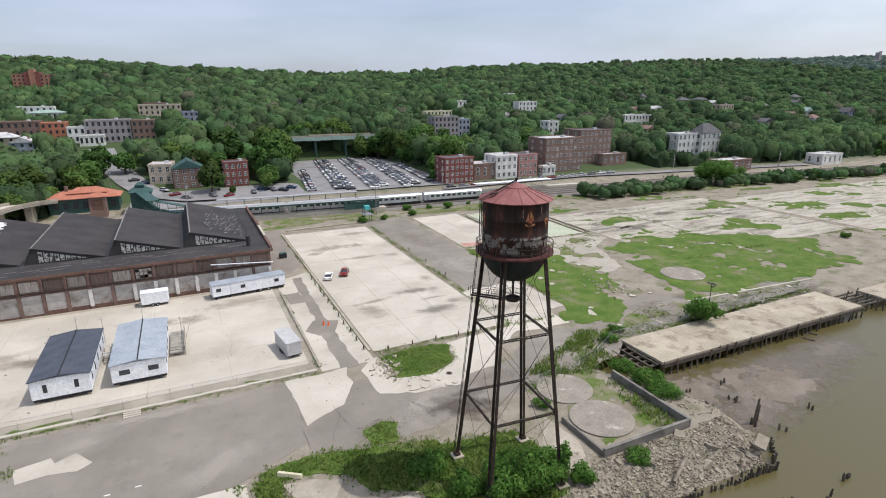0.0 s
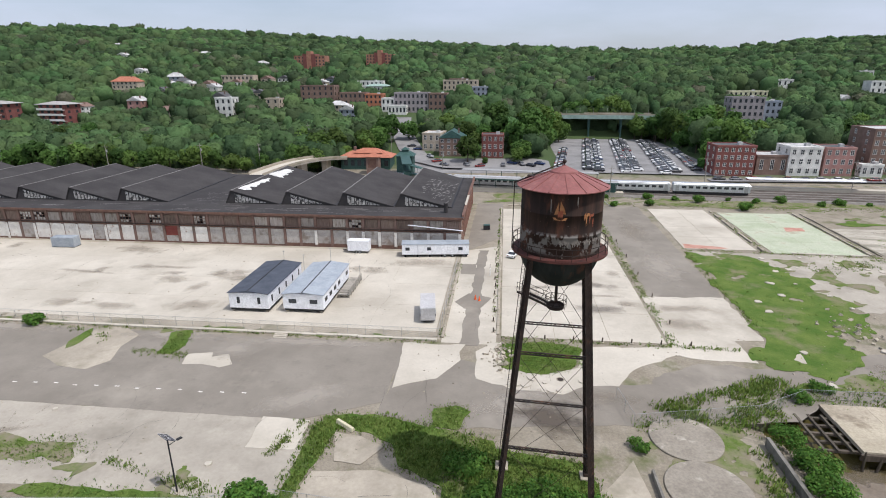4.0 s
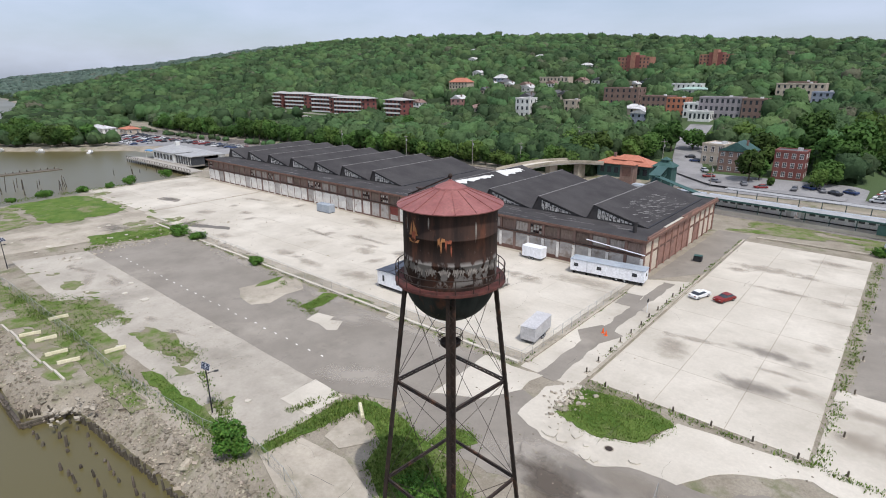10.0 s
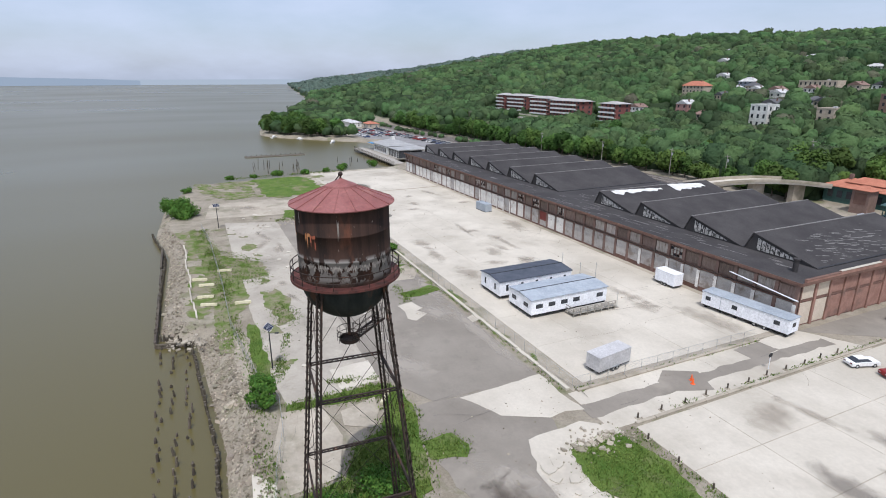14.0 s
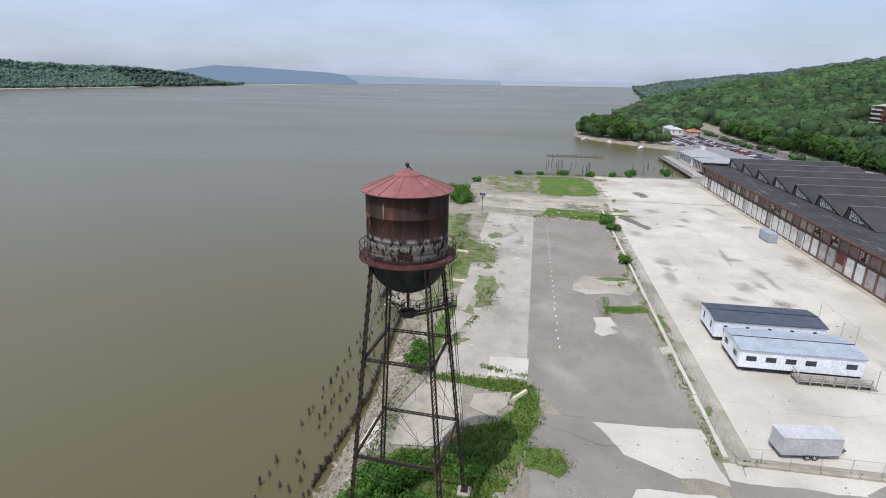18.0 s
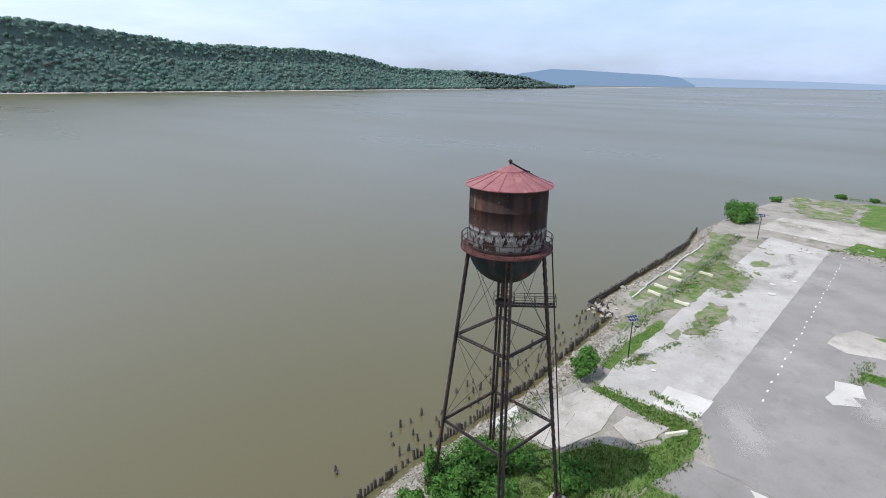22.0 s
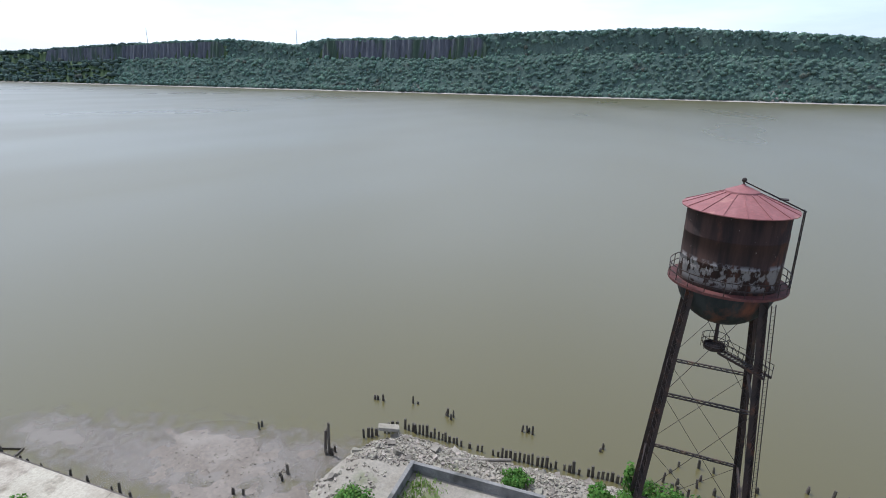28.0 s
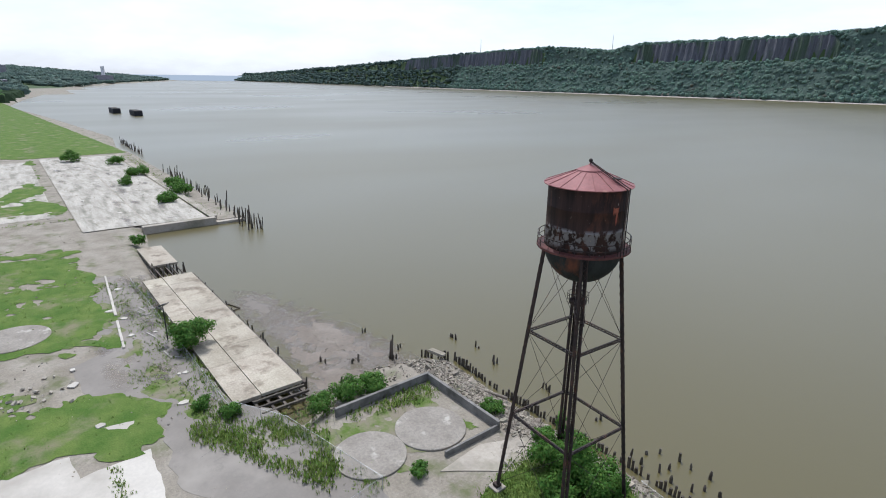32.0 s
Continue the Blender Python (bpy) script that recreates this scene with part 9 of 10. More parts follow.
def building(name, label, x, y, w, d, h, wall, roof, storeys, cols, kind="flat", turn=0.0, category="house", group="", z=None, clear=1.0, side_cols=2):
    """A house: walls to below the slope, a roof, and real windows storey by storey on the river side and both ends."""
    z = gz_at(x, y) if z is None else z
    t = thing(name, label, category, pose(x, y, z, 0, 0, turn), group)
    rise = h * 0.3 if kind != "flat" else 0
    eave = h - rise
    part("wall", block(-w / 2, 0, -4, w / 2, d, eave), wall, t)
    if kind == "flat":
        part("roof", block(-w / 2 + 0.3, 0.3, eave, w / 2 - 0.3, d - 0.3, eave + 0.08), roof, t)
        for a in (block(-w / 2 - 0.12, -0.2, eave - 0.35, w / 2 + 0.12, 0.3, eave + 0.5, 0.05), block(-w / 2 - 0.12, d - 0.3, eave - 0.1, w / 2 + 0.12, d, eave + 0.45),
                  block(-w / 2 - 0.1, 0.3, eave - 0.1, -w / 2 + 0.3, d - 0.3, eave + 0.45), block(w / 2 - 0.3, 0.3, eave - 0.1, w / 2 + 0.1, d - 0.3, eave + 0.45)):
            part("parapet", a, wall, t)
        part("roof_hatch", block(w * 0.15, d * 0.4, eave, w * 0.15 + 1.6, d * 0.4 + 1.8, eave + 1.2), FLAT_LIGHT, t)
    elif kind == "gable":
        part("roof", gable_roof(w, d, rise), roof, t).matrix_basis = Matrix.Translation((0, d / 2, eave))
    else:
        part("roof", hip_roof(w, d, rise), roof, t).matrix_basis = Matrix.Translation((0, d / 2, eave))
    if kind != "flat":
        part("chimney", block(w * 0.2, d * 0.4, eave, w * 0.2 + 0.7, d * 0.4 + 0.7, h + 0.6), BRICK, t)
    sh = eave / storeys
    ww, wh = min(1.3, w / cols * 0.5), sh * 0.52
    a, b = window_mesh(ww, wh)
    for s in range(storeys):
        zc = sh * (s + 0.55)
        for c in range(cols):
            o = share("window", a, t, pose(-w / 2 + w * (c + 0.5) / cols, 0, zc))
            if y < 300:
                share("window_frame", b, o, Matrix())
        for c in range(side_cols if y < 420 else 0):
            yy = d * (c + 0.5) / side_cols
            for sx, rot in ((-w / 2, -90), (w / 2, 90)):
                if sx * (30 - x) < 0 and abs(x) > 60:
                    continue
                o = share("window", a, t, pose(sx, yy, zc, 0, 0, rot))
                if y < 300:
                    share("window_frame", b, o, Matrix())
    clear_view(x, y + d * 0.3, max(w, d) * 0.5 + 1, w * 0.62 * clear, 62)
    return t


def apartment_wing(x, y, w, d, h, turn=0.0, ends=True):
    z = gz_at(x, y) + 0.5
    t = thing("apartment_block", "four-storey brick apartment wing with long white balconies", "apartment block", pose(x, y, z, 0, 0, turn), "riverside apartments")
    part("wall", block(-w / 2, 0, -6, w / 2, d, h), TOWN_RED, t)
    part("roof", hip_roof(w, d, 1.6, 1.3), ROOF_PALE, t, "pale grey shingle roof").matrix_basis = Matrix.Translation((0, d / 2, h))
    for s in range(4):
        zz = h * s / 4
        part("balcony", block(-w / 2 + (3 if ends else 0), -1.7, zz - 0.15, w / 2 - (3 if ends else 0), 0, zz + 0.1), TOWN_WHITE, t, "white balcony slab")
        part("balustrade", block(-w / 2 + (3 if ends else 0), -1.75, zz + 0.1, w / 2 - (3 if ends else 0), -1.65, zz + 1.1), TOWN_WHITE, t, "white solid balustrade")
        n = max(2, int(w / 4))
        a, b = window_mesh(1.8, 1.6)
        for c in range(n):
            share("window", a, t, pose(-w / 2 + w * (c + 0.5) / n, 0, zz + h / 8 + 0.5))
        for c in range(2):
            for sx, rot in ((-w / 2, -90), (w / 2, 90)):
                share("window", a, t, pose(sx, d * (c + 0.5) / 2, zz + h / 8 + 0.4, 0, 0, rot))
    clear_view(x, y + 4, w * 0.5, w * 0.6, 78)


def build_town():
    B = building
    g = "town buildings"
    # station street
    B("shop_house", "tan two-storey shop house on the station street", -11, 266, 9, 12, 8.3, TOWN_TAN, FLAT_LIGHT, 2, 3, turn=-8, group=g)
    B("public_house", "dark brick public house with a steep gable", 0, 256, 12, 12, 12.0, TOWN_BROWN, GREEN_STEEL, 3, 4, "gable", group=g)
    B("town_house", "red brick three-storey corner house", 19, 253, 10, 9, 10.3, TOWN_RED, SLATE, 3, 4, group=g)
    # upper street
    B("town_house", "orange stucco three-storey town house", -66, 381, 12, 12, 10.1, TOWN_ORANGE, FLAT_LIGHT, 3, 4, group=g)
    B("town_house", "white two-storey town house on the street", -54, 372, 9, 10, 8.7, TOWN_WHITE, FLAT_LIGHT, 2, 3, group=g)
    B("town_row", "grey-violet three-storey town row", -38, 371, 23, 12, 12.5, TOWN_GREY, FLAT_LIGHT, 3, 8, group=g)
    B("town_row", "brown brick three-storey town row", -20, 370, 12, 12, 12.2, TOWN_BROWN, FLAT_LIGHT, 3, 4, group=g)
    B("shop", "low white shop front on the street", -46, 362, 12, 7, 5.6, TOWN_WHITE, FLAT_LIGHT, 1, 5, group=g)
    B("town_row", "brown brick row on the upper street", -85, 398, 20, 12, 8.6, TOWN_BROWN, FLAT_LIGHT, 2, 6, group=g)
    B("town_hall", "tan three-storey building above the town", -12, 456, 28, 14, 11, TOWN_TAN, FLAT_LIGHT, 3, 8, group=g)
    B("town_house", "blue-grey three-storey town house", 6, 423, 13, 11, 10, TOWN_BLUE, SLATE, 3, 4, group=g)
    B("hall", "long hall with a pale green hipped roof", -83, 466, 20, 14, 7, TOWN_WHITE, BRIDGE_GREEN, 1, 6, "hip", group=g)
    B("brick_block", "brown brick block above the trees", -116, 412, 26, 14, 11.5, TOWN_BROWN, SLATE, 3, 6, group=g)
    for ax, ay, aw, ah in ((-186, 600, 34, 17), (-120, 650, 32, 16)):
        o = B("apartment_tower", "tall red brick apartment house with a stepped middle on the hillside", ax, ay, aw, 16, ah, TOWN_BRICK, ROOF_PALE, 5, 9, group="hillside apartment houses", category="apartment block", clear=0.8)
        part("middle_bay", block(-aw * 0.2, -1.5, -4, aw * 0.2, 14, ah + 2.2), TOWN_RED, o, "dark red middle bay")
        part("stair_tower", block(-aw * 0.07, -2.2, -4, aw * 0.07, 8, ah + 5.0), TOWN_BRICK, o)
    # row along the railway road
    g = "railway road houses"
    B("town_house", "dark red brick four-storey house", 115, 227, 15, 11, 11.7, TOWN_RED, SLATE, 4, 6, group=g)
    B("garage", "low brown garage with a pale roof", 130, 229, 12, 12, 7.5, TOWN_BROWN, FLAT_LIGHT, 1, 3, group=g)
    B("town_house", "white rendered three-storey house", 141.5, 228, 12, 12, 11, TOWN_WHITE, FLAT_LIGHT, 3, 4, group=g)
    B("town_house", "faded pink brick three-storey house", 154, 228, 11, 11, 10.8, TOWN_PINK, SLATE, 3, 4, group=g)
    B("tenement", "brown brick five-storey tenement with cornice", 178, 231, 23, 16, 17.2, TOWN_BROWN, FLAT_LIGHT, 5, 8, group=g)
    B("tenement", "brown brick five-storey tenement behind", 209, 243, 22, 15, 18.3, TOWN_BROWN, SLATE, 5, 7, group=g)
    B("garage", "low white workshop on the road", 166, 227, 8, 3.5, 4.6, TOWN_WHITE, FLAT_LIGHT, 1, 3, group=g)
    B("workshop", "low brick workshop with a white roof", 217, 236, 17, 6, 6, TOWN_BROWN, FLAT_LIGHT, 1, 4, group=g)
    B("town_house", "terrace of white bay-fronted town houses", 162, 338, 18, 12, 14.5, TOWN_GREY, SLATE, 4, 6, group=g)
    B("town_house", "grey town house with a flat roof", 178, 346, 12, 12, 11.5, TOWN_BLUE, FLAT_LIGHT, 3, 4, group=g)
    B("house_row", "long pale yellow row house", 200, 434, 27, 10, 7, TOWN_YELLOW, FLAT_LIGHT, 2, 8, group=g)
    g = "hillside houses"
    for i, (x, y, w, h, m, r, k, lab) in enumerate((
            (244, 477, 12, 11, TOWN_WHITE, FLAT_LIGHT, "flat", "white three-storey house among trees"), (347, 556, 15, 10, TOWN_WHITE, FLAT_LIGHT, "flat", "white house high on the slope"),
            (296, 441, 20, 12.5, TOWN_WHITE, FLAT_LIGHT, "flat", "white rendered flats on the slope"), (236, 319, 9, 12, TOWN_WHITE, FLAT_LIGHT, "flat", "white house above the tenements"),
            (375, 475, 12, 10, TOWN_BLUE, SLATE, "gable", "grey gabled house among trees"), (282, 243, 18, 13, TOWN_WHITE, FLAT_LIGHT, "flat", "white stepped building with terraces"),
            (298, 240, 16, 19, TOWN_WHITE, SLATE, "hip", "tall white house with a grey hipped roof"), (335, 347, 16, 10, TOWN_WHITE, FLAT_LIGHT, "flat", "white row house on the slope"),
            (352, 350, 14, 9, TOWN_WHITE, FLAT_LIGHT, "flat", "white row house on the slope"), (473, 473, 6, 12, TOWN_YELLOW, SLATE, "hip", "narrow pale house with a pointed roof"),
            (506, 446, 15, 9, TOWN_TAN, SLATE, "hip", "tan house among the trees"), (532, 445, 17, 8, TOWN_WHITE, SLATE, "hip", "white house with a hipped roof"),
            (489, 380, 19, 9, TOWN_TAN, TOWN_BROWN, "flat", "tan flat-roofed house among trees"), (549, 384, 15, 8, TOWN_WHITE, FLAT_LIGHT, "gable", "white gabled house among trees"),
            (534, 327, 9, 11, TOWN_WHITE, BRIDGE_GREEN, "gable", "pale house with a green roof"), (555, 302, 9, 13, TOWN_BLUE, SLATE, "gable", "grey house with a steep roof"),
            (-229, 361, 10, 10, TOWN_PINK, FLAT_LIGHT, "gable", "pink gabled house behind the trees"), (-154, 341, 11, 13, TOWN_WHITE, FLAT_LIGHT, "flat", "white three-storey house above the railway"),
            (-267, 474, 13, 12, TOWN_BLUE, FLAT_LIGHT, "hip", "pale house with a hipped roof"), (-212, 436, 10, 9, TOWN_WHITE, FLAT_LIGHT, "gable", "white gabled house among trees"),
            (-215, 488, 30, 9, TOWN_TAN, FLAT_LIGHT, "flat", "long tan school building"), (-175, 496, 11, 9, TOWN_WHITE, SLATE, "gable", "white gabled house among trees"),
            (-190, 492, 10, 9, TOWN_TAN, TOWN_BROWN, "gable", "tan gabled house among trees"), (-285, 433, 22, 13, TOWN_TAN, ORANGE_ROOF, "hip", "large house with an orange tile roof"),
            (-16, 485, 16, 9, TOWN_BROWN, FLAT_LIGHT, "flat", "brown flat-roofed house above town"), (-90, 472, 22, 8, TOWN_WHITE, FLAT_LIGHT, "flat", "white flat-roofed hall above town"),
            (-330, 520, 14, 9, TOWN_WHITE, FLAT_LIGHT, "gable", "white house far up the hill"), (-430, 640, 14, 10, TOWN_WHITE, FLAT_LIGHT, "gable", "white house far up the hill"),
            (-250, 620, 14, 9, TOWN_WHITE, FLAT_LIGHT, "hip", "white house high in the woods"), (-360, 700, 16, 9, TOWN_WHITE, FLAT_LIGHT, "hip", "white house high in the woods"),
            (-520, 760, 16, 9, TOWN_WHITE, FLAT_LIGHT, "hip", "white house high in the woods"), (440, 300, 12, 9, TOWN_TAN, SLATE, "gable", "tan house among the trees"),
            (600, 380, 12, 10, TOWN_WHITE, SLATE, "gable", "white house far along the slope"), (660, 420, 14, 10, TOWN_WHITE, SLATE, "hip", "white house far along the slope"),
            (420, 400, 13, 9, TOWN_WHITE, FLAT_LIGHT, "gable", "white house on the slope"), (-180, 385, 12, 10, TOWN_WHITE, SLATE, "gable", "white house above the trees"),
            (-135, 372, 10, 8, TOWN_TAN, FLAT_LIGHT, "flat", "tan house above the trees"), (100, 520, 14, 9, TOWN_WHITE, SLATE, "gable", "white house in the woods"))):
        B("hillside_house", lab, x, y, w, 10, h, m, r, 3 if h > 11 else 2, max(2, int(w / 3.5)), k, group=g)
    rnd = random.Random(52)
    for i in range(30):
        x, y = (rnd.uniform(-270, -70), rnd.uniform(335, 500)) if i < 20 else (rnd.uniform(230, 520), rnd.uniform(280, 430))
        if any(math.hypot(x - bx, y - by) < br + 5 for bx, by, br in BUILT):
            continue
        B("hillside_house", "small pale house half hidden among the trees", x, y, rnd.uniform(8, 12), 9, rnd.uniform(8, 10), rnd.choice((TOWN_WHITE, TOWN_TAN, TOWN_BLUE, TOWN_WHITE)), rnd.choice((SLATE, FLAT_LIGHT, TOWN_BROWN)), 2, 3, rnd.choice(("gable", "hip")), group=g, clear=0.8)
    B("brick_shed", "long low brick shed with a pale roof", 272, 201, 24, 10, 6.0, TOWN_BROWN, FLAT_LIGHT, 1, 5, group=g)
    B("low_store", "low white store with a flat roof", 346, 194, 19, 10, 6, TOWN_WHITE, FLAT_LIGHT, 1, 4, group=g)
    # riverside apartments on the ledge above the trees
    for x, y, w, tn in ((-399, 311, 13, 0), (-371, 311, 34, 0), (-330, 308, 30, 0), (-293, 306, 38, 1), (-246, 309, 18, -4)):
        apartment_wing(x, y, w, 12, 12.8, tn, w > 20)
    w = thing("retaining_wall", "long pale retaining wall and road below the apartments", "wall", pose(0, 0, 0))
    for i in range(10):
        x = -410 + i * 20
        y = 300 - 0.0 * i
        part("segment", block(x, y - 0.5, gz_at(x, y) - 6, x + 19.9, y, gz_at(x + 10, y) + 0.9), CONCRETE, w)
        part("road_edge", block(x, y - 12, gz_at(x, y - 12) - 5, x + 19.9, y - 11.4, gz_at(x + 10, y) - 0.8), CONCRETE_WORN, w)
        part("roadway", block(x, y - 11.4, gz_at(x + 10, y) - 5, x + 19.95, y - 0.5, gz_at(x + 10, y) - 0.9), ROOF_PALE, w, "pale ledge road")
        BUILT.append((x + 10, 294, 10))
    clear_view(-312, 290, 1, 104, 80)
    m = thing("hilltop_tower", "pale stone tower on the far hilltop", "tower", pose(1644, 858, gz_at(1644, 858) + 6))
    part("shaft", block(-5, -5, -10, 5, 5, 28, 0.5), TOWN_GREY, m)
    part("wing", block(-30, -6, -10, -5, 6, 9, 0.5), TOWN_GREY, m)
    for i in range(3):
        part("merlon", block(-5 + i * 3.8, -5.2, 28, -2.6 + i * 3.8, -3, 30.5), TOWN_GREY, m)


# ---------------------------------------------------------------- vehicles
PAINTS = [paint("car_" + n, c, 0.35, 0.03) for n, c in (("white", (0.75, 0.75, 0.74)), ("black", (0.03, 0.03, 0.035)), ("silver", (0.42, 0.43, 0.44)), ("dark_red", (0.19, 0.017, 0.015)), ("navy", (0.03, 0.05, 0.12)), ("grey", (0.16, 0.16, 0.17)))]


def car(label, mat, x, y, z, turn, group="", tall=False):
    t = thing("car", label, "car", pose(x, y, z, 0, 0, turn), group)
    bm = bmesh.new()
    top = 1.62 if tall else 1.42
    prof = [(-2.25, 0.35), (-2.28, 0.75), (-2.1, 0.93), (-0.95, 0.98), (0.2 if not tall else 0.5, 0.98), (2.05, 0.9), (2.25, 0.7), (2.22, 0.35)]
    rows = []
    for yy, k in ((-0.9, 0.94), (-0.84, 1.0), (0.84, 1.0), (0.9, 0.94)):
        rows.append([bm.verts.new((px, yy, 0.35 + (pz - 0.35) * k)) for px, pz in prof])
    for a, b in zip(rows, rows[1:]):
        for i in range(len(prof) - 1):
            bm.faces.new((a[i], a[i + 1], b[i + 1], b[i]))
    bm.faces.new(rows[0][::-1])
    bm.faces.new(rows[-1])
    bm.faces.new([r[0] for r in rows])
    bm.faces.new([r[-1] for r in rows][::-1])
    bmesh.ops.recalc_face_normals(bm, faces=bm.faces)
    part("body", bm, mat, t)
    bm = bmesh.new()
    b0, b1 = (-1.0, 1.75) if not tall else (-1.15, 2.0)
    v = [bm.verts.new(p) for p in ((b0, -0.82, 0.95), (b1, -0.82, 0.93), (b1, 0.82, 0.93), (b0, 0.82, 0.95), (b0 + 0.75, -0.62, top - 0.05), (b1 - 0.6, -0.62, top - 0.05), (b1 - 0.6, 0.62, top - 0.05), (b0 + 0.75, 0.62, top - 0.05))]
    for f in ((0, 1, 5, 4), (1, 2, 6, 5), (2, 3, 7, 6), (3, 0, 4, 7), (4, 5, 6, 7)):
        bm.faces.new([v[i] for i in f])
    part("glasshouse", bm, GLASS_DARK, t, "dark glazing")
    part("roof", block(b0 + 0.7, -0.65, top - 0.06, b1 - 0.55, 0.65, top, 0.03), mat, t)
    for sx in (-1.4, 1.4):
        for sy in (-0.82, 0.82):
            wheel(t, sx, sy, 0.33, 0.2, 0)
    for sy in (-0.6, 0.6):
        part("headlight", block(-2.3, sy - 0.18, 0.62, -2.2, sy + 0.18, 0.76), GALV, t)
        part("tail_light", block(2.2, sy - 0.18, 0.66, 2.28, sy + 0.18, 0.8), RED_DOOR, t)
    return t


def build_vehicles():
    car("white saloon car parked on the concrete lot", PAINTS[0], 27, 124.2, 0.075, 250)
    car("dark red saloon car parked on the concrete lot", PAINTS[3], 31.2, 125.3, 0.075, 68)
    rnd = random.Random(21)
    # simpler cars for the far car park
    protos = []
    for i, m in enumerate(PAINTS):
        lab = ("white", "black", "silver", "dark red", "navy blue", "grey")[i] + " car parked in the railway car park"
        t = thing("car", lab, "car", pose(55, 240 + 3 * i, gz_at(55, 240) + 0.06), "car park cars")
        bm = block(-2.25, -0.9, 0.3, 2.25, 0.9, 0.95, 0.1)
        part("body", bm, m, t)
        bm = bmesh.new()
        v = [bm.verts.new(p) for p in ((-1.1, -0.82, 0.93), (1.9, -0.82, 0.93), (1.9, 0.82, 0.93), (-1.1, 0.82, 0.93), (-0.4, -0.62, 1.45), (1.3, -0.62, 1.45), (1.3, 0.62, 1.45), (-0.4, 0.62, 1.45))]
        for f in ((0, 1, 5, 4), (1, 2, 6, 5), (2, 3, 7, 6), (3, 0, 4, 7), (4, 5, 6, 7)):
            bm.faces.new([v[k] for k in f])
        part("glasshouse", bm, GLASS_DARK, t)
        part("roof", block(-0.42, -0.64, 1.43, 1.32, 0.64, 1.49, 0.02), m, t)
        for sx in (-1.4, 1.4):
            part("wheel", tube(bmesh.new(), (sx, -0.92, 0.33), (sx, 0.92, 0.33), 0.33, seg=10), BLACK, t)
        protos.append(t)
    for cx, y0, y1, turn in ((47.5, 236, 300, 0), (59.5, 232, 340, 0), (64.3, 232, 340, 180), (75, 231, 340, 0), (79.8, 231, 340, 180), (90.5, 229, 334, 0), (95.3, 229, 334, 180), (104, 236, 300, 0)):
        y = y0
        while y < y1:
            if rnd.random() < 0.9:
                x = cx + 0.13 * (y - 235) + rnd.uniform(-0.2, 0.2)
                copy_thing(protos[rnd.choices((0, 1, 2, 5, 4, 3), (5, 8, 4, 5, 1, 0.7))[0]], pose(x, y, gz_at(x, y) + 0.08, 0, 0, turn + rnd.uniform(-3, 3)))
            y += 2.75
    for i in range(16):
        x = 108 + i * 6.2
        copy_thing(rnd.choice(protos), pose(x, 221.5 - 0.05 * i, gz_at(x, 221.5) + 0.1, 0, 0, rnd.choice((0, 180)) - 3))
    for x, y in ((8, 240), (-6, 246), (-2, 240), (-10, 254), (14, 238), (24, 240), (28, 243), (32, 241), (-18, 268), (-22, 274), (36, 239), (40, 242)):
        copy_thing(rnd.choice(protos), pose(x, y, gz_at(x, y) + 0.1, 0, 0, rnd.uniform(0, 180)))
    for i in range(34):
        x = -330 + i * 3.4 + rnd.uniform(-0.5, 0.5)
        y = track_y(x) - 15 - 5 * (i % 2)
        copy_thing(rnd.choice(protos), pose(x, y, gz_at(x, y) + 0.06, 0, 0, 80 + rnd.uniform(-6, 6)))
    for i in range(40):
        x, y = -392 + (i % 10) * 7.2, 156 + (i // 10) * 9 + rnd.uniform(-0.5, 0.5)
        if float(inland(np.array([x]), np.array([y]))[0]) > 6:
            copy_thing(rnd.choice(protos), pose(x, y, gz_at(x, y) + 0.06, 0, 0, 90 + rnd.uniform(-8, 8)))
    for t in protos:
        for c in list(t.children_recursive):
            bpy.data.objects.remove(c)
        bpy.data.objects.remove(t)
    ground_piece("marina_car_park", "grey gravel car park beside the marina", [(-400, 152), (-322, 152), (-300, 168), (-235, 172), (-235, 192), (-330, 186), (-400, 190)], LOT_GREY, 0.06, 0.8, 61, 4)
    ground_piece("railway_car_park", "grey asphalt railway car park", [(31, 231), (112, 226), (118, 322), (112, 352), (54, 352), (46, 300), (40, 262)], LOT_GREY, 2.05, 0.4, 60, 4)
    # station forecourt draped on the slope
    xs, ys = np.arange(-22, 48, 3.5), np.arange(229, 254, 2.5)
    v = [(x, y, gz_at(x, y) + 0.22) for x in xs for y in ys]
    f = [(i * len(ys) + j, (i + 1) * len(ys) + j, (i + 1) * len(ys) + j + 1, i * len(ys) + j + 1) for i in range(len(xs) - 1) for j in range(len(ys) - 1)]
    tagged(soup("station_forecourt", v, f, LOT_GREY), "grey asphalt forecourt between station and town", "paving", kind="structure")
    # streets draped on the slope
    for nm, pts, w in (("station_street", [(40, 236), (0, 240), (-14, 250), (-22, 270), (-28, 290), (-36, 320), (-41, 352)], 12), ("railway_road", [(104, 222), (180, 222), (240, 214), (330, 200)], 8)):
        v, f = [], []
        ps = [Vector(p) for p in pts]
        dense = [a.lerp(b, k / 8) for a, b in zip(ps, ps[1:]) for k in range(8)] + [ps[-1]]
        for i, p in enumerate(dense):
            d = (dense[min(i + 1, len(dense) - 1)] - dense[max(i - 1, 0)]).normalized()
            n = Vector((-d.y, d.x)) * w / 2
            zz = gz_at(p.x, p.y) + 0.25
            v += [(p.x + n.x, p.y + n.y, zz), (p.x - n.x, p.y - n.y, zz)]
            BUILT.append((p.x, p.y, w * 0.8))
        for i in range(len(dense) - 1):
            f.append((2 * i, 2 * i + 1, 2 * i + 3, 2 * i + 2))
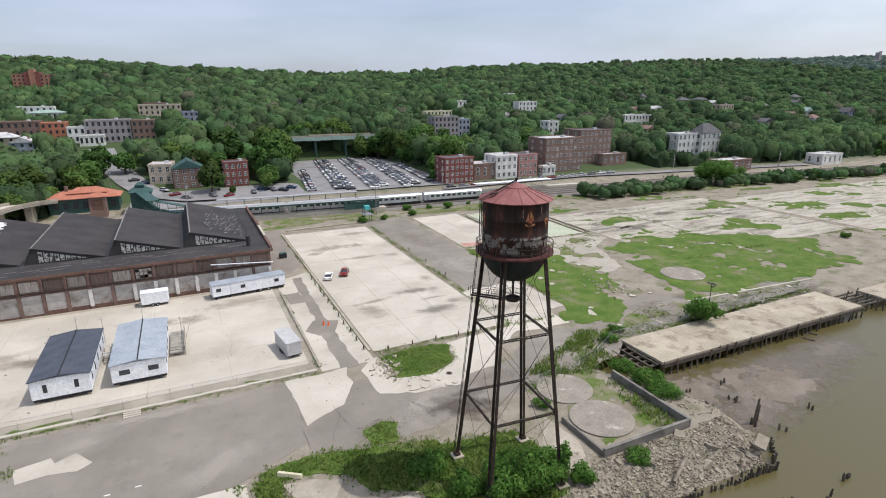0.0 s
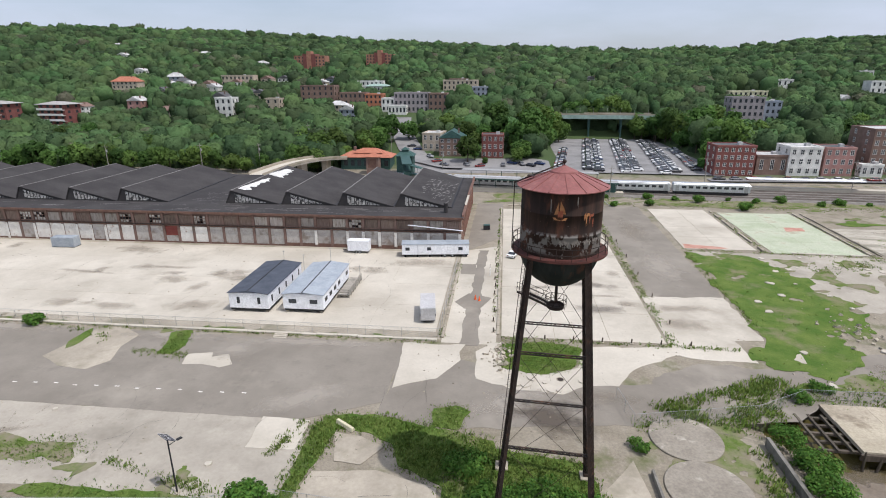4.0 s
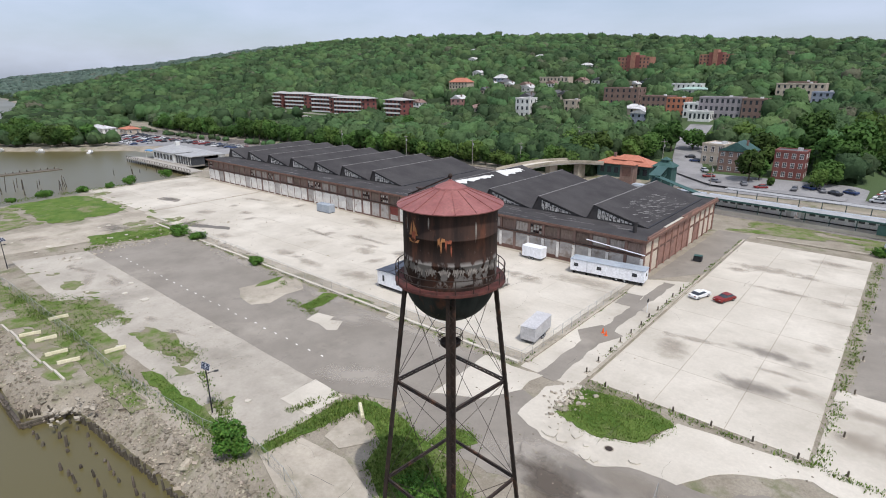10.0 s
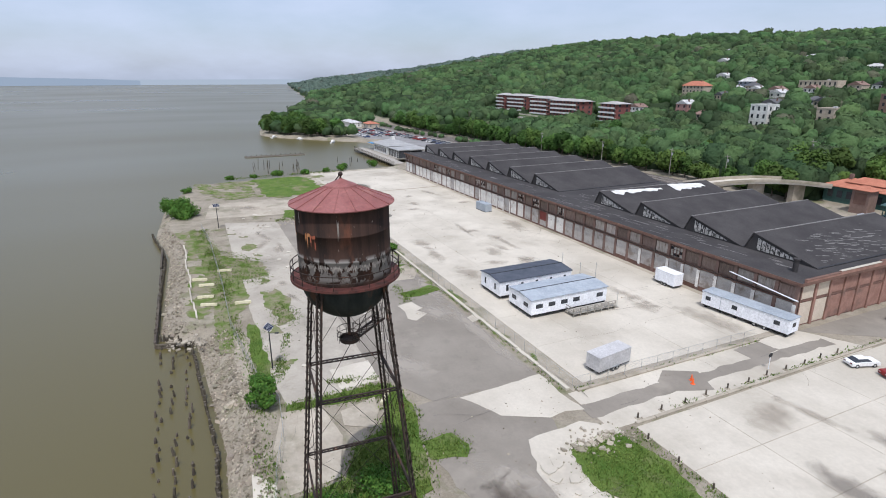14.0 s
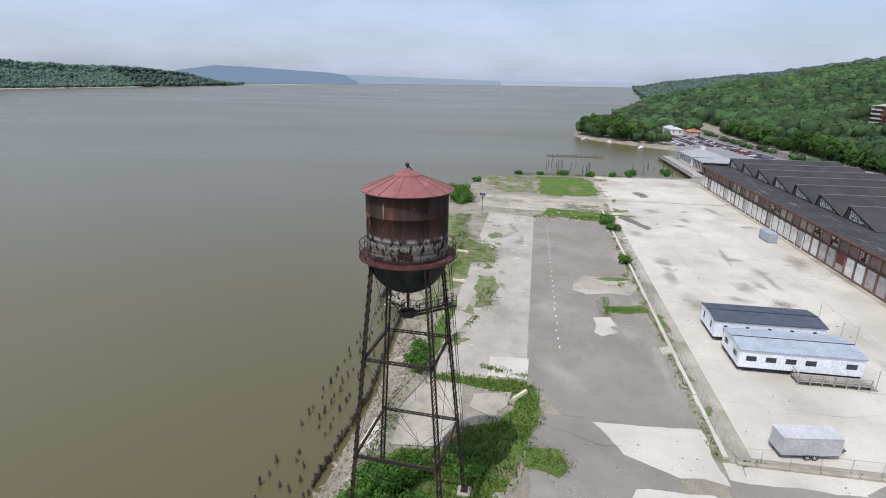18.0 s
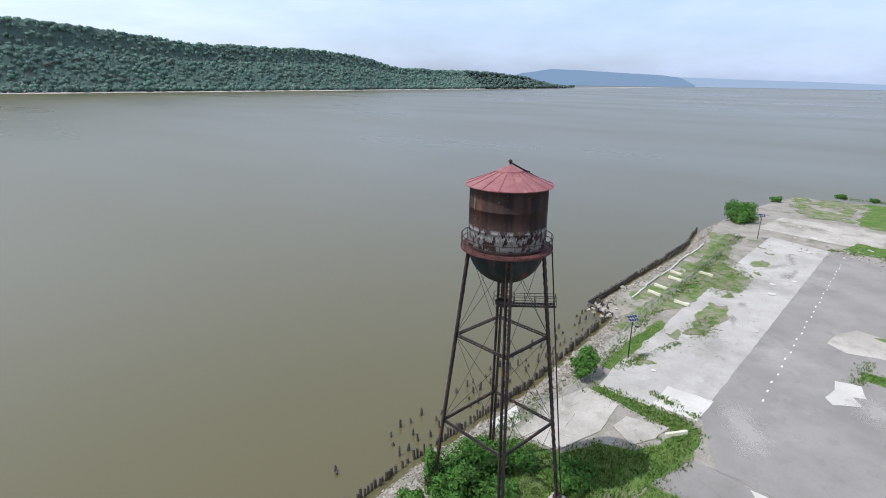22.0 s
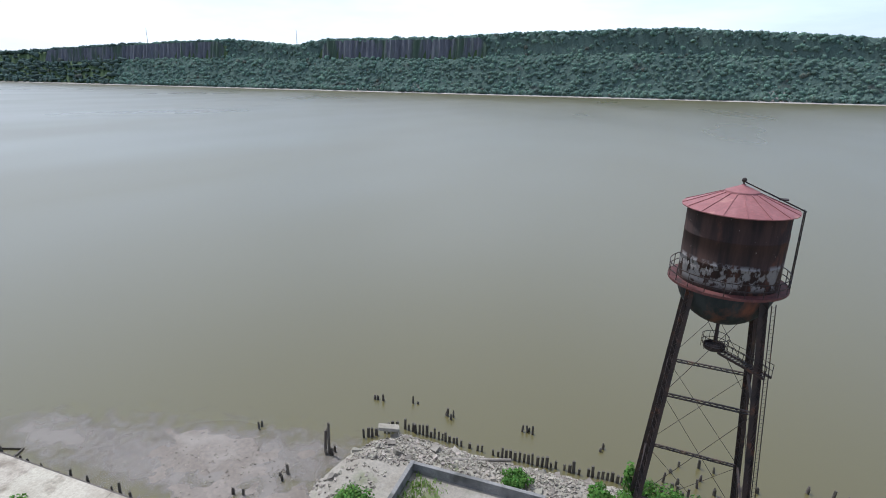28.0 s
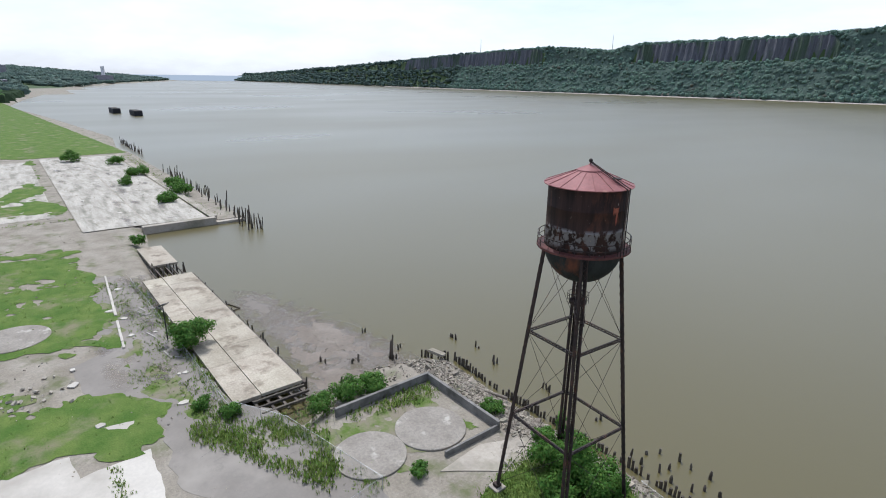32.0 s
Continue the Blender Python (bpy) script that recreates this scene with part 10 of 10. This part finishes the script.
        tagged(soup(nm, v, f, LOT_GREY), "grey asphalt town street climbing from the railway", "road", kind="structure")


# ---------------------------------------------------------------- marina at the north
def build_marina():
    b = thing("boathouse", "white waterfront boathouse with a grey roof on a timber pier", "boathouse", pose(-232, 145, 0))
    part("pier", block(-36, -16, -0.5, 38, -10, 0.2, 0.05), OLD_WOOD, b, "timber boardwalk")
    part("pier", block(-30, -10, -0.5, 20, 10, 0.2, 0.05), OLD_WOOD, b, "timber pier deck")
    for i in range(26):
        part("timber_post", tube(bmesh.new(), (-35.5 + i * 2.9, -15.7, -4), (-35.5 + i * 2.9, -15.7, 1.0), 0.2, seg=7), PILE_WOOD, b)
    part("boardwalk_rail", beam(bmesh.new(), (-36, -15.8, 1.2), (38, -15.8, 1.2), 0.1, 0.12), PILE_WOOD, b)
    part("wall", block(-20, -8, 0.2, 4, 8, 5.0), TOWN_WHITE, b)
    part("roof", hip_roof(24, 16, 2.6, 0.8), ROOF_GREY, b).matrix_basis = Matrix.Translation((-8, 0, 5.0))
    part("cupola", block(-9, -1, 7.2, -7, 1, 9.2), TOWN_WHITE, b)
    part("glazed_hall", block(4, -7, 0.2, 20, 7, 4.2), GLASS_DARK, b, "dark glazed dining hall")
    part("hall_roof", block(3.8, -7.6, 4.2, 20.6, 7.6, 4.6, 0.06), ROOF_GREY, b)
    for i in range(7):
        part("mullion", block(4.2 + i * 2.6, -7.12, 0.2, 4.4 + i * 2.6, -7.0, 4.2), TOWN_WHITE, b)
    part("awning", block(-28, -9, 4.0, -20, 5, 4.3), AWNING, b, "bright blue awning")
    for i in range(4):
        part("awning_post", tube(bmesh.new(), (-27.8, -8.6 + i * 4.4, 0.2), (-27.8, -8.6 + i * 4.4, 4.0), 0.09, seg=6), TOWN_WHITE, b)
    for i in range(6):
        part("window", block(-18.6 + i * 3.7, -8.08, 1.2, -16.2 + i * 3.7, -7.98, 3.8), GLASS_DARK, b)
    c = thing("boathouse", "low white boat shed beside the pier", "boathouse", pose(-222, 150, 0))
    part("wall", block(-8, -5, -0.5, 10, 6, 4.2), TOWN_WHITE, c)
    part("roof", hip_roof(18, 11, 1.6, 0.6), ROOF_GREY, c).matrix_basis = Matrix.Translation((1, 0.5, 4.2))
    for x, y, w, lab, r in ((-432, 168, 30, "white marina shed with a pale roof", FLAT_LIGHT), (-404, 178, 14, "tan marina house by the water", ORANGE_ROOF)):
        building("marina_house", lab, x, y, w, 10, 6, TOWN_WHITE if w > 20 else TOWN_TAN, r, 1, 5, "hip", group="marina houses")
    rnd = random.Random(33)
    for i in range(64):
        x, y = rnd.uniform(-478, -338), rnd.uniform(92, 140)
        if float(inland(np.array([x]), np.array([y]))[0]) < 3 or (x > -352 and y > 128):
            continue
        tree(x, y, 0, rnd.uniform(0.8, 1.2), rnd.randrange(6), "green tree on the marina headland", rnd.uniform(0, 6), group="headland trees")
    for x, y in ((-492, 104), (-470, 100)):
        tree(x, y, 0, 0.7, 4, "lone tree on the headland point", 1.0, group="headland trees")
    for i in range(14):
        x, y = -396 + rnd.uniform(0, 90), 100 + rnd.uniform(-6, 46)
        if float(inland(np.array([x]), np.array([y]))[0]) > 0:
            continue
        s = thing("motor_boat", "small white motor boat at its mooring", "boat", pose(x, y, -2, 0, 0, rnd.uniform(0, 180)), "moored boats")
        bm = bmesh.new()
        v = [bm.verts.new(p) for p in ((-3.5, -1.1, 0.9), (1.5, -1.2, 1.0), (4, 0, 1.2), (1.5, 1.2, 1.0), (-3.5, 1.1, 0.9), (-3.3, -0.7, -0.3), (1.2, -0.7, -0.3), (3, 0, -0.2), (1.2, 0.7, -0.3), (-3.3, 0.7, -0.3))]
        bm.faces.new(v[:5])
        for k in range(5):
            bm.faces.new((v[k], v[5 + k], v[5 + (k + 1) % 5], v[(k + 1) % 5]))
        part("hull", bm, TOWN_WHITE, s)
        part("cabin", block(-1.2, -0.8, 0.95, 1.2, 0.8, 2.0, 0.1), TOWN_WHITE, s)
    # far works on the east bank downstream
    p = thing("power_station", "distant power station with two tall chimneys", "power station", pose(2990, -330, 0))
    part("hall", block(-60, -30, -3, 60, 30, 34), TOWN_GREY, p)
    for dx in (-22, 22):
        part("chimney", tube(bmesh.new(), (dx, 0, 34), (dx, 0, 72), 5, 4, 10), TOWN_WHITE, p)
    for x, y, w, h in ((2350, 60, 60, 44), (2500, 40, 40, 60), (1500, 120, 90, 26), (1760, 60, 70, 20)):
        t = thing("tower_block", "distant pale tower block on the east bank", "tower block", pose(x, y, 4))
        part("body", block(-w / 2, -12, -4, w / 2, 12, h), TOWN_GREY, t)
        for k in range(int(h / 7)):
            part("window_band", block(-w / 2 + 2, -12.2, 4 + k * 7, w / 2 - 2, -11.9, 6.5 + k * 7), GLASS_DARK, t)
    for x, z0, h in ((1185, 150, 26), (1850, 150, 40)):
        t = thing("radio_mast", "thin radio mast on the far plateau", "mast", pose(x, -1600, z0))
        part("mast", tube(bmesh.new(), (0, 0, -10), (0, 0, h + 14), 1.2, 0.5, 6), GALV, t)


AWNING = paint("blue_awning", (0.10, 0.28, 0.52))


def build_trees():
    rnd = random.Random(77)

    def free(x, y, r=5):
        return all(math.hypot(x - bx, y - by) > max(br * 0.62, r) for bx, by, br in BUILT) and float(garden_cap(np.array([x]), np.array([y]))[0]) > 11
    # belt behind the warehouse and along the tracks
    n = 0
    for i in range(900):
        x = rnd.uniform(-430, 760)
        f0 = float(foot(x))
        y = f0 + rnd.uniform(-4, 60) if x < -50 or x > 250 else f0 + rnd.uniform(16, 90)
        if -50 < x < 40 and y < 300 and not (26 < x < 40 and y > 246):
            continue
        if 36 < x < 126 and y < 318:
            continue
        if 100 < x < 250 and y < 256:
            continue
        if not free(x, y) or n > 70:
            continue
        tree(x, y, gz_at(x, y) - 0.5, rnd.uniform(0.75, 1.25), rnd.randrange(6), "full green broadleaf tree on the slope", rnd.uniform(0, 6.28), group="slope trees")
        n += 1
    for x, y, s in ((32, 250, 1.2), (36, 258, 1.3), (30, 264, 1.4), (24, 272, 1.4), (38, 270, 1.5), (34, 282, 1.5), (26, 290, 1.4), (14, 282, 1.3), (6, 280, 1.2), (40, 292, 1.5), (10, 262, 0.9), (11, 249, 0.8), (36, 300, 1.4), (20, 300, 1.4),
                    (118, 245, 1.2), (124, 252, 1.4), (112, 250, 1.0), (120, 262, 1.4), (126, 274, 1.4), (118, 282, 1.3), (122, 294, 1.5), (130, 300, 1.5), (134, 286, 1.4), (140, 270, 1.3), (108, 240, 0.7), (30, 243, 0.6), (16, 243, 0.55), (64, 363, 0.9), (72, 365, 1.0), (80, 363, 0.9), (88, 365, 1.0), (97, 363, 1.0), (106, 364, 1.1), (54, 345, 1.0), (42, 276, 0.9), (45, 288, 1.0), (46, 300, 1.2), (48, 312, 1.3), (112, 338, 1.3), (116, 328, 1.3), (52, 338, 1.4), (56, 330, 1.2), (50, 322, 1.4), (58, 342, 1.5), (47, 312, 1.3), (106, 342, 1.5), (112, 334, 1.5), (118, 326, 1.4), (120, 312, 1.4), (117, 302, 1.2), (103, 347, 1.3), (8, 246, 1.15), (122, 340, 1.6), (66, 364, 1.2), (74, 366, 1.1), (83, 365, 1.2), (92, 364, 1.2), (99, 362, 1.2)):
        tree(x, y, gz_at(x, y) - 0.5, s, rnd.randrange(6), "tall full green tree beside the car park", rnd.uniform(0, 6.28), group="car park trees")
    # trees closing in round the station forecourt
    for x, y, s in ((-40, 250, 1.1), (-42, 258, 1.2), (-38, 266, 1.2), (-37, 275, 1.3), (-34, 284, 1.3), (-26, 290, 1.3), (-16, 293, 1.2), (-6, 290, 1.3), (3, 288, 1.2), (-48, 246, 1.2), (-54, 252, 1.3), (-60, 246, 1.1), (22, 282, 1.3), (44, 306, 1.4)):
        tree(x, y, gz_at(x, y) - 0.5, s, rnd.randrange(6), "full green tree at the edge of the station forecourt", rnd.uniform(0, 6.28), group="forecourt trees")
    # front row of the belt along the tracks
    x = -440.0
    while x < -52:
        y = float(foot(x)) - 9 + rnd.uniform(-2, 3)
        if float(inland(np.array([x]), np.array([y]))[0]) > 8:
            tree(x, y, gz_at(x, y) - 0.5, rnd.uniform(0.85, 1.3), rnd.randrange(6), "full green tree in the belt along the railway", rnd.uniform(0, 6.28), group="railway belt trees")
        x += rnd.uniform(5, 8)
    # scrub on the river side of the railway
    for i in range(44):
        x = rnd.uniform(262, 620)
        y = track_y(x) - rnd.uniform(12, 24)
        tree(x, y, -0.4, rnd.uniform(0.35, 0.7), 3 + rnd.randrange(2), "low leafy scrub tree by the railway", rnd.uniform(0, 6.28), group="railway scrub")
    # utility poles
    for i, (x, y, h) in enumerate(((-106, 224, 13), (-81, 227, 13), (-71, 262, 14), (-150, 224, 12), (-200, 222, 12), (60, 186, 12), (100, 214, 11), (150, 210, 11), (230, 206, 11), (300, 196, 11), (-2, 234, 9), (-30, 262, 10))):
        z = gz_at(x, y)
        t = thing("utility_pole", "weathered wooden utility pole with a cross-arm", "pole", pose(x, y, z), "utility poles")
        part("pole", tube(bmesh.new(), (0, 0, -0.3), (0, 0, h), 0.17, 0.11, 8), OLD_WOOD, t)
        part("cross_arm", block(-1.3, -0.08, h - 1.0, 1.3, 0.08, h - 0.85), OLD_WOOD, t)
        part("transformer", tube(bmesh.new(), (0.35, 0.1, h - 3.2), (0.35, 0.1, h - 2.1), 0.3, seg=10), GALV, t)


build_railway()
build_station()
build_town()
build_vehicles()
build_marina()
build_trees()
build_woods()
